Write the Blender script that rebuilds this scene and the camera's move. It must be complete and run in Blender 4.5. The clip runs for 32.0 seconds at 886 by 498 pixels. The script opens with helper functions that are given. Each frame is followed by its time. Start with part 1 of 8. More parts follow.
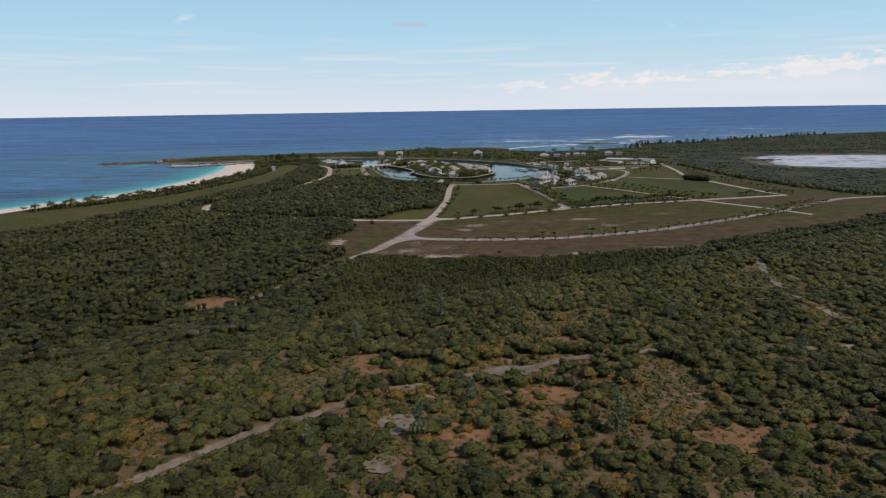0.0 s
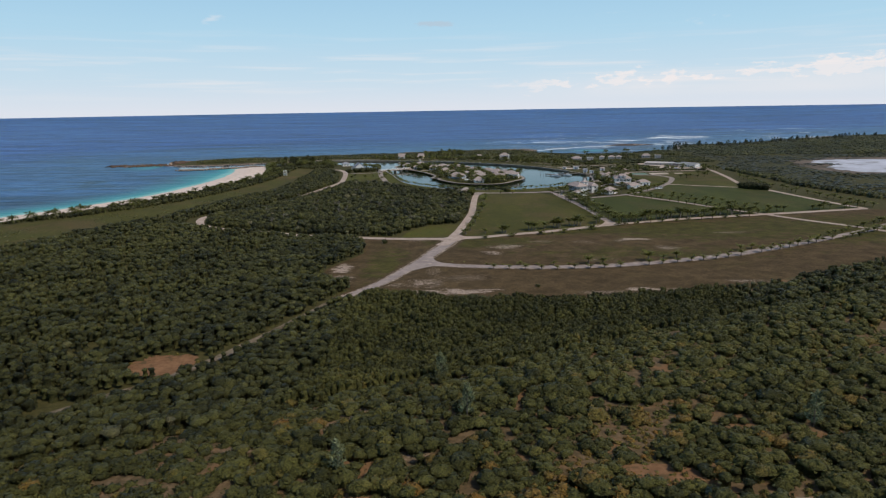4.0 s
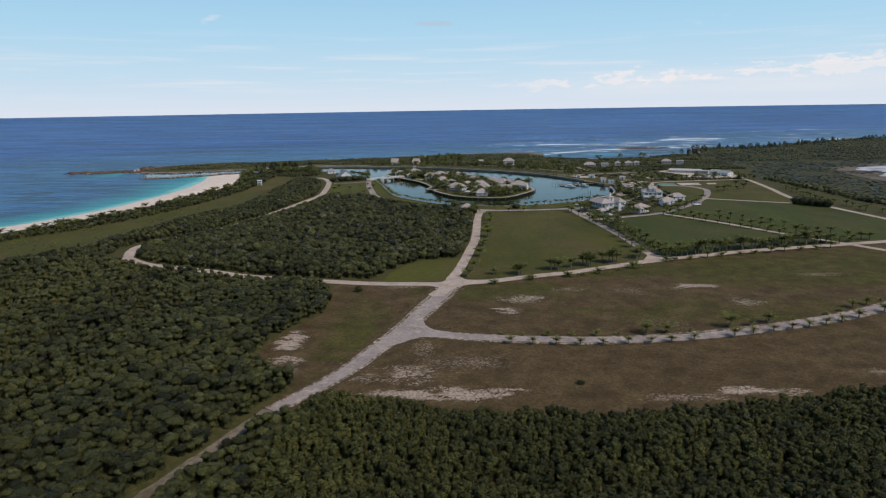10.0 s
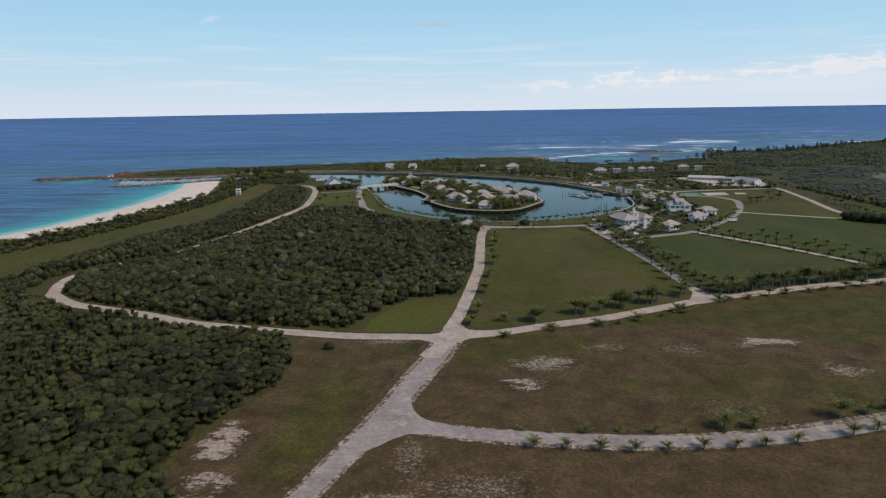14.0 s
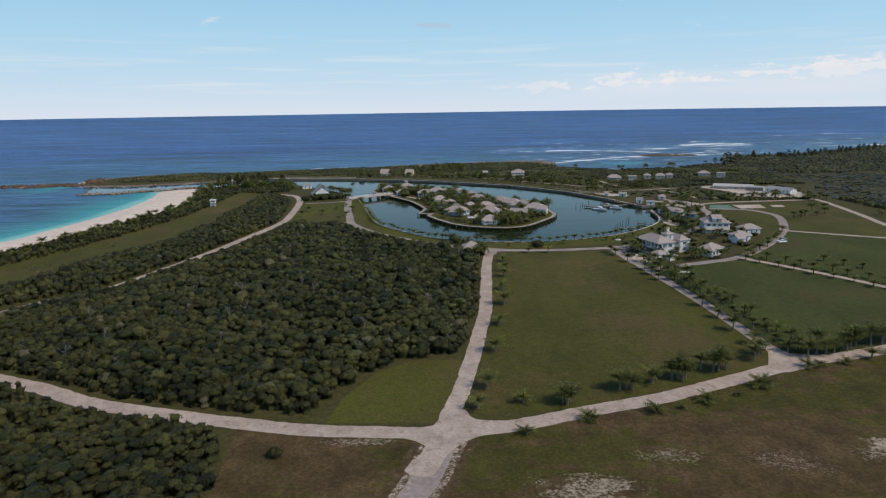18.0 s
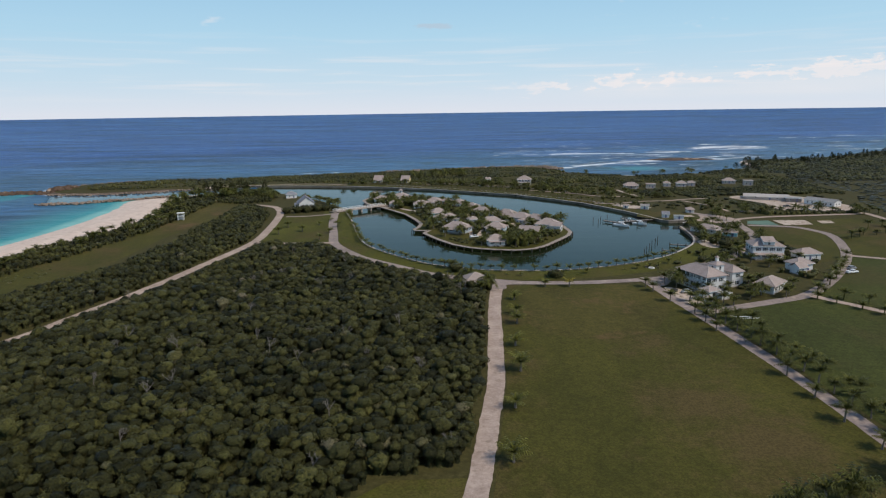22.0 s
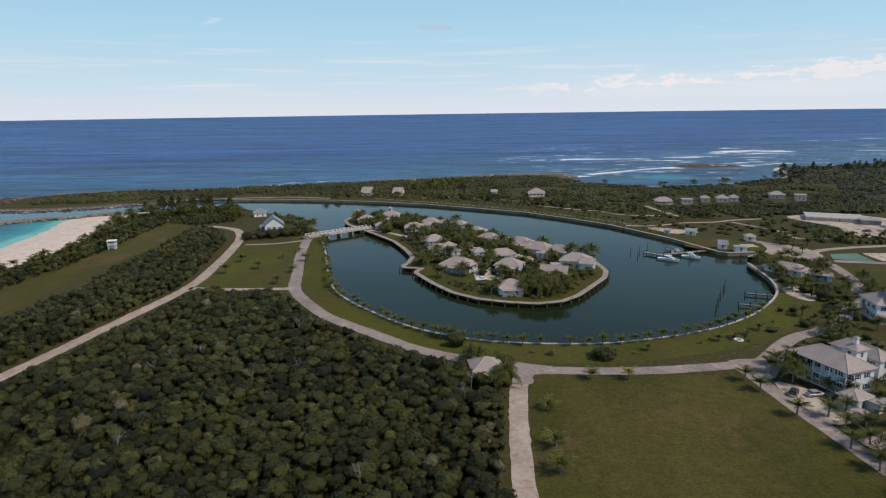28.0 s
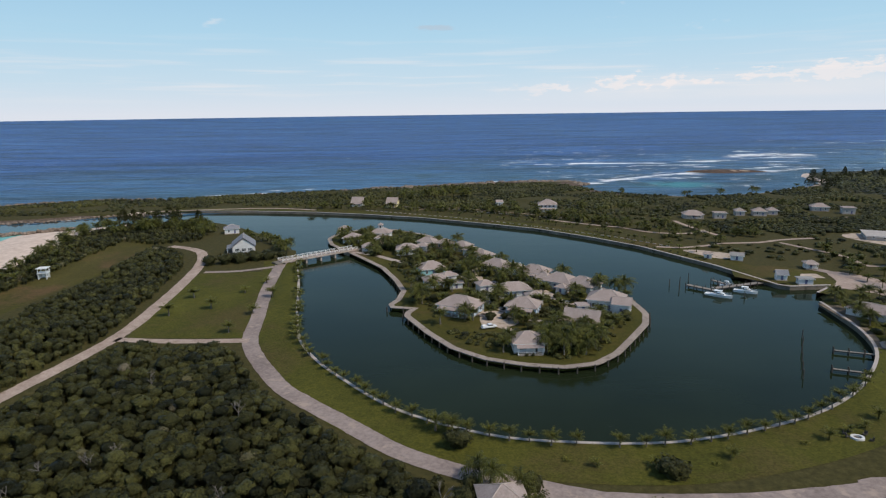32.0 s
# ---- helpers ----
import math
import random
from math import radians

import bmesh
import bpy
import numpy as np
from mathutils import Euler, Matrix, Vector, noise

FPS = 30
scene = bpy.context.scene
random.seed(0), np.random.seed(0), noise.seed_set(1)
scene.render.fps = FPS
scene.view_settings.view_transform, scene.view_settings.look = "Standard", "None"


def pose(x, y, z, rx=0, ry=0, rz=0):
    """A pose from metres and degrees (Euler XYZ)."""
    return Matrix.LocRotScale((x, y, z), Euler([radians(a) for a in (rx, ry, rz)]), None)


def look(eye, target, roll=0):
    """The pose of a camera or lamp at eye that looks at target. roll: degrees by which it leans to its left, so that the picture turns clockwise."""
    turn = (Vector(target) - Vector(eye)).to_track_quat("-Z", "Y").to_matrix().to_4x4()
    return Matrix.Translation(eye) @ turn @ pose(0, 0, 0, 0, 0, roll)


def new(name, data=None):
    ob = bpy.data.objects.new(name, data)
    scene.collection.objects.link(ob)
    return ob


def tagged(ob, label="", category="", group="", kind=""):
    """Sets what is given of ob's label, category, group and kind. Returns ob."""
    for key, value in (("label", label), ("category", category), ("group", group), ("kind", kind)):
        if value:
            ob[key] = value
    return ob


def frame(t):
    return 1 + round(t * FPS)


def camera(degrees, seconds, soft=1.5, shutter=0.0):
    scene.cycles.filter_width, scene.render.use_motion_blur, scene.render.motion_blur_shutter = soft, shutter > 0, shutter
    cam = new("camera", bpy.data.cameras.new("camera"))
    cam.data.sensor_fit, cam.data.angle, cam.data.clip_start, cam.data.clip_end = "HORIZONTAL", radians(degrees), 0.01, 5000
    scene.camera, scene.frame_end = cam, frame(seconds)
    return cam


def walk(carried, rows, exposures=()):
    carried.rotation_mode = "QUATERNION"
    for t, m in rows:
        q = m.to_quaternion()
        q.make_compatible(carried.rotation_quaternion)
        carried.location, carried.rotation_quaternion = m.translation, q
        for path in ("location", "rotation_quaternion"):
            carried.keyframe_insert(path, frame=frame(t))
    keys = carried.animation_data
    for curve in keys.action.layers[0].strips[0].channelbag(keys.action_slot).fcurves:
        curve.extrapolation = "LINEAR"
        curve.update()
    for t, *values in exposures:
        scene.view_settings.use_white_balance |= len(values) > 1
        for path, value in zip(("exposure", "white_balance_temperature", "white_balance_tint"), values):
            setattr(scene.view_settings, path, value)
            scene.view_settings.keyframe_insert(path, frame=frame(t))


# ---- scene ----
# camera: a drone that flies straight on at 75 m
cam = camera(70, 32.0, soft=1.2)
PATH = [
    (0.0, pose(-0.00, 0.00, 75.00, 77.46, 0.86, -0.78)),
    (0.5, pose(-0.03, 7.85, 75.04, 77.46, 0.86, -0.28)),
    (1.0, pose(-0.06, 15.70, 75.08, 77.46, 0.86, 0.22)),
    (1.5, pose(-0.09, 23.55, 75.12, 77.46, 0.86, 0.82)),
    (2.0, pose(-0.12, 31.40, 75.16, 77.46, 0.86, 1.22)),
    (2.5, pose(-0.15, 39.26, 75.20, 77.46, 0.86, 1.32)),
    (3.5, pose(-0.21, 54.96, 75.28, 77.44, 0.92, 1.32)),
    (6.0, pose(-0.37, 94.21, 75.47, 77.42, 0.92, 1.31)),
    (9.0, pose(-0.55, 141.32, 75.71, 77.40, 0.92, 1.25)),
    (13.0, pose(-0.79, 204.13, 76.03, 77.45, 0.91, 1.17)),
    (15.5, pose(-0.95, 243.38, 76.22, 77.50, 0.90, 1.18)),
    (19.0, pose(-1.16, 298.34, 76.50, 77.57, 0.87, 1.20)),
    (23.0, pose(-1.40, 361.15, 76.82, 77.61, 0.81, 1.22)),
    (25.0, pose(-1.52, 392.55, 76.97, 77.62, 0.80, 1.23)),
    (28.0, pose(-1.71, 439.66, 77.21, 77.68, 0.79, 1.25)),
    (30.0, pose(-1.83, 471.06, 77.37, 77.72, 0.78, 1.28)),
    (32.0, pose(-1.95, 502.46, 77.53, 77.74, 0.76, 1.32)),
]
walk(cam, PATH, [(0.0, 0.14, 6500, 10), (5.0, 0.14, 6480, 10), (10.0, 0.14, 6280, 9), (18.0, 0.11, 6220, 8), (20.5, 0.12, 6360, 9), (22.5, 0.14, 6460, 10), (32.0, 0.14, 6480, 10)])

# ---------------------------------------------------------------- light
SUN_AZ = 120.0     # degrees clockwise from +y (the way the camera looks)
SUN_EL = 50.0
world = bpy.data.worlds.new("sky")
scene.world = world
world.use_nodes = True
wn, wl = world.node_tree.nodes, world.node_tree.links
wn.clear()
w_out = wn.new("ShaderNodeOutputWorld")
w_bg = wn.new("ShaderNodeBackground")
w_sky = wn.new("ShaderNodeTexSky")
w_sky.sky_type = 'NISHITA'
w_sky.sun_disc = False
w_sky.sun_elevation = radians(SUN_EL)
w_sky.sun_rotation = radians(SUN_AZ)
w_sky.altitude = 0
w_sky.air_density = 1.0
w_sky.dust_density = 0.6
w_sky.ozone_density = 2.5
w_bg.inputs["Strength"].default_value = 0.10
wl.new(w_bg.outputs[0], w_out.inputs[0])

sun_data = bpy.data.lights.new("sun", 'SUN')
sun_data.energy = 2.5
sun_data.angle = radians(7)
sun_data.color = (1.0, 0.90, 0.74)
sun = new("sun", sun_data)
_az, _el = radians(SUN_AZ), radians(SUN_EL)
sun_dir = Vector((math.sin(_az) * math.cos(_el), math.cos(_az) * math.cos(_el), math.sin(_el)))
sun.matrix_world = look(sun_dir * 500, (0, 0, 0))


# clouds low over the sea, as part of the sky
def sky_clouds():
    co = wn.new("ShaderNodeTexCoord")
    sep = wn.new("ShaderNodeSeparateXYZ")
    wl.new(co.outputs["Generated"], sep.inputs[0])

    def m(op, a, b=None, c=None):
        n = wn.new("ShaderNodeMath")
        n.operation = op
        for k, v in enumerate((a, b, c)):
            if v is None:
                continue
            if isinstance(v, (int, float)):
                n.inputs[k].default_value = v
            else:
                wl.new(v, n.inputs[k])
        return n.outputs[0]

    def band(v, lo, hi, a=0.0, b=1.0):
        n = wn.new("ShaderNodeMapRange")
        n.interpolation_type = 'SMOOTHSTEP'
        wl.new(v, n.inputs["Value"])
        for key, val in (("From Min", lo), ("From Max", hi), ("To Min", a), ("To Max", b)):
            n.inputs[key].default_value = val
        return n.outputs[0]

    x, y, z = sep.outputs
    az = m('ARCTAN2', x, y)                 # radians, 0 is straight ahead
    comb = wn.new("ShaderNodeCombineXYZ")
    wl.new(m('MULTIPLY', az, 1.0), comb.inputs[0])
    wl.new(m('MULTIPLY', z, 2.6), comb.inputs[1])

    def noise_tex(scale, detail, rough, off):
        mp = wn.new("ShaderNodeMapping")
        mp.inputs["Location"].default_value = (off, off * 0.7, 0)
        wl.new(comb.outputs[0], mp.inputs[0])
        n = wn.new("ShaderNodeTexNoise")
        n.inputs["Scale"].default_value = scale
        n.inputs["Detail"].default_value = detail
        n.inputs["Roughness"].default_value = rough
        wl.new(mp.outputs[0], n.inputs["Vector"])
        return n.outputs["Fac"]

    # a row of small cumulus to the right, over a pale haze
    puff = noise_tex(40.0, 6.0, 0.62, 3.1)
    size = noise_tex(7.0, 3.0, 0.5, 8.3)
    rise = m('ADD', 0.031, m('MULTIPLY', band(az, 0.10, 0.62), 0.016))
    off = m('SUBTRACT', z, rise)
    away = m('ADD', m('MULTIPLY', m('MAXIMUM', off, 0.0), 7.5), m('MULTIPLY', m('MAXIMUM', m('MULTIPLY', off, -1.0), 0.0), 9.0))
    body = m('SUBTRACT', m('ADD', m('MULTIPLY', puff, 0.55), m('MULTIPLY', size, 0.50)), away)
    cum = m('MULTIPLY', band(body, 0.435, 0.53), band(az, 0.02, 0.18))
    hazy = m('MULTIPLY', m('MULTIPLY', band(z, 0.006, 0.024), band(z, 0.060, 0.030)), band(az, 0.02, 0.30))
    hazy = m('MULTIPLY', hazy, band(size, 0.30, 0.62, 0.25, 0.55))
    cum = m('MAXIMUM', cum, hazy)
    # thin veils
    mp = wn.new("ShaderNodeMapping")
    mp.inputs["Scale"].default_value = (2.0, 16.0, 1)
    wl.new(comb.outputs[0], mp.inputs[0])
    veil = wn.new("ShaderNodeTexNoise")
    veil.inputs["Scale"].default_value = 2.2
    veil.inputs["Detail"].default_value = 5
    wl.new(mp.outputs[0], veil.inputs["Vector"])
    v = m('MULTIPLY', band(veil.outputs["Fac"], 0.48, 0.72), m('MULTIPLY', band(z, 0.01, 0.04), band(z, 0.13, 0.05)))
    small = m('MULTIPLY', band(noise_tex(9.0, 4.0, 0.6, 5.5), 0.66, 0.76), m('MULTIPLY', band(z, 0.09, 0.12), band(z, 0.30, 0.14)))

    # pale haze at the horizon, clear blue higher up
    grad = wn.new("ShaderNodeValToRGB")
    el = grad.color_ramp.elements
    el[0].position, el[0].color = 0.0, (0.655, 0.690, 0.755, 1)
    el[1].position, el[1].color = 1.0, (0.15, 0.34, 0.62, 1)
    for pos, col in ((0.09, (0.52, 0.655, 0.755, 1)), (0.22, (0.395, 0.605, 0.75, 1)), (0.45, (0.26, 0.48, 0.69, 1))):
        e = el.new(pos)
        e.color = col
    wl.new(m('MULTIPLY', z, 2.0), grad.inputs[0])
    scale = wn.new("ShaderNodeMixRGB")
    scale.blend_type = 'MULTIPLY'
    scale.inputs[0].default_value = 1.0
    scale.inputs[2].default_value = (10, 10, 10, 1)
    wl.new(grad.outputs[0], scale.inputs[1])
    low = wn.new("ShaderNodeMixRGB")
    wl.new(band(z, 0.62, 0.28), low.inputs[0])
    wl.new(w_sky.outputs[0], low.inputs[1])
    wl.new(scale.outputs[0], low.inputs[2])
    mix = wn.new("ShaderNodeMixRGB")
    mix.inputs[2].default_value = (7.9, 7.5, 7.5, 1)
    wl.new(low.outputs[0], mix.inputs[1])
    fac = m('MINIMUM', m('ADD', m('ADD', m('MULTIPLY', cum, 0.8), m('MULTIPLY', v, 0.45)), m('MULTIPLY', small, 0.35)), 1.0)
    wl.new(fac, mix.inputs[0])
    # one small grey cloud straight ahead
    dx = m('DIVIDE', m('ADD', az, 0.035), 0.030)
    dz = m('DIVIDE', m('SUBTRACT', z, 0.122), 0.0055)
    grey = m('ADD', m('SQRT', m('ADD', m('MULTIPLY', dx, dx), m('MULTIPLY', dz, dz))), m('MULTIPLY', m('SUBTRACT', puff, 0.5), 2.4))
    dim = wn.new("ShaderNodeMixRGB")
    dim.inputs[2].default_value = (4.3, 5.2, 6.1, 1)
    wl.new(m('MULTIPLY', band(grey, 1.0, 0.3), 0.7), dim.inputs[0])
    wl.new(mix.outputs[0], dim.inputs[1])
    wl.new(dim.outputs[0], w_bg.inputs["Color"])


sky_clouds()

# ---------------------------------------------------------------- materials
def shader(name, rough=0.9, spec=0.3, metal=0.0):
    mat = bpy.data.materials.new(name)
    mat.use_nodes = True
    nt = mat.node_tree
    b = nt.nodes["Principled BSDF"]
    b.inputs["Roughness"].default_value = rough
    b.inputs["Specular IOR Level"].default_value = spec
    b.inputs["Metallic"].default_value = metal
    return mat, nt.nodes, nt.links, b


def tex(nodes, links, kind, scale, detail=4.0, rough=0.55, coord="Object", stretch=None, off=0.0):
    co = nodes.new("ShaderNodeTexCoord")
    mp = nodes.new("ShaderNodeMapping")
    mp.inputs["Location"].default_value = (off, off * 1.7, off * 0.3)
    if stretch:
        mp.inputs["Scale"].default_value = stretch
    links.new(co.outputs[coord], mp.inputs[0])
    n = nodes.new("ShaderNodeTexNoise" if kind == "noise" else "ShaderNodeTexVoronoi")
    n.inputs["Scale"].default_value = scale
    if kind == "noise":
        n.inputs["Detail"].default_value = detail
        n.inputs["Roughness"].default_value = rough
    links.new(mp.outputs[0], n.inputs["Vector"])
    return n.outputs[0]


def ramp(nodes, links, fac, stops):
    r = nodes.new("ShaderNodeValToRGB")
    el = r.color_ramp.elements
    while len(el) < len(stops):
        el.new(0.5)
    for e, (p, c) in zip(el, stops):
        e.position, e.color = p, (*c, 1)
    links.new(fac, r.inputs[0])
    return r.outputs[0]


def mixc(nodes, links, fac, a, b, how='MIX'):
    n = nodes.new("ShaderNodeMixRGB")
    n.blend_type = how
    for k, v in enumerate((fac, a, b)):
        if isinstance(v, (int, float)):
            n.inputs[k].default_value = v
        elif isinstance(v, tuple):
            n.inputs[k].default_value = (*v, 1)
        else:
            links.new(v, n.inputs[k])
    return n.outputs[0]


def math_node(nodes, links, op, a, b=0.0):
    n = nodes.new("ShaderNodeMath")
    n.operation = op
    for k, v in enumerate((a, b)):
        if isinstance(v, (int, float)):
            n.inputs[k].default_value = v
        else:
            links.new(v, n.inputs[k])
    return n.outputs[0]


def span(nodes, links, v, lo, hi, a=0.0, b=1.0):
    n = nodes.new("ShaderNodeMapRange")
    n.interpolation_type = 'SMOOTHSTEP'
    links.new(v, n.inputs["Value"])
    for key, val in (("From Min", lo), ("From Max", hi), ("To Min", a), ("To Max", b)):
        n.inputs[key].default_value = val
    return n.outputs[0]


def attr(nodes, name):
    n = nodes.new("ShaderNodeAttribute")
    n.attribute_name = name
    return n.outputs["Fac"]


def relief(nodes, links, b, height, strength, dist):
    n = nodes.new("ShaderNodeBump")
    n.inputs["Strength"].default_value = strength
    n.inputs["Distance"].default_value = dist
    links.new(height, n.inputs["Height"])
    links.new(n.outputs[0], b.inputs["Normal"])


def noisy(name, dark, light, scale=0.5, scale2=0.05, rough=0.9, spec=0.25, bump=0.4, dist=0.1, stain=None, metal=0.0):
    """A surface whose colour wanders at two scales."""
    mat, n, l, b = shader(name, rough, spec, metal)
    fine = tex(n, l, "noise", scale, 6, 0.65)
    broad = tex(n, l, "noise", scale2, 3, 0.5, off=7)
    both = math_node(n, l, 'ADD', math_node(n, l, 'MULTIPLY', fine, 0.6), math_node(n, l, 'MULTIPLY', broad, 0.4))
    c = ramp(n, l, both, [(0.36, dark), (0.64, light)])
    if stain:
        c = mixc(n, l, span(n, l, tex(n, l, "noise", scale2 * 2.3, 5, 0.6, off=21), 0.54, 0.68), c, stain)
    l.new(c, b.inputs["Base Color"])
    if bump:
        relief(n, l, b, fine, bump, dist)
    return mat


def ground_material():
    mat, n, l, b = shader("scrub_soil", 0.95, 0.15)
    fine = tex(n, l, "noise", 0.55, 7, 0.7)
    broad = tex(n, l, "noise", 0.035, 4, 0.55, off=3)
    c = ramp(n, l, fine, [(0.3, (0.060, 0.044, 0.022)), (0.5, (0.115, 0.078, 0.040)), (0.72, (0.20, 0.135, 0.08))])
    rust = span(n, l, tex(n, l, "noise", 0.11, 5, 0.65, off=11), 0.52, 0.66)
    c = mixc(n, l, math_node(n, l, 'MULTIPLY', rust, 0.75), c, (0.20, 0.105, 0.048))
    c = mixc(n, l, math_node(n, l, 'MULTIPLY', span(n, l, broad, 0.60, 0.70), span(n, l, fine, 0.45, 0.6)), c, (0.30, 0.22, 0.16))
    turf = ramp(n, l, fine, [(0.3, (0.034, 0.033, 0.011)), (0.55, (0.066, 0.058, 0.019)), (0.75, (0.10, 0.082, 0.034))])
    c = mixc(n, l, span(n, l, math_node(n, l, 'ADD', attr(n, "grass"), math_node(n, l, 'MULTIPLY', math_node(n, l, 'SUBTRACT', broad, 0.5), 0.9)), 0.35, 0.65), c, turf)
    sand = ramp(n, l, tex(n, l, "noise", 0.25, 6, 0.6), [(0.35, (0.60, 0.47, 0.39)), (0.65, (0.72, 0.59, 0.50))])
    weed = math_node(n, l, 'MULTIPLY', span(n, l, tex(n, l, "noise", 0.16, 5, 0.7, off=4), 0.57, 0.66), 0.5)
    sand = mixc(n, l, weed, sand, (0.36, 0.25, 0.19))
    edge = math_node(n, l, 'ADD', attr(n, "sand"), math_node(n, l, 'MULTIPLY', math_node(n, l, 'SUBTRACT', tex(n, l, "noise", 0.12, 4, 0.6), 0.5), 0.35))
    c = mixc(n, l, span(n, l, edge, 0.40, 0.55), c, sand)
    rock = ramp(n, l, fine, [(0.35, (0.055, 0.042, 0.032)), (0.65, (0.18, 0.13, 0.095))])
    c = mixc(n, l, span(n, l, attr(n, "rock"), 0.35, 0.65), c, rock)
    l.new(c, b.inputs["Base Color"])
    relief(n, l, b, fine, 0.5, 0.25)
    return mat


def water_material():
    mat, n, l, b = shader("sea_water", 0.16, 0.07)
    b.inputs["IOR"].default_value = 1.33
    wave = tex(n, l, "noise", 0.016, 6, 0.65, stretch=(0.22, 1.6, 1))
    swell = tex(n, l, "noise", 0.0035, 5, 0.6, stretch=(0.30, 1.5, 1), off=5)
    patch = tex(n, l, "noise", 0.010, 4, 0.55, off=9, stretch=(0.6, 1.2, 1))
    deep = ramp(n, l, math_node(n, l, 'ADD', math_node(n, l, 'MULTIPLY', wave, 0.55), math_node(n, l, 'MULTIPLY', swell, 0.45)),
                [(0.38, (0.011, 0.042, 0.165)), (0.50, (0.020, 0.073, 0.240)), (0.62, (0.040, 0.115, 0.300))])
    shallow = math_node(n, l, 'ADD', attr(n, "shallow"), math_node(n, l, 'MULTIPLY', math_node(n, l, 'SUBTRACT', patch, 0.5), 0.30))
    mid = mixc(n, l, span(n, l, shallow, 0.12, 0.55), deep, (0.047, 0.120, 0.200))
    near = mixc(n, l, span(n, l, shallow, 0.48, 0.80), mid, (0.048, 0.265, 0.290))
    near = mixc(n, l, span(n, l, shallow, 0.84, 1.02), near, (0.20, 0.46, 0.43))
    # weed and reef darken the shallows
    weed = math_node(n, l, 'MULTIPLY', span(n, l, tex(n, l, "noise", 0.022, 4, 0.6, off=15), 0.52, 0.64), attr(n, "reef"))
    near = mixc(n, l, math_node(n, l, 'MULTIPLY', weed, 0.75), near, (0.024, 0.058, 0.085))
    lag = ramp(n, l, tex(n, l, "noise", 0.016, 3, 0.5, off=2), [(0.35, (0.012, 0.018, 0.008)), (0.65, (0.018, 0.026, 0.012))])
    # dark furrows between the waves: wave shading painted into the water colour
    furrow_shade = span(n, l, tex(n, l, "noise", 0.05, 6, 0.72, stretch=(0.16, 1.2, 1), off=41), 0.36, 0.56, 0.58, 1.12)
    trough_shade = span(n, l, tex(n, l, "noise", 0.016, 5, 0.65, stretch=(0.16, 0.75, 1), off=47), 0.34, 0.56, 0.62, 1.10)
    furrow_shade = math_node(n, l, 'MULTIPLY', furrow_shade, trough_shade)
    furrow_shade = math_node(n, l, 'MULTIPLY', furrow_shade, span(n, l, tex(n, l, "noise", 0.14, 4, 0.7, stretch=(0.20, 0.9, 1), off=53), 0.36, 0.62, 0.66, 1.28))
    furrow_shade = mixc(n, l, span(n, l, shallow, 0.35, 0.7, 0.0, 0.85), furrow_shade, (1.0, 1.0, 1.0))
    near = mixc(n, l, 1.0, near, furrow_shade, 'MULTIPLY')
    c = mixc(n, l, attr(n, "lagoon"), near, lag)
    # foam of breakers
    streak = tex(n, l, "noise", 0.06, 7, 0.75, stretch=(0.26, 0.62, 1), off=31)
    cap = math_node(n, l, 'ADD', math_node(n, l, 'MULTIPLY', math_node(n, l, 'SUBTRACT', streak, 0.5), 2.2), attr(n, "foam"))
    foam = span(n, l, cap, 0.38, 0.60)
    c = mixc(n, l, foam, c, (0.80, 0.82, 0.84))
    l.new(span(n, l, attr(n, "lagoon"), 0.2, 0.8, 0.018, 0.10), b.inputs["Specular IOR Level"])
    l.new(c, b.inputs["Base Color"])
    l.new(math_node(n, l, 'ADD', math_node(n, l, 'MULTIPLY', foam, 0.5), span(n, l, attr(n, "lagoon"), 0.2, 0.8, 0.30, 0.07)), b.inputs["Roughness"])
    rip = tex(n, l, "noise", 0.22, 4, 0.6, stretch=(0.6, 1.2, 1))
    big = tex(n, l, "noise", 0.05, 5, 0.65, stretch=(0.4, 1.3, 1), off=3)
    h = math_node(n, l, 'ADD', math_node(n, l, 'MULTIPLY', rip, 0.25), math_node(n, l, 'MULTIPLY', big, 1.1))
    h = math_node(n, l, 'MULTIPLY', h, span(n, l, attr(n, "lagoon"), 0.2, 0.8, 1.0, 0.055))
    relief(n, l, b, h, 0.9, 1.6)
    return mat


def foliage_material(name, dark, light, dry, gloss=0.15):
    """Leaves: colour wanders from crown to crown (tint) and from leaf to leaf, with clump shading painted in."""
    mat, n, l, b = shader(name, 0.52, gloss)
    leaf = n.new("ShaderNodeNewGeometry").outputs["Random Per Island"]
    t = math_node(n, l, 'ADD', math_node(n, l, 'MULTIPLY', attr(n, "tint"), 0.80), math_node(n, l, 'MULTIPLY', leaf, 0.17))
    c = ramp(n, l, t, [(0.10, dark), (0.62, light), (0.86, tuple(0.5 * (p + q) for p, q in zip(light, dry))), (0.97, dry)])
    # noise paints shaded hollows and lit tops of leaf clumps into the colour
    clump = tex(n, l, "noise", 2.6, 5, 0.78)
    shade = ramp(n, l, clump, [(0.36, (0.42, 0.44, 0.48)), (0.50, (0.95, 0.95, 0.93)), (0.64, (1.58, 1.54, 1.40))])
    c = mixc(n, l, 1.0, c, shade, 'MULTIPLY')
    l.new(c, b.inputs["Base Color"])
    relief(n, l, b, clump, 0.9, 0.6)
    return mat


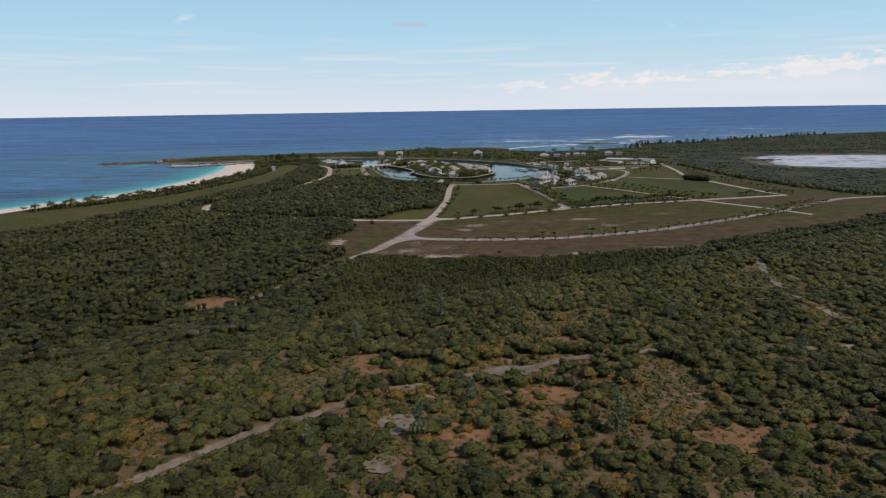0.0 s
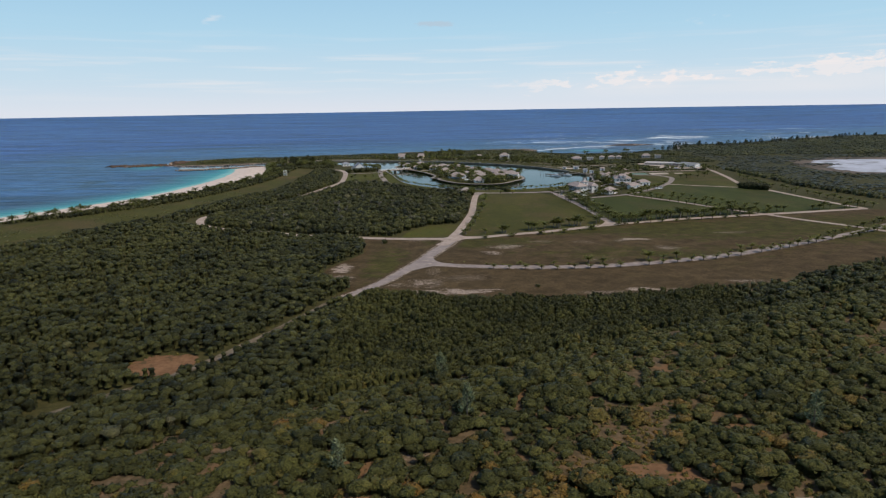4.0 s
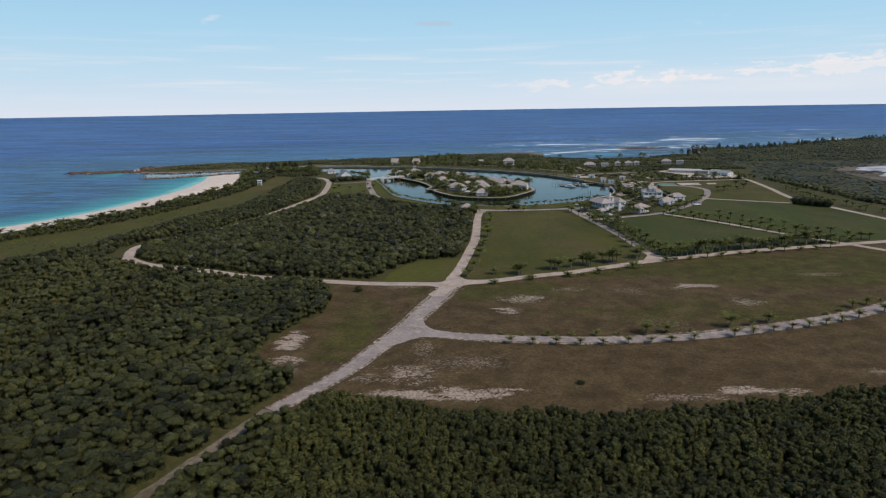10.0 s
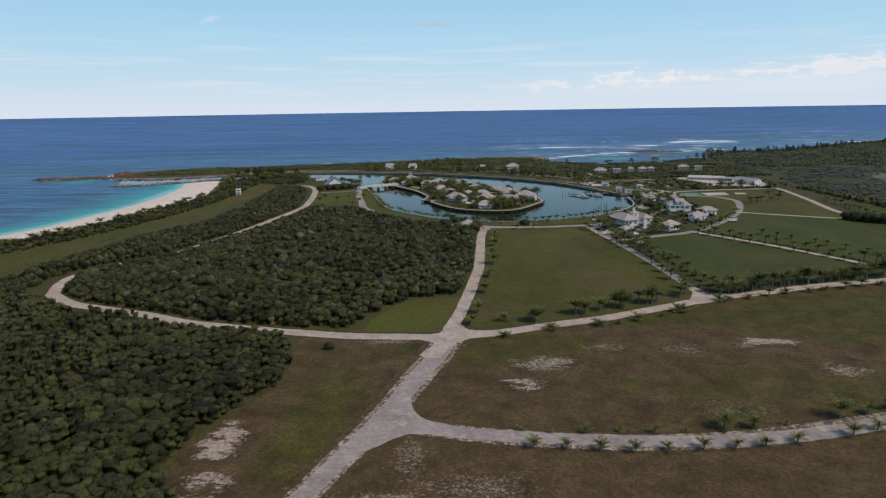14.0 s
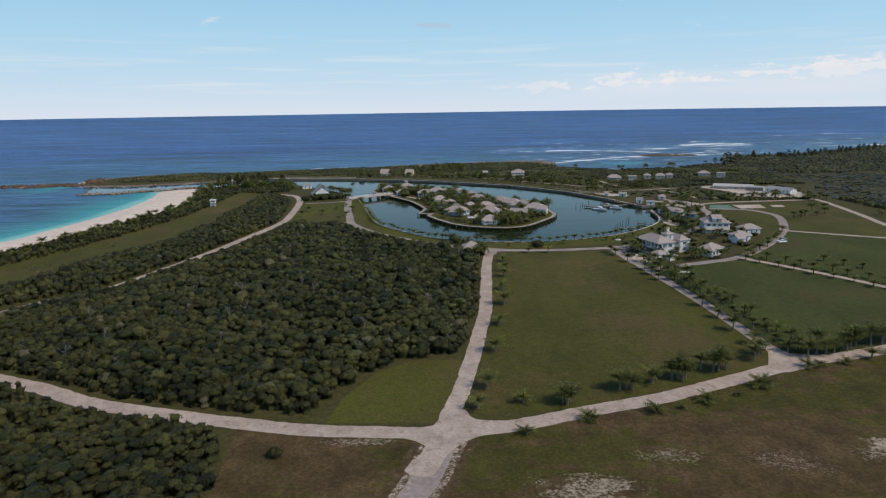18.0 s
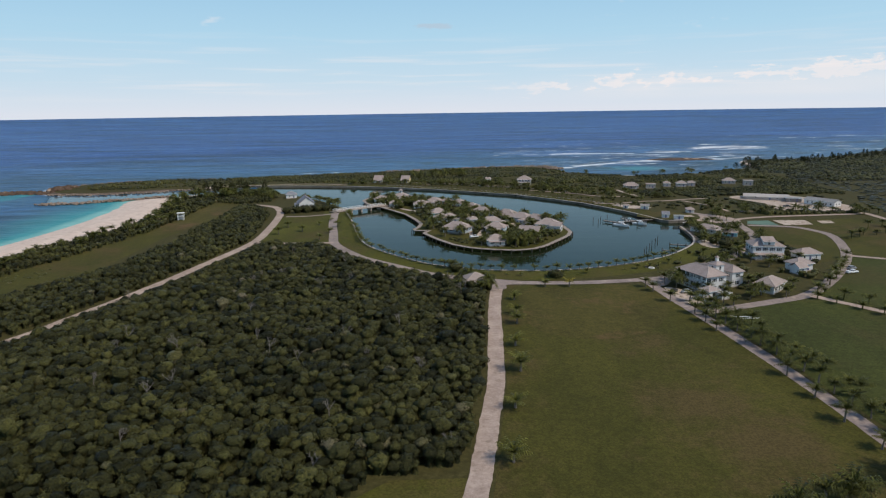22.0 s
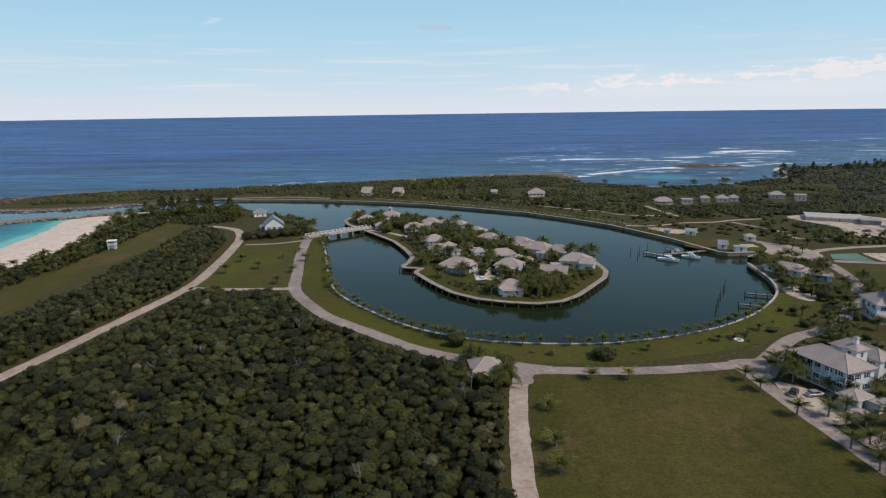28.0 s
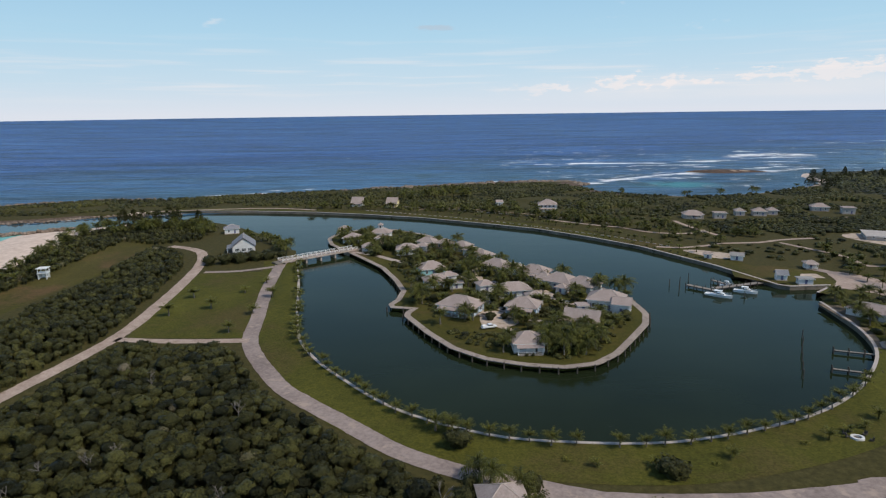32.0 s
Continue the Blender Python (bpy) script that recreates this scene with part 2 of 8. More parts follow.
GROUND = ground_material()
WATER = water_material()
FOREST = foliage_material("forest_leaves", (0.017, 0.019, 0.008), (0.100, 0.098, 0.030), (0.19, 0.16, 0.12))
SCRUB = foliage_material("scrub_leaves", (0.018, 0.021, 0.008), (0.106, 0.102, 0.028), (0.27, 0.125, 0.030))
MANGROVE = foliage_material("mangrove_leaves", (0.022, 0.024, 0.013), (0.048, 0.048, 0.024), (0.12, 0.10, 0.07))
def lawn_material(name, dark, light, worn, amount):
    """Mown grass: fine blades, wide lighter and darker sweeps, browned patches and mower stripes."""
    mat, n, l, b = shader(name, 0.95, 0.15)
    fine = tex(n, l, "noise", 0.42, 9, 0.78)
    sweep = tex(n, l, "noise", 0.045, 5, 0.6, off=7, stretch=(1.0, 0.45, 1))
    both = math_node(n, l, 'ADD', math_node(n, l, 'MULTIPLY', fine, 0.55), math_node(n, l, 'MULTIPLY', sweep, 0.45))
    c = ramp(n, l, both, [(0.34, dark), (0.52, tuple(0.5 * (p + q) for p, q in zip(dark, light))), (0.66, light)])
    brown = span(n, l, math_node(n, l, 'ADD', math_node(n, l, 'MULTIPLY', tex(n, l, "noise", 0.028, 5, 0.62, off=21), 0.75), math_node(n, l, 'MULTIPLY', fine, 0.25)), 0.48, 0.62)
    c = mixc(n, l, math_node(n, l, 'MULTIPLY', brown, amount), c, worn)
    c = mixc(n, l, 1.0, c, span(n, l, tex(n, l, "noise", 1.6, 7, 0.8, off=9), 0.36, 0.64, 0.72, 1.28), 'MULTIPLY')
    l.new(c, b.inputs["Base Color"])
    relief(n, l, b, fine, 0.5, 0.10)
    return mat


LAWN = lawn_material("mown_grass", (0.040, 0.040, 0.008), (0.090, 0.082, 0.016), (0.090, 0.063, 0.025), 0.75)
TURF = lawn_material("green_turf", (0.030, 0.036, 0.009), (0.072, 0.080, 0.018), (0.076, 0.060, 0.022), 0.5)
GREEN = lawn_material("green_grass", (0.044, 0.047, 0.008), (0.104, 0.100, 0.016), (0.080, 0.060, 0.022), 0.7)
def field_material():
    """Dry grass, greener near the roads, worn through to pale sand in places."""
    mat, n, l, b = shader("dry_grass", 0.95, 0.12)
    fine = tex(n, l, "noise", 0.13, 11, 0.72)
    broad = tex(n, l, "noise", 0.03, 5, 0.6, off=3)
    sep = n.new("ShaderNodeSeparateXYZ")
    l.new(n.new("ShaderNodeTexCoord").outputs["Object"], sep.inputs[0])

    drift = tex(n, l, "noise", 0.15, 8, 0.72, off=15, stretch=(0.6, 1.3, 1))
    sway = math_node(n, l, 'MULTIPLY', math_node(n, l, 'SUBTRACT', drift, 0.5), 11.0)

    def blots(rows):
        best = None
        for cx, cy, rx, ry, a in rows:
            u = math_node(n, l, 'DIVIDE', math_node(n, l, 'SUBTRACT', sep.outputs[0], cx), rx)
            v = math_node(n, l, 'DIVIDE', math_node(n, l, 'SUBTRACT', sep.outputs[1], cy), ry)
            d = math_node(n, l, 'ADD', math_node(n, l, 'ADD', math_node(n, l, 'MULTIPLY', u, u), math_node(n, l, 'MULTIPLY', v, v)), sway)
            w = span(n, l, d, -0.4, 1.9, a, 0.0)
            best = w if best is None else math_node(n, l, 'MAXIMUM', best, w)
        return best

    c = ramp(n, l, fine, [(0.32, (0.044, 0.029, 0.012)), (0.68, (0.108, 0.071, 0.034))])
    g = ramp(n, l, fine, [(0.32, (0.036, 0.034, 0.008)), (0.68, (0.080, 0.069, 0.016))])
    lush = blots(((150, 440, 60, 26, 1.0), (15, 408, 30, 13, 0.9), (100, 438, 60, 12, 1.0), (-35, 360, 10, 30, 0.8), (110, 380, 60, 14, 0.45), (230, 440, 70, 40, 0.8)))
    lush = math_node(n, l, 'ADD', math_node(n, l, 'MULTIPLY', broad, 1.2), lush)
    c = mixc(n, l, math_node(n, l, 'MULTIPLY', span(n, l, lush, 0.62, 1.15), 0.95), c, g)
    worn = blots(((16, 382, 6, 4, 1.0), (23, 396, 11, 6, 0.8), (97, 412.5, 12, 3.6, 0.95), (108, 390, 7, 6, 0.75), (68, 366, 14, 7, 0.55), (2, 333, 16, 8, 0.6), (-6, 312, 22, 4.5, 0.95), (78, 313, 10, 3, 1.0), (58, 309, 14, 3, 0.7), (122, 324, 12, 3, 0.7),
                  (-56, 351, 5, 10, 1.0), (-53, 333, 6, 7, 0.9), (-15, 325, 9, 8, 0.8), (-12, 345, 5, 12, 0.6), (27, 398, 10, 4, 0.8), (45, 409, 9, 4, 0.65), (69, 407, 10, 7, 0.6), (90, 410, 6, 5, 0.7), (-25, 415, 12, 2, 0.7), (160, 429, 14, 4, 0.7), (-30, 325, 7, 9, 0.7)))
    grit = tex(n, l, "noise", 1.3, 9, 0.85, off=5)
    fleck = math_node(n, l, 'ADD', math_node(n, l, 'MULTIPLY', span(n, l, grit, 0.36, 0.64), 0.60), math_node(n, l, 'MULTIPLY', span(n, l, drift, 0.38, 0.62), 0.40))
    sand = span(n, l, math_node(n, l, 'ADD', math_node(n, l, 'MULTIPLY', worn, 1.05), fleck), 0.98, 1.52)
    c = mixc(n, l, 1.0, c, span(n, l, grit, 0.36, 0.64, 0.62, 1.38), 'MULTIPLY')
    c = mixc(n, l, math_node(n, l, 'MULTIPLY', sand, 0.9), c, (0.42, 0.325, 0.262))
    l.new(c, b.inputs["Base Color"])
    relief(n, l, b, fine, 0.5, 0.12)
    return mat


DRY = field_material()
ROAD = noisy("crushed_coral", (0.30, 0.225, 0.185), (0.50, 0.395, 0.33), 1.3, 0.16, 0.95, 0.15, 0.4, 0.06, (0.29, 0.22, 0.175))
ASPHALT = noisy("worn_asphalt", (0.205, 0.163, 0.148), (0.36, 0.292, 0.262), 0.9, 0.11, 0.9, 0.2, 0.4, 0.05, (0.40, 0.315, 0.262))
TRACK = noisy("sandy_track", (0.105, 0.082, 0.052), (0.26, 0.205, 0.155), 0.6, 0.09, 0.95, 0.15, 0.4, 0.08, (0.10, 0.072, 0.04))
BARE = noisy("bare_sand", (0.36, 0.28, 0.22), (0.58, 0.48, 0.40), 0.5, 0.1, 0.95, 0.15, 0.4, 0.08, (0.14, 0.10, 0.06))
def shoulder_material(name, cut):
    """Trampled verge: dry grass broken by patches of pale sand."""
    mat, n, l, b = shader(name, 0.95, 0.12)
    fine = tex(n, l, "noise", 0.8, 9, 0.82, off=4)
    c = ramp(n, l, tex(n, l, "noise", 0.5, 8, 0.7), [(0.32, (0.042, 0.029, 0.013)), (0.68, (0.105, 0.070, 0.035))])
    c = mixc(n, l, span(n, l, fine, cut, cut + 0.16), c, (0.44, 0.345, 0.28))
    l.new(c, b.inputs["Base Color"])
    relief(n, l, b, fine, 0.4, 0.08)
    return mat


SHOULDER_THIN = shoulder_material("thin_sandy_verge", 0.56)
SHOULDER = shoulder_material("sandy_verge", 0.44)
CONCRETE = noisy("concrete", (0.36, 0.295, 0.255), (0.52, 0.435, 0.385), 0.9, 0.08, 0.85, 0.25, 0.25, 0.03, (0.28, 0.23, 0.20))
WALL_STONE = noisy("sea_wall", (0.13, 0.11, 0.09), (0.27, 0.23, 0.19), 0.7, 0.1, 0.9, 0.2, 0.4, 0.1, (0.06, 0.055, 0.045))
TIMBER = noisy("grey_timber", (0.17, 0.145, 0.125), (0.33, 0.29, 0.255), 1.6, 0.2, 0.85, 0.2, 0.3, 0.02)
PILE = noisy("wet_pile", (0.045, 0.038, 0.032), (0.13, 0.11, 0.095), 1.2, 0.2, 0.8, 0.25, 0.3, 0.02)
ROCK = noisy("rough_limestone", (0.12, 0.09, 0.07), (0.33, 0.26, 0.21), 0.9, 0.12, 0.95, 0.2, 0.7, 0.3)
SHINGLE = noisy("cedar_shingle", (0.28, 0.225, 0.205), (0.42, 0.345, 0.315), 2.2, 0.25, 0.85, 0.2, 0.35, 0.04)
WHITE = noisy("white_render", (0.60, 0.59, 0.58), (0.73, 0.72, 0.71), 0.7, 0.12, 0.7, 0.3, 0.1, 0.01)
TRUNK = noisy("palm_bark", (0.10, 0.085, 0.07), (0.22, 0.19, 0.16), 2.0, 0.3, 0.9, 0.2, 0.4, 0.04)

# ---------------------------------------------------------------- plan
G = 1.8                                    # level of the flat land over the sea


def smooth01(u):
    u = np.clip(u, 0.0, 1.0)
    return u * u * (3 - 2 * u)


def land(x, y):
    """Height of the ground: flat by the lagoon, a low ridge where the flight begins."""
    s = np.asarray(y, float) - 0.5 * np.asarray(x, float)
    return G + 10.2 * (1 - smooth01((s - 185) / 65)) * smooth01((np.asarray(x, float) + 330) / 200)


def curve(pts, n=6, closed=False):
    """A smooth line through plan points."""
    p = np.array(pts, float)
    if len(p) < 3:
        return p
    k = len(p)
    out = []
    for i in range(k if closed else k - 1):
        a, b, c, d = (p[(i + j) % k] if closed else p[min(max(i + j, 0), k - 1)] for j in (-1, 0, 1, 2))
        for t in np.arange(n) / n:
            out.append(0.5 * (2 * b + (c - a) * t + (2 * a - 5 * b + 4 * c - d) * t * t + (3 * b - a - 3 * c + d) * t ** 3))
    if not closed:
        out.append(p[-1])
    return np.array(out)


WEST_SHORE = [(-900, -300), (-620, 80), (-450, 330), (-353, 512), (-318, 575), (-291, 634), (-280, 700), (-277, 787), (-286, 860), (-299, 903), (-290, 924)]
CHANNEL_S = [(-262, 934), (-238, 950), (-203, 963), (-172, 950), (-138, 916), (-115, 886), (-95, 854)]
LAGOON_S = [(-88, 828), (-77, 788), (-65, 737), (-57, 708), (-48, 690), (-37, 675), (-19, 655), (3, 642), (22, 638), (49, 638), (80, 648), (101, 661), (117, 677), (130, 695), (137, 715), (141, 747)]
LAGOON_N = [(147, 760), (160, 771), (138, 769), (124, 808), (100, 854), (79, 880), (49, 911), (13, 934), (-28, 959), (-72, 977), (-113, 990), (-165, 999), (-212, 1002), (-248, 988)]
HEADLAND = [(-285, 985), (-315, 966), (-359, 953), (-404, 957), (-424, 985), (-425, 1030), (-398, 1062), (-330, 1082), (-254, 1088), (-177, 1122), (-95, 1145), (-9, 1174), (22, 1192), (72, 1206)]
NORTH_SHORE = [(135, 1196), (124, 1160), (144, 1104), (193, 1072), (249, 1079), (302, 1107), (370, 1163), (405, 1262), (540, 1300), (660, 1395), (842, 1505), (1134, 1600), (1700, 1720), (2600, 1500), (2600, -900), (-900, -900)]
ISLET = [(-77, 866), (-82, 884), (-78, 903), (-64, 914), (-44, 912), (-22, 892), (-2, 860), (21, 818), (38, 796), (57, 774), (67, 753), (68.5, 733), (65, 721), (56, 706), (48, 693), (40, 685), (30, 682), (18, 684), (6, 689), (-4, 698), (-13, 713), (-22.5, 733), (-19, 741), (-30, 743.5), (-27, 753), (-26, 766), (-31, 784), (-40, 808), (-54, 831), (-65, 848)]

west_line = curve(WEST_SHORE, 4)
chan_line = curve(CHANNEL_S, 3)
lag_s = curve(LAGOON_S, 4)
lag_n = np.array(LAGOON_N, float)
head_line = curve(HEADLAND, 3)
north_line = curve(NORTH_SHORE[:11], 3)
coast = np.vstack([west_line, chan_line, lag_s, lag_n, head_line, north_line, np.array(NORTH_SHORE[11:], float)])
coast_kind = np.concatenate([np.full(len(a), k) for a, k in ((west_line, 0), (chan_line, 1), (lag_s, 2), (lag_n, 2), (head_line, 3), (north_line, 4), (NORTH_SHORE[11:], 4))])
islet_line = np.array(ISLET, float)
_n = np.roll(islet_line, -1, 0) - np.roll(islet_line, 1, 0)
_n /= np.linalg.norm(_n, axis=1, keepdims=True)
islet_line = islet_line + 1.1 * np.stack([_n[:, 1], -_n[:, 0]], -1)


def inside(poly, x, y):
    x, y = np.asarray(x, float), np.asarray(y, float)
    res = np.zeros(x.shape, bool)
    a = poly
    b = np.roll(poly, -1, axis=0)
    for (x0, y0), (x1, y1) in zip(a, b):
        if y0 == y1:
            continue
        hit = ((y0 > y) != (y1 > y)) & (x < (x1 - x0) * (y - y0) / (y1 - y0) + x0)
        res ^= hit
    return res


def distance(line, x, y, closed=False):
    """Distance to a line of plan points, and the nearest piece."""
    x, y = np.asarray(x, float), np.asarray(y, float)
    best, idx = np.full(x.shape, 1e9), np.zeros(x.shape, int)
    a = line if closed else line[:-1]
    b = np.roll(line, -1, axis=0) if closed else line[1:]
    for k, ((x0, y0), (x1, y1)) in enumerate(zip(a, b)):
        dx, dy = x1 - x0, y1 - y0
        t = np.clip(((x - x0) * dx + (y - y0) * dy) / max(dx * dx + dy * dy, 1e-9), 0, 1)
        d = np.hypot(x - x0 - t * dx, y - y0 - t * dy)
        m = d < best
        best[m], idx[m] = d[m], k
    return best, idx


# ---------------------------------------------------------------- mesh helpers
def mesh_from(name, verts, faces, material=None, smooth=False):
    me = bpy.data.meshes.new(name)
    verts = np.asarray(verts, np.float32)
    me.from_pydata(verts.tolist(), [], [tuple(int(i) for i in f) for f in faces])
    if material:
        me.materials.append(material)
    if smooth:
        me.polygons.foreach_set("use_smooth", [True] * len(me.polygons))
    return me


def tri_mesh(name, verts, tris, material, tint=None, smooth=False):
    """A large mesh straight from arrays."""
    me = bpy.data.meshes.new(name)
    me.vertices.add(len(verts))
    me.vertices.foreach_set("co", np.asarray(verts, np.float32).ravel())
    me.loops.add(len(tris) * 3)
    me.loops.foreach_set("vertex_index", np.asarray(tris, np.int32).ravel())
    me.polygons.add(len(tris))
    me.polygons.foreach_set("loop_start", np.arange(0, len(tris) * 3, 3, dtype=np.int32))
    me.polygons.foreach_set("loop_total", np.full(len(tris), 3, np.int32))
    me.materials.append(material)
    me.update(calc_edges=True)
    if smooth:
        me.polygons.foreach_set("use_smooth", np.ones(len(tris), bool))
    if tint is not None:
        a = me.attributes.new("tint", 'FLOAT', 'POINT')
        a.data.foreach_set("value", np.asarray(tint, np.float32))
    return me


def grid_mesh(name, xs, ys, zfun, material, attrs=()):
    X, Y = np.meshgrid(xs, ys)
    Z = zfun(X, Y)
    nx, ny = len(xs), len(ys)
    v = np.stack([X, Y, Z], -1).reshape(-1, 3)
    i = (np.arange(ny - 1)[:, None] * nx + np.arange(nx - 1)[None]).ravel()
    tris = np.vstack([np.stack([i, i + 1, i + nx + 1], -1), np.stack([i, i + nx + 1, i + nx], -1)])
    me = tri_mesh(name, v, tris, material, smooth=True)
    for key, val in attrs:
        a = me.attributes.new(key, 'FLOAT', 'POINT')
        a.data.foreach_set("value", np.asarray(val(X, Y), np.float32).ravel())
    return me


# ---------------------------------------------------------------- ground and sea
def steps(*spans):
    out = []
    for a, b, s in spans:
        out += list(np.arange(a, b, s))
    return np.array(out + [spans[-1][1]], float)


gx = steps((-1000, -480, 40), (-480, 420, 5), (420, 700, 14), (700, 2600, 60))
gy = steps((-900, -100, 50), (-100, 40, 10), (40, 1240, 5), (1240, 1760, 14))
_gX, _gY = np.meshgrid(gx, gy)
_gd, _gi = distance(coast, _gX, _gY, True)
_gin = inside(coast, _gX, _gY)
_gk = coast_kind[_gi]
_gs = np.where(_gin, _gd, -_gd)
_pd = np.hypot((_gX - 515) / 100.0, (_gY - 800) / 85.0)       # the pond
_wide = np.where(_gk == 2, 3.0, np.where(_gk == 0, 22.0, np.where(_gk == 3, 14.0, 9.0)))


def ground_z(X, Y):
    z = np.where(_gs > 0, 0.02 + (land(X, Y) - 0.02) * smooth01(0.5 * _gs / _wide + 0.5 * np.clip(_gs / _wide, 0, 1)), _gs * 0.12)
    z = np.where(_gk == 2, -2.0 + (land(X, Y) + 2.0) * smooth01((_gs + 1.0) / 4.0), z)
    lumps = np.array([[noise.noise((x * 0.03, y * 0.03, 0.0)) for x in gx] for y in gy])
    far = (Y > 985) & (_gk >= 3)
    z = z + np.where(far, lumps * 2.2 * smooth01(_gs / 30), 0.0)
    return np.where(_gs < -14, -3.0, z)


def sand_mask(X, Y):
    w = np.where(Y > 700, 46.0, 34.0)
    s = np.where(_gk == 0, 1 - smooth01((_gs - w * 0.75) / (w * 0.5)), 0.0)
    s = np.maximum(s, np.where((_gk == 1) & (X < -225), 1 - smooth01((_gs - 10) / 14), 0.0))
    bay = np.where((_gk == 4) & (X > 150) & (X < 420), 1 - smooth01((_gs - 5) / 8), 0.0)
    strip = np.where((X < -95) & (X > -262) & (Y > 985), 1 - smooth01((_gs - 9) / 6), 0.0)
    return np.maximum(np.maximum(s, bay), strip)


def rock_mask(X, Y):
    r = np.where(_gk == 3, 1 - smooth01((_gs - 5) / 9), 0.0)
    r = np.maximum(r, np.where((_gk == 4) & (X < 155), 1 - smooth01((_gs - 16) / 14), 0.0))
    return np.where((Y > 985) & (Y < 1010), r * 0.4, r)


ground = tagged(new("ground", grid_mesh("ground", gx, gy, ground_z, GROUND, (("sand", sand_mask), ("rock", rock_mask), ("grass", lambda X, Y: smooth01((Y - 0.5 * X - 240) / 30))))),
                "scrubby island soil running out into pale beach sand", "ground", kind="structure")


# lines of breaking waves over the reef: plan points, width, strength
BREAKERS = [
    ([(172, 1450), (225, 1446), (290, 1430)], 34, 0.56),
    ([(180, 1405), (300, 1400), (400, 1395)], 22, 0.40),
    ([(326, 1462), (374, 1455)], 26, 0.52),
    ([(436, 1545), (496, 1580), (560, 1570)], 62, 0.58),
    ([(500, 1660), (572, 1668)], 30, 0.50),
    ([(136, 1184), (186, 1224), (232, 1262), (290, 1290)], 24, 0.60),
    ([(150, 1200), (200, 1250), (260, 1300)], 40, 0.42),
    ([(380, 1290), (430, 1330), (470, 1390)], 30, 0.44),
    ([(428, 1398), (462, 1382)], 24, 0.50),
    ([(790, 1910), (866, 1894)], 40, 0.52),
    ([(965, 1980), (1080, 1960)], 40, 0.52),
    ([(150, 1724), (341, 1784), (470, 1798)], 20, 0.38),
    ([(560, 1970), (824, 2091)], 30, 0.38),
    ([(60, 1500), (186, 1535), (294, 1520)], 18, 0.36),
    ([(640, 1470), (760, 1490), (890, 1520)], 44, 0.46),
    ([(380, 1330), (420, 1352), (470, 1356)], 18, 0.46),
    ([(-425, 1045), (-360, 1074), (-303, 1094), (-200, 1126)], 11, 0.42),
    ([(-404, 958), (-418, 985), (-430, 1020)], 16, 0.56),
    ([(-512, 962), (-478, 975), (-450, 985)], 12, 0.50),
    ([(0, 1190), (40, 1212), (90, 1220), (132, 1210)], 16, 0.52),
    ([(-190, 1150), (-100, 1172), (-20, 1196)], 13, 0.42),
    ([(440, 1500), (500, 1520), (560, 1515)], 22, 0.55),
    ([(400, 1430), (450, 1440), (500, 1436)], 18, 0.50),
    ([(760, 1700), (830, 1712), (900, 1705)], 26, 0.52),
    ([(980, 1760), (1060, 1770)], 26, 0.50),
    ([(210, 1398), (260, 1404)], 16, 0.50),
    ([(320, 1368), (380, 1380)], 18, 0.50),
    ([(420, 1320), (470, 1332), (520, 1330)], 18, 0.48),
    ([(600, 1600), (680, 1612)], 20, 0.46),
    ([(780, 1480), (830, 1468)], 24, 0.54),
]


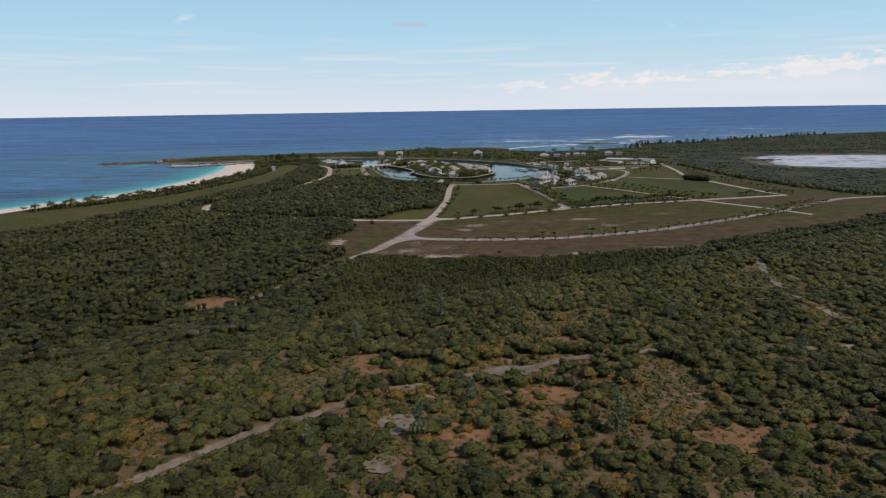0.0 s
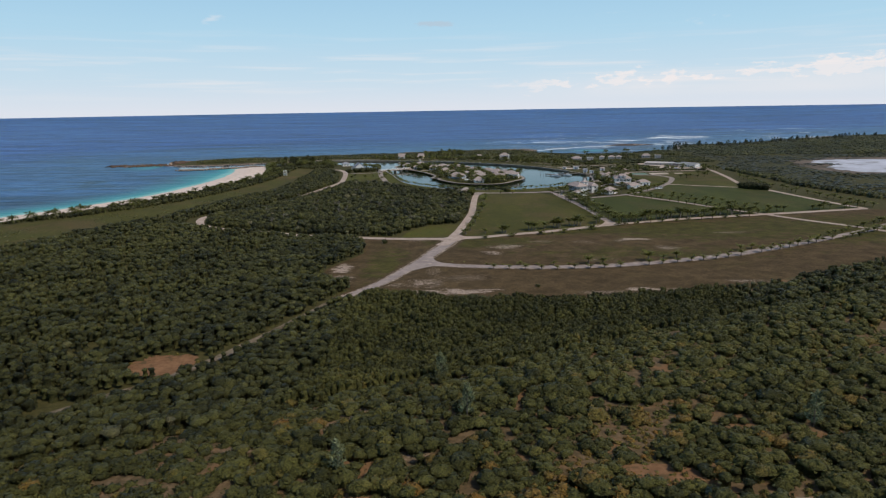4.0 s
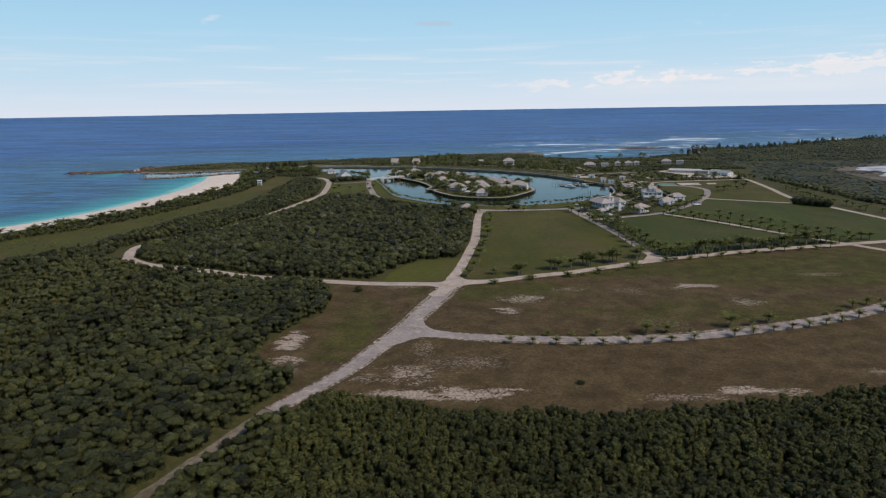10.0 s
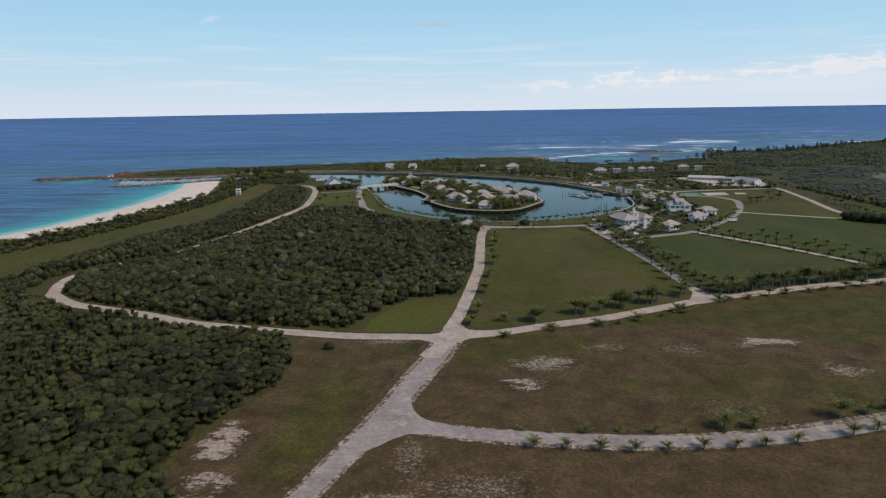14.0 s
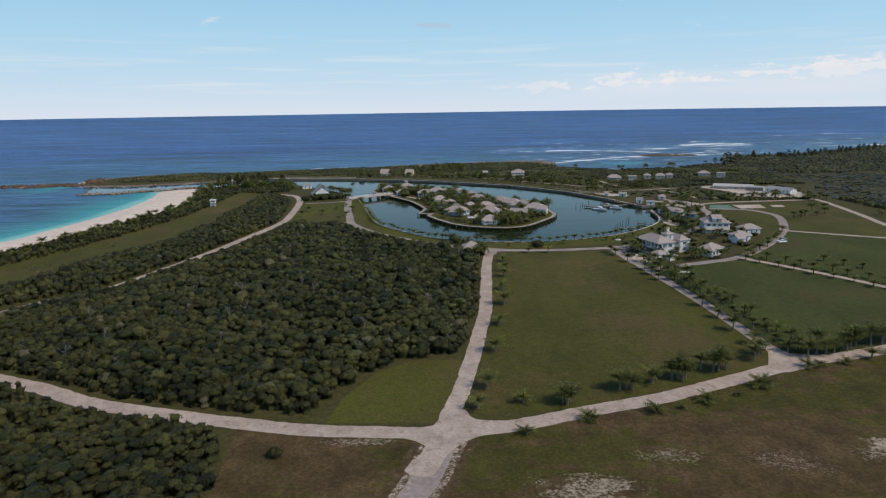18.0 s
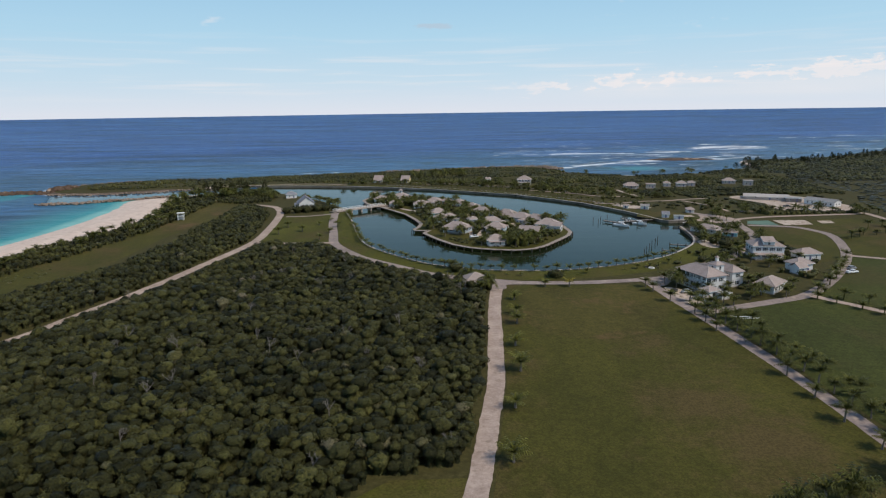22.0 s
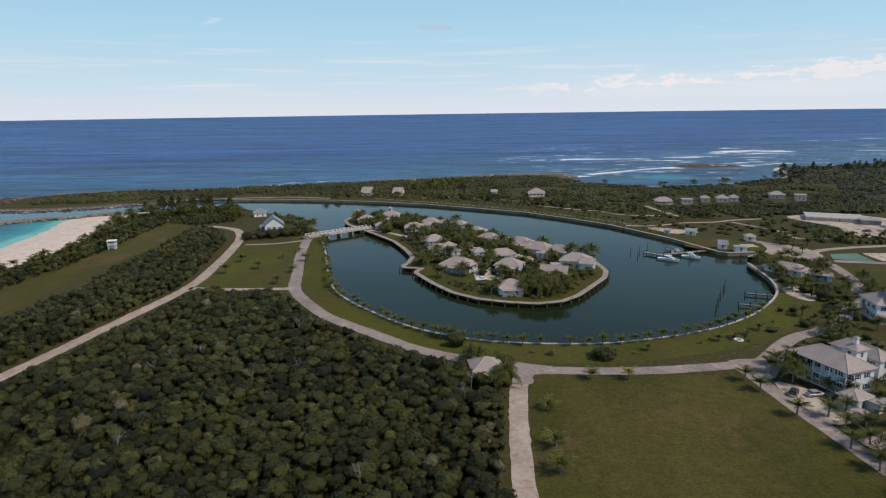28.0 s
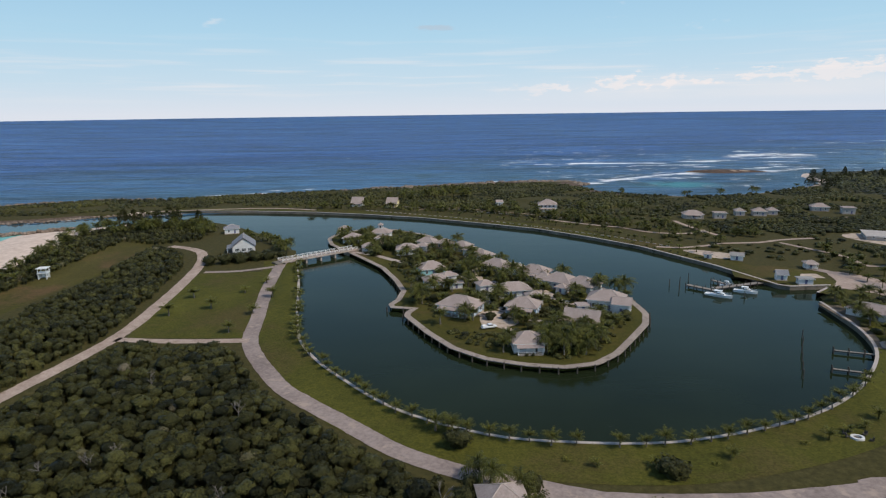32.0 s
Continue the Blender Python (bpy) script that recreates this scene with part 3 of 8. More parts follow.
def sea():
    rings = np.concatenate([np.arange(250, 1500, 8.0), np.geomspace(1500, 4700, 46)])
    rings[0] = 1.0
    ang = np.concatenate([np.radians(np.arange(-100, -42, 1.5)), np.radians(np.arange(-42, 48, 0.45)), np.radians(np.arange(48, 100, 1.5)), np.radians(np.arange(100, 260, 8))])
    Rr, A = np.meshgrid(rings, ang)
    X, Y = Rr * np.sin(A), 250 + Rr * np.cos(A)
    Z = 55.0 * np.clip((Rr - 2000) / 2700, 0, 1) ** 2        # the far sea lifts to the horizon of a round earth
    na, nr = Rr.shape
    v = np.stack([X, Y, Z], -1).reshape(-1, 3)
    a = np.arange(na)
    i = (a[:, None] * nr + np.arange(nr - 1)[None]).ravel()
    j = (((a + 1) % na)[:, None] * nr + np.arange(nr - 1)[None]).ravel()
    tris = np.vstack([np.stack([i, i + 1, j + 1], -1), np.stack([i, j + 1, j], -1)])
    tris = tris[:, ::-1]
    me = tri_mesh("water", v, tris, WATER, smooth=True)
    d, k = distance(coast, X, Y, True)
    kind = coast_kind[k]
    reef = np.array([(286, 1282), (324, 1321), (372, 1342), (373, 1296)], float)
    dr, _ = distance(reef, X, Y)
    west = (kind == 0) | ((kind == 1) & (X < -240)) | (X < -420)
    bay = 1 - smooth01(d / np.where(Y > 760, 175, 150 + np.clip(520 - Y, 0, 400) * 0.2))
    bay = np.where(west & (Y < 985), bay * 0.70 + 0.30 * (1 - smooth01(d / 24)), 0)
    north = (0.46 * (1 - smooth01(d / 430))) * (kind >= 3)
    cove = 0.74 * (1 - smooth01(np.hypot((X - 225) / 150.0, (Y - 1165) / 95.0)))
    shallow = np.maximum(np.maximum(np.maximum(bay, north), cove), 0.42 * (1 - smooth01(dr / 120)))
    shelf = 0.42 * (1 - smooth01(d / 900))
    shallow = np.maximum(shallow, shelf)
    lag = (inside(np.array([(-238, 985), (-150, 1012), (-60, 995), (60, 930), (175, 800), (175, 640), (60, 610), (-60, 640), (-110, 800), (-190, 945)], float), X, Y)).astype(float)
    chan = inside(np.array([(-400, 953), (-359, 948), (-315, 961), (-285, 980), (-248, 988), (-230, 988), (-185, 940), (-240, 925), (-272, 938), (-294, 921), (-317, 910), (-339, 896), (-368, 892)], float), X, Y)
    lag = np.maximum(lag, 0.8 * chan)
    foam = np.zeros_like(X)
    foam = np.maximum(foam, 0.50 * (1 - smooth01(d / 16)) * (kind == 4) * (X < 130))
    foam = np.maximum(foam, 0.40 * (1 - smooth01(d / 12)) * (kind == 3) * (Y > 940))
    foam = np.maximum(foam, 0.16 * (1 - smooth01(d / 7)) * west)
    for x0, y0, rx, ry, a0 in ((190, 1205, 70, 22, .42), (250, 1238, 90, 26, .40), (330, 1255, 70, 20, .36), (230, 1330, 150, 16, .33), (400, 1370, 100, 26, .45), (440, 1480, 120, 20, .38), (480, 1330, 120, 20, .30), (700, 1560, 140, 24, .40), (900, 1720, 220, 26, .42),
                              (620, 1440, 120, 22, .38), (-395, 1000, 26, 40, .46), (-424, 990, 40, 30, .36), (-455, 960, 50, 16, .30)):
        foam = np.maximum(foam, a0 * (1 - smooth01(np.hypot((X - x0) / rx, (Y - y0) / ry))))
    for line, wide, amp in BREAKERS:
        dl, _ = distance(curve(line, 4), X, Y)
        foam = np.maximum(foam, amp * (1 - smooth01(dl / wide)))
    far = (Y > 1100) & (X > -700)
    foam = np.maximum(foam, np.where(X > 60, 0.23, 0.05) * far * (1 - smooth01((np.hypot(X, Y - 250) - 1000) / 1500)))
    rf = np.maximum((kind >= 3) * (1 - smooth01((d - 60) / 320)) * (X > -60), (1 - smooth01(np.hypot((X + 420) / 170.0, (Y - 760) / 180.0))))
    for key, val in (("shallow", shallow), ("lagoon", lag), ("foam", foam), ("reef", rf)):
        at = me.attributes.new(key, 'FLOAT', 'POINT')
        at.data.foreach_set("value", val.astype(np.float32).ravel())
    tagged(new("water", me), "dark blue sea, turquoise in the bay, still green lagoon", "water", kind="structure")


sea()


# ---------------------------------------------------------------- roads, lawns, walls
def offset_line(line, d):
    t = np.gradient(line, axis=0)
    t /= np.maximum(np.linalg.norm(t, axis=1, keepdims=True), 1e-9)
    return line + d * np.stack([-t[:, 1], t[:, 0]], -1)


def dense(line, step=4.0):
    seg = np.linalg.norm(np.diff(line, axis=0), axis=1)
    s = np.concatenate([[0], np.cumsum(seg)])
    n = max(2, int(s[-1] / step) + 1)
    q = np.linspace(0, s[-1], n)
    return np.stack([np.interp(q, s, line[:, 0]), np.interp(q, s, line[:, 1])], -1)


def ribbon(name, pts, width, material, lift, label, category, ragged=0.0, kind="structure", n=6, wide_end=None):
    line = dense(curve(pts, n), 1.8 if ragged else 5.0)
    k = len(line)
    w0 = np.linspace(width, wide_end or width, k) / 2
    rows = []
    for side in (1, -1):
        jit = np.array([0.35 * noise.noise((p[0] * 0.11, p[1] * 0.11, side * 3.0)) + 0.55 * noise.noise((p[0] * 0.6, p[1] * 0.6, side * 5.0)) for p in line])
        rows.append(np.array([offset_line(line, side * (w + ragged * j))[i] for i, (w, j) in enumerate(zip(w0, jit))]))
    mid = line
    v, f = [], []
    for c in (rows[0], mid, rows[1]):
        z = land(c[:, 0], c[:, 1]) + lift
        v.append(np.stack([c[:, 0], c[:, 1], z], -1))
    v = np.vstack(v)
    for a in (0, k):
        for i in range(k - 1):
            f.append((a + i, a + k + i, a + k + i + 1, a + i + 1))
    ob = new(name, mesh_from(name, v, f, material))
    return tagged(ob, label, category, kind=kind)


def patch(name, pts, material, lift, label, category, kind="structure", n=0, thick=0.0):
    line = curve(pts, n, True) if n else np.array(pts, float)
    bm = bmesh.new()
    vs = [bm.verts.new((x, y, G + lift)) for x, y in line]
    f = bm.faces.new(vs)
    f.normal_update()
    if f.normal.z < 0:
        f.normal_flip()
    if thick:
        r = bmesh.ops.extrude_face_region(bm, geom=[f])
        bmesh.ops.translate(bm, vec=(0, 0, -thick), verts=[e for e in vs])
    bmesh.ops.triangulate(bm, faces=bm.faces[:])
    me = bpy.data.meshes.new(name)
    bm.to_mesh(me)
    bm.free()
    me.materials.append(material)
    return tagged(new(name, me), label, category, kind=kind)


patch("dry_field", [(-44, 314), (-22, 309), (-2, 302), (32, 299), (60, 304), (91, 308), (125, 320), (173, 345), (234, 372), (310, 420), (338, 468), (326, 492), (285, 505), (206, 487), (164, 478), (120, 464), (73, 445), (32, 428), (14, 420), (-5, 416), (-20, 418), (-55, 421), (-52, 400), (-50, 383), (-58, 364), (-63, 351), (-63, 338), (-56, 325)],
      DRY, 0.04, "dry brown field with bare sandy scars", "field")
patch("lawn_north", [(1, 427), (32, 432), (73, 450), (97, 462), (96, 472), (93, 521), (87, 575), (82, 611), (19, 613), (14, 565), (12, 510), (5, 455)], LAWN, 0.05, "broad mown lawn between gravel roads", "lawn")
patch("lawn_east", [(101, 463), (145, 477), (206, 490), (186, 518), (166, 556), (140, 591), (120, 583), (90, 575), (97, 521)], TURF, 0.05, "mown lawn beside a palm-lined road", "lawn")
patch("lawn_far_east", [(209, 492), (285, 510), (276, 535), (264, 613), (252, 631), (228, 642), (197, 660), (166, 620), (143, 592), (168, 556), (189, 518)], TURF, 0.05, "mown lawn crossed by rows of young palms", "lawn")
patch("lawn_court", [(182, 745), (210, 736), (216, 722), (204, 681), (190, 655), (160, 640), (172, 700), (177, 740)], LAWN, 0.05, "dry lawn inside the loop road", "lawn")
patch("lawn_loop", [(220, 765), (272, 770), (274, 718), (262, 656), (252, 634), (228, 645), (200, 663), (209, 684), (220, 724), (213, 742)], LAWN, 0.05, "dry lawn beside the loop road", "lawn")
patch("lawn_corner", [(-34, 424), (-6, 424), (-1, 444), (3, 464), (-16, 463), (-25, 454), (-32, 438)], GREEN, 0.055, "small green lawn at the crossroads", "lawn")
patch("lawn_west", [(-179, 640), (-183, 723), (-177, 803), (-181, 868), (-212, 878), (-209, 814), (-208, 745), (-214, 690), (-226, 625), (-252, 554), (-285, 505), (-336, 448), (-372, 385), (-330, 310), (-268, 388), (-244, 424), (-222, 470), (-206, 506), (-194, 558), (-186, 602)], LAWN, 0.05, "long grassy strip behind the beach", "lawn")
patch("lawn_square", [(-74, 708), (-118, 709), (-124, 740), (-130, 787), (-128, 799), (-98, 802), (-88, 768), (-80, 732)], GREEN, 0.05, "green lawn with young trees by the bridge", "lawn")


WORN = lawn_material("worn_lawn", (0.044, 0.040, 0.010), (0.100, 0.085, 0.020), (0.120, 0.074, 0.034), 0.95)
patch("lawn_west_far", [(-182, 868), (-179, 806), (-186, 742), (-202, 740), (-205, 815), (-208, 874)], WORN, 0.075, "browned worn end of the grassy strip", "lawn", n=3)
patch("lawn_north_worn", [(24, 560), (40, 545), (64, 552), (80, 580), (79, 602), (50, 606), (26, 604)], WORN, 0.075, "browned patch of the broad lawn", "lawn", n=4)


def verge(name, line, width, label):
    a, b = dense(line, 4.0), None
    b = offset_line(a, -width)
    k = len(a)
    v = np.vstack([np.column_stack([a, np.full(k, G + 0.06)]), np.column_stack([b, np.full(k, G + 0.06)])])
    f = [(i, k + i, k + i + 1, i + 1) for i in range(k - 1)]
    tagged(new(name, mesh_from(name, v, f, GREEN if "south" in name else LAWN)), label, "lawn", kind="structure")


verge("lawn_bank_south", lag_s, 17.0, "grassy bank along the lagoon")
verge("lawn_bank_north", lag_n, 16.0, "grassy bank along the far side of the lagoon")

SOUTH_LINE = [(-17, 362), (-9, 357.5), (5, 354), (28, 351), (44, 350.5), (64, 352), (88, 357), (113, 364), (142, 375.5), (176, 394), (205, 411)]
MAIN_LINE = [(-48, 303), (-43, 311), (-37.4, 320), (-31.8, 331), (-26.9, 344), (-21.1, 359), (-15.2, 378), (-11.4, 391), (-8, 401), (-5.6, 411), (-4, 419)]
ribbon("shoulder_main", MAIN_LINE, 8.0, SHOULDER_THIN, 0.065, "dry verge of the worn road with thin sand", "road", 1.2, wide_end=15.0)
ribbon("shoulder_main_inner", MAIN_LINE, 5.4, SHOULDER, 0.082, "ragged pale sandy shoulder of the worn road", "road", 0.6, wide_end=10.5)
ribbon("shoulder_south", SOUTH_LINE, 9.0, SHOULDER_THIN, 0.070, "dry verge of the curving road with thin sand", "road", 1.2)
ribbon("shoulder_south_inner", SOUTH_LINE, 7.0, SHOULDER, 0.090, "ragged pale sandy shoulder of the curving road", "road", 0.4)
ribbon("road_main", [(-48, 303), (-43, 311), (-37.4, 320), (-31.8, 331), (-26.9, 344), (-21.1, 359), (-15.2, 378), (-11.4, 391), (-8, 401), (-5.6, 411), (-4, 419)], 4.0, ASPHALT, 0.10, "worn grey road with sandy shoulders", "road", 0.35, wide_end=6.6)
ribbon("road_north", [(-4, 419), (-2.8, 431), (-0.6, 442), (1.4, 455), (3.8, 471), (6.3, 490), (9.2, 513.5), (10.7, 543.7), (12.9, 584), (16.2, 616)], 5.0, ROAD, 0.11, "pale crushed coral road beside the forest", "road", 0.7)
ribbon("road_cross", [(-172, 473), (-158, 461), (-145, 455), (-119, 445), (-98, 435), (-74, 428.5), (-55, 424), (-37, 420.5), (-20, 419.5), (-4, 419), (14, 423), (32, 430), (52, 437), (73, 447), (97, 458.5), (120, 466), (145, 474.5), (180, 483), (206, 489), (285, 508)], 5.6, ROAD, 0.12, "pale crushed coral road crossing the fields", "road", 0.6)
ribbon("road_south", [(-19, 361), (-11.7, 358.6), (-2.7, 355.6), (11.7, 353.4), (26, 352), (53.7, 350.8), (83, 354.5), (113, 364), (142, 375.5), (176, 394), (205, 411), (238, 431), (290, 468), (326, 487), (420, 500)], 5.2, ASPHALT, 0.13, "grey curving road lined with small palms", "road", 0.5)
ribbon("road_fork", [(206, 489), (220, 466), (238, 441), (252, 415)], 4.5, ROAD, 0.14, "pale side road between the fields", "road", 0.4)
ribbon("road_east", [(285, 508), (278, 532), (266, 613), (263, 660), (274, 718), (284, 786), (275, 787), (249, 784), (231, 782), (211, 779), (192, 773), (182, 766)], 4.5, ROAD, 0.14, "pale road along the eastern fields", "road", 0.4)
ribbon("road_diagonal", [(98, 461), (96, 472), (95, 492), (93, 521), (88.5, 561), (84, 593), (82, 615)], 4.6, ASPHALT, 0.13, "grey palm-lined lane to the houses", "road", 0.4)
ribbon("road_lagoon", [(92, 621), (80, 618.5), (62, 615.5), (46, 614.5), (29, 615), (16, 617.5), (8, 621), (-4, 626), (-17, 634), (-32, 648), (-44, 659), (-54, 670), (-67, 691), (-74, 707), (-79, 732), (-87, 771), (-93, 812), (-93, 821)], 5.4, ASPHALT, 0.14, "grey road curving round the lagoon", "road", 0.5)
ribbon("road_lawn", [(-74, 705.5), (-101, 705), (-121, 707)], 4.0, ROAD, 0.15, "pale lane along the lawn", "road", 0.3)
ribbon("road_yard", [(-127, 801), (-110, 803), (-94, 812)], 3.6, ASPHALT, 0.15, "narrow grey lane to the bridge", "road", 0.3)
ribbon("road_west", [(-172, 472), (-181, 500), (-172, 525), (-156, 543), (-147, 572), (-136, 618), (-129, 660), (-122, 706), (-124, 740), (-129, 780), (-136, 818), (-146, 845), (-158, 857), (-172, 864)], 5.4, ROAD, 0.15, "sandy road through the woods behind the beach", "road", 0.8)
ribbon("road_house", [(90, 621), (108, 640), (122, 648), (137, 660), (158, 688), (168, 703), (175, 724), (179, 748), (178, 773), (172, 790), (166, 800)], 5.2, ASPHALT, 0.15, "grey road past the lagoon houses", "road", 0.4)
ribbon("road_loop", [(90, 572), (102, 577), (120, 584), (140, 594), (166, 621), (191, 655), (205, 681), (216, 710), (216, 726), (208, 741), (184, 748)], 5.0, ASPHALT, 0.16, "grey loop road between lawns", "road", 0.4)
ribbon("road_field", [(140, 592), (166, 555), (187, 517), (205, 490)], 3.8, ROAD, 0.17, "pale lane between two lawns", "road", 0.3)
ribbon("road_field_far", [(195, 662), (228, 643), (252, 631), (268, 626)], 3.6, ROAD, 0.17, "pale lane between two lawns", "road", 0.3)
ribbon("lane_villas", [(146, 936), (149, 912), (156, 880)], 3.2, ROAD, 0.16, "pale lane between the shore villas", "road", 0.4)
ribbon("lane_terrace", [(60, 946), (88, 923), (104, 912), (117, 896), (132, 890), (147, 892), (153, 902)], 3.2, ROAD, 0.17, "pale lane along a grass terrace", "road", 0.4)
ribbon("lane_bank", [(108, 852), (122, 849), (138, 854), (147, 859), (169, 861), (186, 868), (206, 872)], 3.2, ROAD, 0.18, "pale lane above the lagoon bank", "road", 0.4)
ribbon("lane_yard", [(181, 860), (189, 842), (196, 825), (195, 806), (200, 803), (212, 804)], 2.8, ROAD, 0.19, "narrow pale lane towards the work yard", "road", 0.3)
ribbon("lane_shore", [(206, 940), (229, 936), (252, 938), (270, 943), (284, 916)], 2.8, ROAD, 0.16, "narrow pale lane by the shore houses", "road", 0.3)
ribbon("lane_upper", [(-36, 992), (-26, 1004), (-7, 1005), (19, 990), (56, 967)], 3.0, SHOULDER, 0.16, "worn sandy path to the shore house", "road", 0.6)
ribbon("road_shore", [(-250, 1000), (-165, 1013), (-116, 1001)], 3.4, ROAD, 0.16, "pale sandy path along the far bank", "road", 0.6)
ribbon("track_woods", [(-104, 205), (-91, 219), (-84, 226), (-78, 236), (-72, 247), (-64, 265), (-56, 285), (-49, 303)], 3.4, TRACK, 0.25, "sandy track through the woods", "road", 1.0)
ribbon("track_ridge", [(-66, 86), (-58, 95), (-50, 104), (-44, 110), (-35, 118), (-28, 122), (-20, 128), (-10, 134), (2, 139), (14, 144), (24, 146), (32, 150.5), (44, 153), (55, 155), (78, 156), (100, 155), (119, 157)], 2.6, TRACK, 0.3, "overgrown sandy track on the ridge", "road", 1.1)
ribbon("track_hill", [(134, 258), (131, 248), (123, 226), (120, 204), (120, 186), (119, 170), (120, 158)], 3.0, TRACK, 0.3, "overgrown sandy track on the ridge", "road", 1.0)


def bare_spot(x, y, rx, ry, material, label, lift=0.3, seed=1.0):
    """A ragged patch of open ground that follows the slope."""
    v, f, rings, n = [], [], 5, 36
    for i in range(rings + 1):
        for j in range(n):
            a = 2 * math.pi * j / n
            k = (i / rings) * (1 + 0.35 * noise.noise((math.cos(a) * 1.7, math.sin(a) * 1.7, seed)) + 0.18 * noise.noise((math.cos(a) * 5, math.sin(a) * 5, seed)))
            px, py = x + rx * k * math.cos(a), y + ry * k * math.sin(a)
            v.append((px, py, float(land(px, py)) + lift))
    for i in range(rings):
        f += [(i * n + j, (i + 1) * n + j, (i + 1) * n + (j + 1) % n, i * n + (j + 1) % n) for j in range(n)]
    tagged(new("clearing", mesh_from("clearing", v, f, material)), label, "clearing", kind="structure")


RUST = noisy("rusty_soil", (0.13, 0.068, 0.034), (0.25, 0.135, 0.07), 0.7, 0.12, 0.95, 0.1, 0.4, 0.1, (0.09, 0.062, 0.03))
bare_spot(-89, 237, 10, 8, RUST, "rusty bare soil beside the woodland track", 0.2, 1.0)
bare_spot(-9, 119, 3.6, 5.0, TRACK, "pale sandy patch in the scrub", 0.32, 2.0)
bare_spot(-11, 104, 3.2, 3.0, TRACK, "pale sandy patch in the scrub", 0.32, 3.0)
bare_spot(17.5, 144, 6.0, 3.0, TRACK, "pale sandy pad beside the ridge track", 0.34, 4.0)
bare_spot(-16, 149, 6.5, 7.0, RUST, "dry tan grass in a clearing", 0.30, 5.0)
bare_spot(24, 131, 9.0, 5.0, RUST, "rusty dry ground between the bushes", 0.30, 6.0)
bare_spot(34, 163, 8.0, 4.0, RUST, "rusty dry ground between the bushes", 0.30, 7.0)
bare_spot(4, 112, 7.0, 6.0, RUST, "rusty dry ground between the bushes", 0.30, 8.0)
bare_spot(58, 110, 9.0, 6.0, RUST, "rusty dry ground between the bushes", 0.30, 9.0)


# ---------------------------------------------------------------- woods
def crown_template(rng, puffs, leaves, flat=0.80, leaf=0.20, nu=8, rings=(28, 54, 80, 104), skirt=True, size=(0.30, 0.44), reach=(0.44, 0.66), loose=0.42):
    """A crown of radius one: round puffs grown together into a dome, ragged with loose leaf sprays."""
    c = [np.zeros(3), np.array([rng.uniform(-0.15, 0.15), rng.uniform(-0.15, 0.15), rng.uniform(0.25, 0.40)])]
    rad = [0.56, rng.uniform(0.46, 0.58)]
    for k in range(puffs):
        a = 2 * math.pi * (k + rng.uniform(-0.3, 0.3)) / puffs
        out = rng.uniform(*reach)
        c.append(np.array([out * math.cos(a), out * math.sin(a), rng.uniform(-0.05, 0.42)]))
        rad.append(rng.uniform(*size))
    c, rad = np.array(c), np.array(rad)

    def skin(d):
        along = d @ c.T
        disc = along ** 2 - (c ** 2).sum(1)[None] + rad[None] ** 2
        r = np.where(disc > 0, along + np.sqrt(np.maximum(disc, 0)), 0.0)
        return r.max(1), r.argmax(1)

    dirs = [(0.0, 0.0, 1.0)]
    for j, th in enumerate(rings):
        t = math.radians(th)
        for i in range(nu):
            a = 2 * math.pi * (i + 0.5 * j + rng.uniform(-0.2, 0.2)) / nu
            dirs.append((math.sin(t) * math.cos(a), math.sin(t) * math.sin(a), math.cos(t)))
    dirs = np.array(dirs)
    r, _ = skin(dirs)
    v = dirs * (r * rng.uniform(0.84, 1.04, len(r)))[:, None]
    tris = [(0, 1 + i, 1 + (i + 1) % nu) for i in range(nu)]
    if skirt:
        v = np.vstack([v, [(0.80 * math.cos(2 * math.pi * i / nu), 0.80 * math.sin(2 * math.pi * i / nu), -1.7) for i in range(nu)]])
    for j in range(len(rings) - 1 + int(skirt)):
        p, q = 1 + j * nu, 1 + (j + 1) * nu
        for i in range(nu):
            k = (i + 1) % nu
            tris += [(p + i, q + i, p + k), (p + k, q + i, q + k)]
    base = len(v)
    if leaves:
        e = rng.normal(size=(leaves, 3))
        e[:, 2] = np.abs(e[:, 2]) * 1.1 - 0.12
        e /= np.linalg.norm(e, axis=1, keepdims=True)
        rr, w = skin(e)
        p = e * (rr * rng.uniform(0.94, 1.12, leaves))[:, None]
        nrm = p - c[w]
        nrm /= np.linalg.norm(nrm, axis=1, keepdims=True)
        nrm = nrm + rng.normal(scale=loose, size=nrm.shape)
        nrm /= np.linalg.norm(nrm, axis=1, keepdims=True)
        u = np.cross(nrm, rng.normal(size=e.shape))
        u /= np.linalg.norm(u, axis=1, keepdims=True)
        w2 = np.cross(nrm, u)
        s = leaf * rng.uniform(0.6, 1.35, (leaves, 1))
        v = np.vstack([v, np.stack([p - u * s * 0.5 - w2 * s * 0.35, p + u * s * 0.5 - w2 * s * 0.30, p + w2 * s * 0.62], 1).reshape(-1, 3)])
        tris += [(base + 3 * i, base + 3 * i + 1, base + 3 * i + 2) for i in range(leaves)]
    v[:, 2] *= flat
    return v, np.array(tris, np.int64)


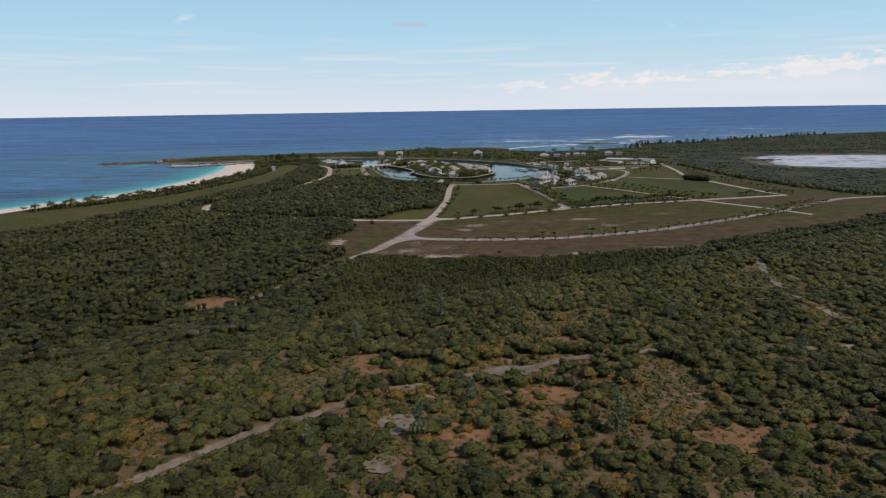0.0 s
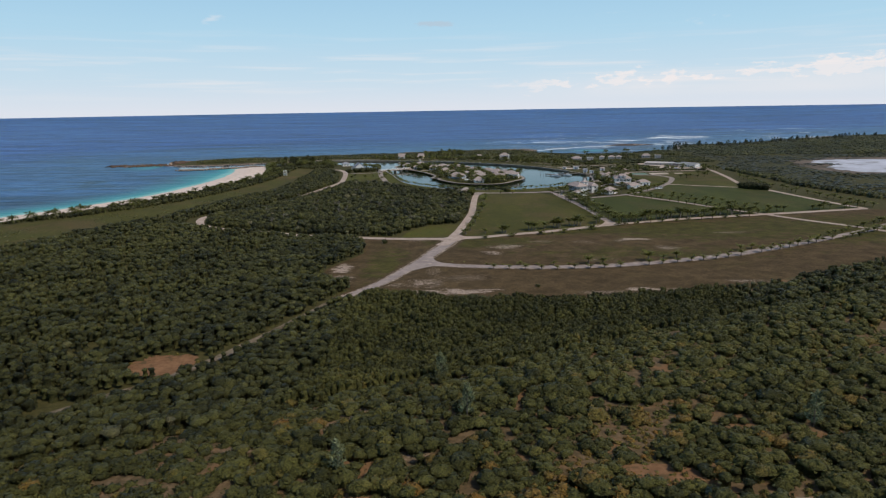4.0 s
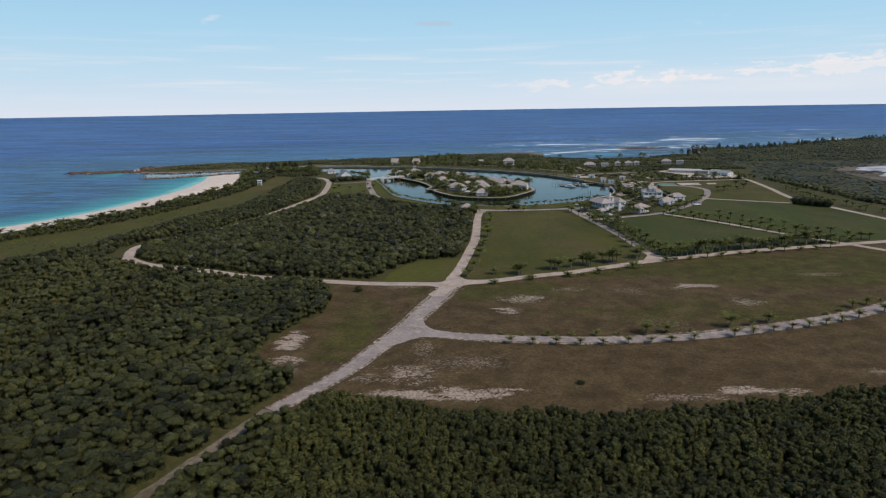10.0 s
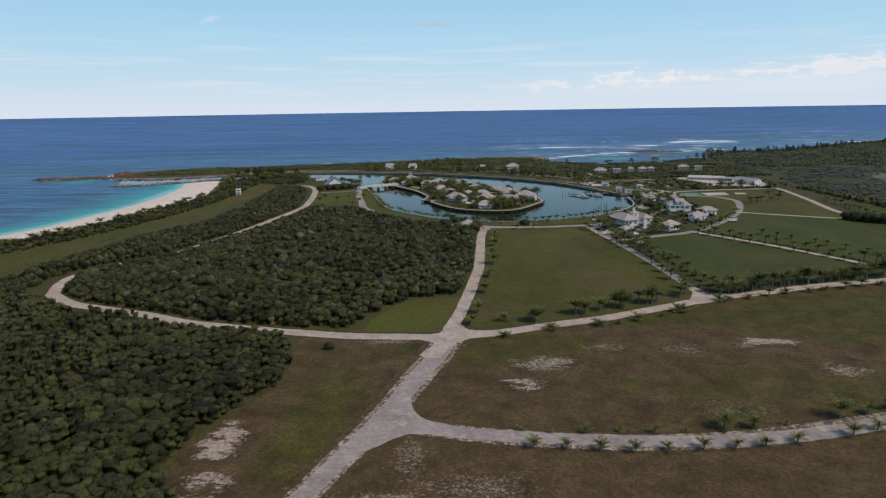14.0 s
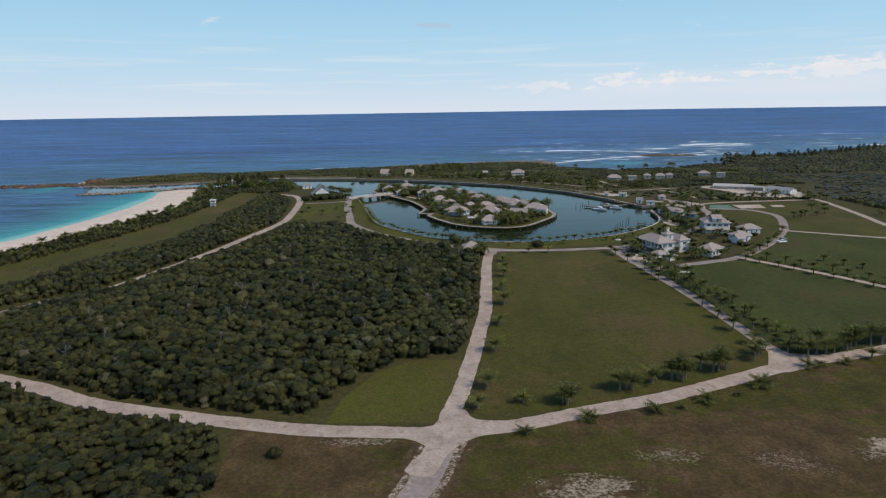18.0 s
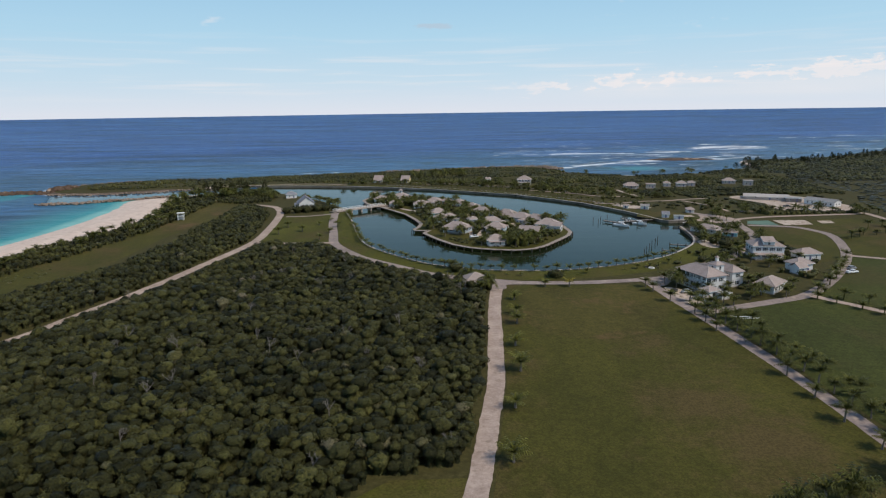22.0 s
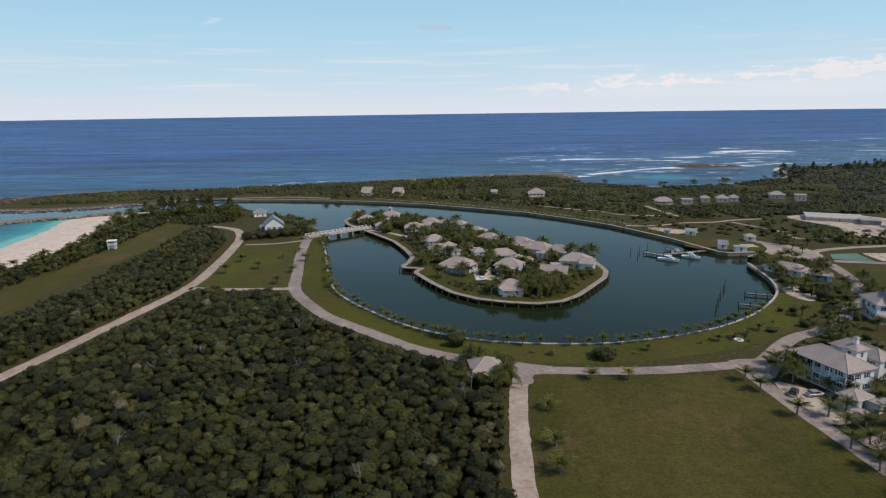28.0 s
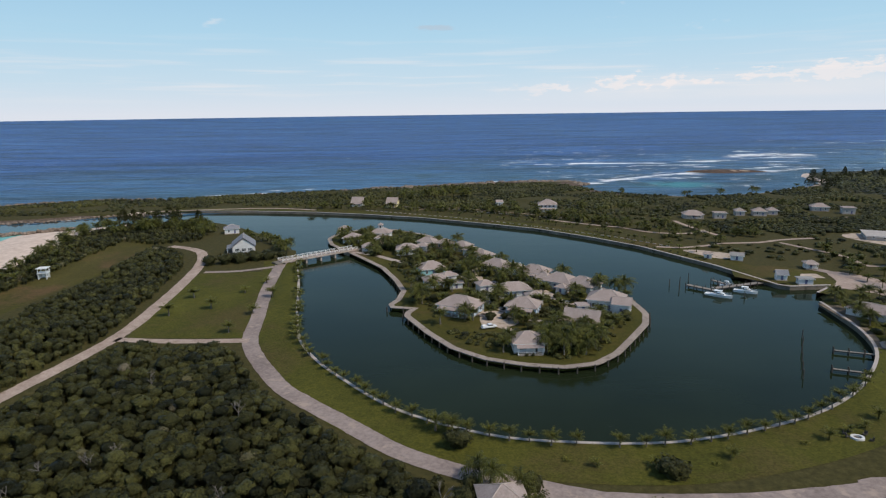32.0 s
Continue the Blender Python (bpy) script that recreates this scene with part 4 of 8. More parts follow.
def plant(name, material, spots, templates, label, category, rng):
    """One mesh of many crowns. spots: x, y, z, radius, height, tint."""
    vs, ts, tn, base = [], [], [], 0
    pick = rng.integers(0, len(templates), len(spots))
    for k, (tv, tt) in enumerate(templates):
        sel = spots[pick == k]
        if not len(sel):
            continue
        a = rng.uniform(0, 2 * math.pi, len(sel))
        c, s = np.cos(a), np.sin(a)
        X = tv[None, :, 0] * c[:, None] - tv[None, :, 1] * s[:, None]
        Y = tv[None, :, 0] * s[:, None] + tv[None, :, 1] * c[:, None]
        v = np.stack([sel[:, 0, None] + X * sel[:, 3, None], sel[:, 1, None] + Y * sel[:, 3, None], sel[:, 2, None] + tv[None, :, 2] * sel[:, 4, None]], -1)
        n = len(tv)
        t = tt[None] + (base + n * np.arange(len(sel)))[:, None, None]
        vs.append(v.reshape(-1, 3))
        ts.append(t.reshape(-1, 3))
        tn.append(np.repeat(sel[:, 5], n))
        base += n * len(sel)
    me = tri_mesh(name, np.vstack(vs), np.vstack(ts), material, np.concatenate(tn), smooth=True)
    return tagged(new(name, me), label, category, kind="stuff")


ROADS_KEEP = []      # lines and half widths that stay clear of trees


def keep(pts, half):
    ROADS_KEEP.append((curve(pts, 4), half))


keep([(-48, 303), (-43, 311), (-37.4, 320), (-31.8, 331), (-26.9, 344), (-21.1, 359), (-15.2, 378), (-11.4, 391), (-8, 401), (-5.6, 411), (-4, 419)], 6.0)
keep([(-4, 419), (-2.8, 431), (-0.6, 442), (1.4, 455), (3.8, 471), (6.3, 490), (9.2, 513.5), (10.7, 543.7), (12.9, 584), (16.2, 616)], 4.2)
keep([(-172, 473), (-158, 461), (-145, 455), (-119, 445), (-98, 435), (-74, 428.5), (-55, 424), (-37, 420.5), (-20, 419.5), (-4, 419)], 5.0)
keep([(-104, 205), (-91, 219), (-84, 226), (-78, 236), (-72, 247), (-64, 265), (-56, 285), (-49, 303)], 3.2)
keep([(-172, 472), (-181, 500), (-172, 525), (-156, 543), (-147, 572), (-136, 618), (-129, 660), (-122, 706), (-124, 740), (-129, 780), (-136, 818), (-146, 845), (-158, 857), (-172, 864)], 3.9)
keep([(-66, 86), (-58, 95), (-50, 104), (-44, 110), (-35, 118), (-28, 122), (-20, 128)], 1.5)
keep([(14, 144), (24, 146), (32, 150.5)], 2.2)
keep([(32, 150.5), (44, 153)], 1.2)
keep([(134, 258), (131, 248), (127, 238)], 1.9)
keep([(16, 617.5), (8, 621), (-4, 626), (-17, 634), (-32, 648), (-44, 659), (-54, 670), (-67, 691), (-74, 707)], 5.0)
keep([(-74, 705.5), (-101, 705), (-121, 707)], 4.0)

WOODS = {
    "south": [(-420, -60), (560, -60), (620, 300), (420, 440), (338, 440), (310, 418), (234, 370), (173, 343), (125, 318), (91, 306), (60, 302), (32, 297), (-2, 300), (-22, 307), (-43, 312), (-45, 319), (-56, 327), (-64, 338), (-64, 351), (-59, 364), (-51, 383), (-53, 400), (-57, 417), (-74, 424), (-98, 430), (-119, 440), (-145, 451), (-160, 458), (-172, 464), (-188, 478), (-205, 500), (-226, 474), (-246, 430), (-268, 396), (-330, 300)],
    "middle": [(-167, 470), (-145, 460), (-119, 449), (-98, 439), (-74, 432), (-38, 428), (-35, 440), (-28, 453), (-20, 463), (-4, 467), (2, 470), (6, 513), (9, 560), (11, 598), (-1, 600), (-6, 618), (-17, 626), (-34, 640), (-49, 654), (-60, 666), (-72, 688), (-80, 697), (-114, 698), (-118, 664), (-127, 618), (-140, 572), (-150, 543), (-168, 522), (-177, 500), (-170, 478)],
    "strip": [(-186, 474), (-190, 500), (-180, 526), (-160, 545), (-150, 575), (-139, 620), (-132, 662), (-126, 704), (-129, 731), (-134, 766), (-140, 801), (-149, 829), (-158, 843), (-178, 858), (-176, 815), (-172, 785), (-173, 745), (-168, 700), (-172, 644), (-190, 600), (-199, 556), (-210, 508)],
    "beach": [(-320, 482), (-294, 520), (-272, 560), (-255, 605), (-244, 650), (-237, 700), (-228, 745), (-226, 790), (-236, 838), (-246, 880), (-246, 908), (-235, 935), (-200, 948), (-172, 925), (-160, 880), (-185, 868), (-208, 880), (-204, 814), (-202, 745), (-208, 690), (-220, 626), (-246, 556), (-286, 504)],
}
rng = np.random.default_rng(7)


def scatter(poly, spacing, rng, clear=()):
    p = np.array(poly, float)
    lo, hi = p.min(0), p.max(0)
    xs = np.arange(lo[0], hi[0], spacing)
    ys = np.arange(lo[1], hi[1], spacing * 0.87)
    X, Y = np.meshgrid(xs, ys)
    X = X + (np.arange(len(ys)) % 2)[:, None] * spacing * 0.5
    X, Y = X.ravel(), Y.ravel()
    X = X + rng.uniform(-0.42, 0.42, X.shape) * spacing
    Y = Y + rng.uniform(-0.42, 0.42, Y.shape) * spacing
    ok = inside(p, X, Y)
    X, Y = X[ok], Y[ok]
    for line, half in ROADS_KEEP:
        d, _ = distance(line, X, Y)
        X, Y = X[d > half], Y[d > half]
    return X, Y


def margin(key, X, Y):
    """0 at the edge of a wood or of a road through it, 1 well inside."""
    d, _ = distance(np.array(WOODS[key], float), X, Y, True)
    for line, half in ROADS_KEEP:
        d = np.minimum(d, distance(line, X, Y)[0] - half)
    return smooth01((d + 1.0) / 10.0)


def value(X, Y, s, seed):
    return np.array([noise.noise((x * s, y * s, seed)) for x, y in zip(X, Y)])


hi = [crown_template(rng, 6 + k % 3, 62, leaf=0.23) for k in range(14)]
bush = [crown_template(rng, 8 + k % 3, 60, flat=0.85, leaf=0.25, size=(0.24, 0.36), reach=(0.50, 0.80), loose=0.62) for k in range(14)]
mid = [crown_template(rng, 5, 30, leaf=0.30, nu=6, rings=(36, 68, 100)) for _ in range(8)]
low = [crown_template(rng, 4, 8, leaf=0.5, nu=6, rings=(42, 92)) for _ in range(6)]

# the near ridge: scrub with clearings
spray = [crown_template(rng, 5, 36, flat=0.78, leaf=0.42, nu=6, rings=(45, 95), loose=0.55) for _ in range(12)]
X, Y = scatter(WOODS["south"], 2.0, rng)
bare = value(X, Y, 0.045, 2.0) + 0.5 * value(X, Y, 0.13, 4.0)
ridge = 1 - smooth01((Y - 0.5 * X - 150) / 60)
luck = rng.uniform(size=len(X))
gap = (bare > np.where((np.abs(X) < 60) & (Y < 190), 0.40, 0.66)) & (ridge > 0.3)
cl = np.hypot((X + 89) / 11.0, (Y - 237) / 9.0) < 1
cl |= (np.hypot((X + 4) / 10.0, (Y - 124) / 14.0) < 1) & (luck < 0.75)
cl |= (np.hypot((X - 16) / 26.0, (Y - 112) / 18.0) < 1) & (luck < 0.56)
cl |= (np.hypot((X - 32) / 30.0, (Y - 140) / 14.0) < 1) & (luck < 0.60)
cl |= (np.hypot((X - 62) / 30.0, (Y - 112) / 22.0) < 1) & (luck < 0.46)
cl |= (np.hypot((X + 17) / 8.0, (Y - 149) / 9.0) < 1) & (luck < 0.85)
for sx, sy, sr in ((-9, 119, 4.5), (-11, 104, 3.6), (17.5, 144, 5.0), (-16, 149, 6.0), (24, 131, 6.0), (34, 163, 5.0), (4, 112, 5.5), (58, 110, 6.0)):
    cl |= (np.hypot(X - sx, Y - sy) < sr) & (luck < 0.85)
cl |= ((Y < 45) & (luck < 0.6))
near_any = ~(gap | cl)
GX, GY = X[~near_any], Y[~near_any]
X, Y, bare = X[near_any], Y[near_any], bare[near_any]
ridge = 1 - smooth01((Y - 0.5 * X - 190) / 60)
fov = (np.abs(X) < 60 + 0.74 * np.maximum(Y - 60, 0)) & (Y > 60)
near = fov & (np.abs(X) < 105) & (Y < 420)
flat_land = (ridge < 0.5) & (X > -42)
pick = rng.uniform(size=len(X))
stay = np.where(near, np.where(flat_land, 1.0, 0.62), np.where(fov, np.where(ridge > 0.5, 0.56, 0.38), 0.10)) > pick
X, Y, bare, ridge, fov, near, flat_land = (q[stay] for q in (X, Y, bare, ridge, fov, near, flat_land))
small = near & flat_land
u = rng.uniform(size=len(X))
r = np.where(small, 0.85 + 0.75 * u ** 1.6, 1.15 + (1.05 + 0.35 * ridge) * u ** 1.5)
r *= np.where(rng.uniform(size=len(X)) < 0.10, 1.35, 1.0)
deep = margin("south", X, Y)
r *= 0.85 + 0.15 * deep
h = r * rng.uniform(0.70, 1.05, len(X)) * (1 - 0.10 * ridge) + 0.2
z = land(X, Y) + np.where(ridge < 0.5, 1.9 + 0.7 * deep, 0.7) + value(X, Y, 0.03, 9.0) * 1.4 + value(X, Y, 0.11, 19.0) * (1.4 - 0.6 * ridge) + value(X, Y, 0.27, 23.0) * 0.8 + rng.uniform(-0.3, 0.3, len(X))
tint = np.clip(0.34 + 0.20 * value(X, Y, 0.02, 6.0) + 0.22 * value(X, Y, 0.10, 26.0) + rng.normal(scale=np.where(small, 0.09, 0.13), size=len(X)) + 0.14 * ridge, 0, 0.74)
open_zone = np.hypot((X - 22) / 42.0, (Y - 135) / 34.0) < 1
tint = np.where(((bare > 0.22) | open_zone) & (ridge > 0.4) & (Y < 190) & (rng.uniform(size=len(X)) < 0.24), rng.uniform(0.80, 0.98, len(X)), tint)
spots = np.stack([X, Y, z, r, h, tint], -1)
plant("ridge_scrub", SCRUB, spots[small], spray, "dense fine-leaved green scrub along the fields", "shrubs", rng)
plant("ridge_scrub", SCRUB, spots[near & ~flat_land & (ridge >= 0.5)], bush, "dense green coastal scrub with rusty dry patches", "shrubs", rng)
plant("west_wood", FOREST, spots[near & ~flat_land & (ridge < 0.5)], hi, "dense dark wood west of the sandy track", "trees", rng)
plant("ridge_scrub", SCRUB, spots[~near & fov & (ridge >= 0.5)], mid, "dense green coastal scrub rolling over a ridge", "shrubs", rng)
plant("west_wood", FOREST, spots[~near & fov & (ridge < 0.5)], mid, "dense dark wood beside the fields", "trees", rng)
rest = ~fov & (Y > -40) & (np.abs(X) < 330)
spots[rest, 3] *= 2.5
spots[rest, 4] *= 1.3
plant("ridge_scrub", SCRUB, spots[rest], low, "dense green coastal scrub beside the flight", "shrubs", rng)


# low brush in the clearings
GX, GY = np.concatenate([GX + rng.uniform(-1.6, 1.6, len(GX)) for _ in range(2)]), np.concatenate([GY + rng.uniform(-1.6, 1.6, len(GY)) for _ in range(2)])
ok = (GY > 60) & (np.abs(GX) < 140) & (GY < 260)
for line, half in ROADS_KEEP:
    dd, _ = distance(line, GX, GY)
    ok &= dd > half * 0.8
GX, GY = GX[ok], GY[ok]
ok = np.hypot((GX + 89) / 10.0, (GY - 237) / 8.0) > 1
GX, GY = GX[ok], GY[ok]
br = rng.uniform(0.35, 1.15, len(GX))
rusty = np.where((np.hypot((GX - 20) / 24.0, (GY - 134) / 14.0) < 1) | (np.hypot((GX - 32) / 12.0, (GY - 167) / 8.0) < 1), 0.66, 0.26)
bt = np.where(rng.uniform(size=len(GX)) < rusty, rng.uniform(0.78, 1.0, len(GX)), rng.uniform(0.45, 0.80, len(GX)))
plant("low_brush", SCRUB, np.stack([GX, GY, land(GX, GY) + 0.05, br, br * rng.uniform(0.5, 1.1, len(GX)), bt], -1), low, "low rusty and olive brush in the clearings", "shrubs", rng)


def wood(name, key, spacing, rlo, rhi, lift, templates, material, label, grey=0.04, seed=1.0):
    X, Y = scatter(WOODS[key], spacing, rng)
    r = rlo + (rhi - rlo) * rng.uniform(size=len(X)) ** 1.3
    deep = margin(key, X, Y)
    r *= 0.85 + 0.15 * deep
    big = value(X, Y, 0.05, seed)
    h = r * rng.uniform(0.80, 1.25, len(X)) + 0.2
    z = land(X, Y) + 1.5 + (lift - 1.5) * deep + (big * 1.5 + value(X, Y, 0.13, seed + 7) * 1.4) * (0.3 + 0.7 * deep) + rng.uniform(-0.45, 0.45, len(X))
    tint = np.clip(0.29 + 0.20 * value(X, Y, 0.03, seed + 3) + 0.16 * value(X, Y, 0.12, seed + 5) + rng.normal(scale=0.14, size=len(X)), 0, 0.72)
    tint = np.where(rng.uniform(size=len(X)) < grey, rng.uniform(0.86, 1.0, len(X)), tint)
    return plant(name, material, np.stack([X, Y, z, r, h, tint], -1), templates, label, "trees", rng)


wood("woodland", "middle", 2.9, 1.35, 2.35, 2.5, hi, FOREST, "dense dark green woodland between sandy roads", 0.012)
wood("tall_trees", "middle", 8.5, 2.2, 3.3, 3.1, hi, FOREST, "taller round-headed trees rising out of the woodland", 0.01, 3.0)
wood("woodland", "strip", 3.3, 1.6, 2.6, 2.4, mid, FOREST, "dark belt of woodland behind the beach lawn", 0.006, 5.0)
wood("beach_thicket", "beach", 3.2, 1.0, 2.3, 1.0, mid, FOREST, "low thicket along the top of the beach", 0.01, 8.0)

WOODS["north"] = [(-395, 1002), (-388, 1046), (-330, 1072), (-254, 1078), (-177, 1112), (-95, 1135), (-9, 1162), (30, 1172), (90, 1172), (112, 1146), (136, 1094), (190, 1062), (249, 1068), (300, 1096), (340, 1130), (340, 880), (310, 895), (210, 892), (202, 850), (190, 900), (172, 948), (130, 960), (90, 970), (40, 996), (-20, 1012), (-95, 1030), (-165, 1026), (-250, 1012), (-300, 998), (-370, 976)]
WOODS["east"] = [(345, 1135), (400, 1245), (540, 1288), (660, 1383), (842, 1490), (1134, 1585), (1134, 900), (800, 520), (450, 485), (345, 505), (322, 560), (305, 640), (302, 800), (322, 870), (345, 880)]
# clear ground round the far houses
for hx, hy, hr in ((-85, 1022, 11), (-56, 1017, 11), (66, 986, 13), (163, 950, 14), (181, 950, 9), (210, 955, 16), (266, 970, 14), (274, 958, 10), (31, 1014, 5)):
    ROADS_KEEP.append((np.array([(hx - 3.0, hy - 6.0), (hx + 3.0, hy - 1.0)]), hr))


def far_wood(name, key, spacing, rlo, rhi, lift, label, seed, clear=None, templates=None, tone=0.0, material=None, flat=1.0):
    X, Y = scatter(WOODS[key], spacing, rng)
    if clear is not None:
        ok = clear(X, Y)
        X, Y = X[ok], Y[ok]
    r = rng.uniform(rlo, rhi, len(X))
    v = value(X, Y, 0.02, seed)
    h = r * rng.uniform(0.55, 0.95, len(X)) * flat
    z = land(X, Y) + lift + v * 1.0
    tint = np.clip(0.36 + tone + 0.30 * v + rng.normal(scale=0.12, size=len(X)), 0, 0.84)
    return plant(name, material or FOREST, np.stack([X, Y, z, r, h, tint], -1), templates or low, label, "shrubs", rng)


far_wood("shore_scrub", "north", 4.4, 1.7, 3.0, 0.5, "low green scrub on the far shore", 3.0, lambda x, y: value(x, y, 0.028, 12.0) < 0.26, tone=-0.02)
far_wood("mangrove_flat", "east", 7.4, 3.6, 5.6, 0.2, "flat grey-green mangrove stretching to the coast", 4.0,
         lambda x, y: (np.hypot((x - 545) / 146.0, (y - 808) / 108.0) > 1 + 0.25 * value(x, y, 0.03, 5.0)) | ((x < 452) & (y > 822) & (y < 850)), [crown_template(rng, 4, 0, nu=5, rings=(45, 95), skirt=False) for _ in range(6)], tone=0.04, material=MANGROVE, flat=0.20)
WOODS["belt"] = [(345, 1080), (400, 1215), (540, 1262), (660, 1356), (842, 1462), (1134, 1556), (1134, 1200), (842, 1060), (640, 985), (520, 985), (440, 990), (370, 985)]
far_wood("coast_wood", "belt", 6.2, 2.8, 4.4, 0.8, "dark belt of trees along the coast", 6.0, templates=[crown_template(rng, 4, 2, leaf=0.5, nu=5, rings=(45, 95), skirt=False) for _ in range(6)], flat=0.75, tone=-0.10)
WOODS["west_brush"] = [(-186, 602), (-200, 640), (-212, 660), (-250, 560), (-290, 508), (-340, 452), (-372, 388), (-330, 312), (-268, 390), (-222, 470), (-206, 506), (-194, 558)]
far_wood("west_brush", "west_brush", 4.2, 0.5, 1.6, 0.0, "low olive brush scattered on the grass behind the beach", 11.0, lambda x, y: value(x, y, 0.04, 17.0) + 0.5 * value(x, y, 0.15, 18.0) > 0.10, tone=0.22, flat=0.8)
WOODS["yard_hedge"] = [(214, 850), (226, 852), (232, 826), (228, 800), (252, 796), (282, 799), (282, 790), (226, 787), (214, 788), (215, 822)]
far_wood("hedge", "yard_hedge", 2.8, 1.6, 2.6, 0.9, "dark hedge in front of the work yard", 7.0)
WOODS["mangrove_edge"] = [(322, 556), (305, 640), (302, 790), (316, 790), (318, 640), (336, 556), (450, 494), (448, 482), (345, 503)]
far_wood("mangrove_edge", "mangrove_edge", 4.6, 2.6, 4.0, 1.5, "dark wall of mangrove along the fields", 8.0)

for hx, hy, hr in ((101.5, 606.8, 13), (127.5, 601, 9), (153.5, 661, 10), (157, 634, 7), (171, 655, 7), (153, 628, 5), (99, 591, 6), (150, 728, 11), (160, 716, 8), (137, 694, 12), (142, 780, 9), (166, 801, 7), (139, 819, 7), (126, 823, 6)):
    ROADS_KEEP.append((np.array([(hx - 0.5, hy), (hx + 0.5, hy)]), hr))
keep([(90, 621), (108, 640), (122, 648), (137, 660), (158, 688), (168, 703), (175, 724), (179, 748), (178, 773), (172, 790), (166, 800)], 5.0)
keep([(211, 779), (249, 784), (284, 786)], 3.5)
keep([(181, 860), (189, 842), (196, 825), (195, 806), (212, 804)], 3.0)
keep([(108, 852), (122, 849), (138, 854), (169, 861), (206, 872)], 3.0)
keep([(206, 940), (229, 936), (252, 938), (270, 943), (284, 916)], 2.6)
keep([(90, 572), (102, 577), (120, 584), (140, 594), (166, 621), (191, 655), (205, 681)], 5.0)
keep([(60, 946), (88, 923), (104, 912), (117, 896), (147, 892), (149, 912), (146, 936)], 3.0)
keep([(-250, 1000), (-165, 1013), (-72, 992), (13, 950), (79, 896), (124, 830), (150, 800)], 4.0)

WOODS["bank_trees"] = [(-150, 1022), (-60, 1004), (40, 955), (100, 900), (135, 845), (160, 815), (186, 800), (205, 790), (300, 778), (306, 880), (215, 905), (190, 965), (90, 990), (-20, 1020), (-100, 1034)]
far_wood("bank_trees", "bank_trees", 8.0, 1.3, 3.2, 0.7, "dark round trees and shrubs scattered on the far bank", 14.0, lambda x, y: (value(x, y, 0.05, 31.0) > -0.12) & ((y > 800) | (x < 205)) & ~((x > 222) & (x < 296) & (y > 786) & (y < 890)), mid)
WOODS["villa_grove"] = [(160, 890), (200, 878), (226, 888), (330, 892), (330, 965), (284, 952), (232, 934), (200, 934), (186, 928), (160, 926)]
far_wood("villa_grove", "villa_grove", 3.6, 1.5, 2.9, 1.0, "dense dark trees below the shore villas", 16.0, lambda x, y: value(x, y, 0.04, 35.0) > -0.28, mid, tone=-0.06)
WOODS["house_trees"] = [(86, 612), (110, 590), (150, 600), (185, 660), (200, 720), (165, 760), (146, 745), (135, 700), (120, 672), (100, 640)]
far_wood("house_trees", "house_trees", 4.6, 1.2, 2.7, 0.7, "dark garden trees and shrubs round the eastern houses", 15.0, lambda x, y: (value(x, y, 0.06, 33.0) > -0.02) & (x < 178), hi)


# ---------------------------------------------------------------- building blocks
def part(name, bm, material, parent, label=""):
    """Links a bmesh as one mesh object under a thing or a part."""
    me = bpy.data.meshes.new(name)
    bm.to_mesh(me)
    bm.free()
    me.materials.append(material)
    ob = new(name, me)
    ob.parent = parent
    return tagged(ob, label) if label else ob


def share(name, me, parent, m):
    ob = new(name, me)
    ob.parent = parent
    ob.matrix_basis = m
    return ob


def thing(name, x, y, z, yaw, label, category, group=""):
    ob = new(name)
    ob.empty_display_size = 0.5
    ob.matrix_basis = pose(x, y, z, 0, 0, yaw)
    return tagged(ob, label, category, group)


def box(bm, x, y, z, sx, sy, sz, m=None, bevel=0.0):
    """A block: centre in plan, z of its underside, sizes."""
    r = bmesh.ops.create_cube(bm, size=1.0)
    vs = r["verts"]
    bmesh.ops.scale(bm, vec=(sx, sy, sz), verts=vs)
    bmesh.ops.translate(bm, vec=(x, y, z + sz / 2), verts=vs)
    if m is not None:
        bmesh.ops.transform(bm, matrix=m, verts=vs)
    if bevel:
        es = list({e for v in vs for e in v.link_edges})
        bmesh.ops.bevel(bm, geom=es, offset=bevel, segments=1, affect='EDGES')
    return vs


def blocks(*rows, bevel=0.0):
    bm = bmesh.new()
    for r in rows:
        box(bm, *r, bevel=bevel)
    return bm


def pipe(bm, a, b, r0, r1=None, sides=8):
    a, b = Vector(a), Vector(b)
    d = b - a
    r = bmesh.ops.create_cone(bm, cap_ends=True, segments=sides, radius1=r0, radius2=r0 if r1 is None else r1, depth=d.length)
    bmesh.ops.transform(bm, matrix=Matrix.Translation((a + b) / 2) @ d.to_track_quat('Z', 'Y').to_matrix().to_4x4(), verts=r["verts"])
    return r["verts"]


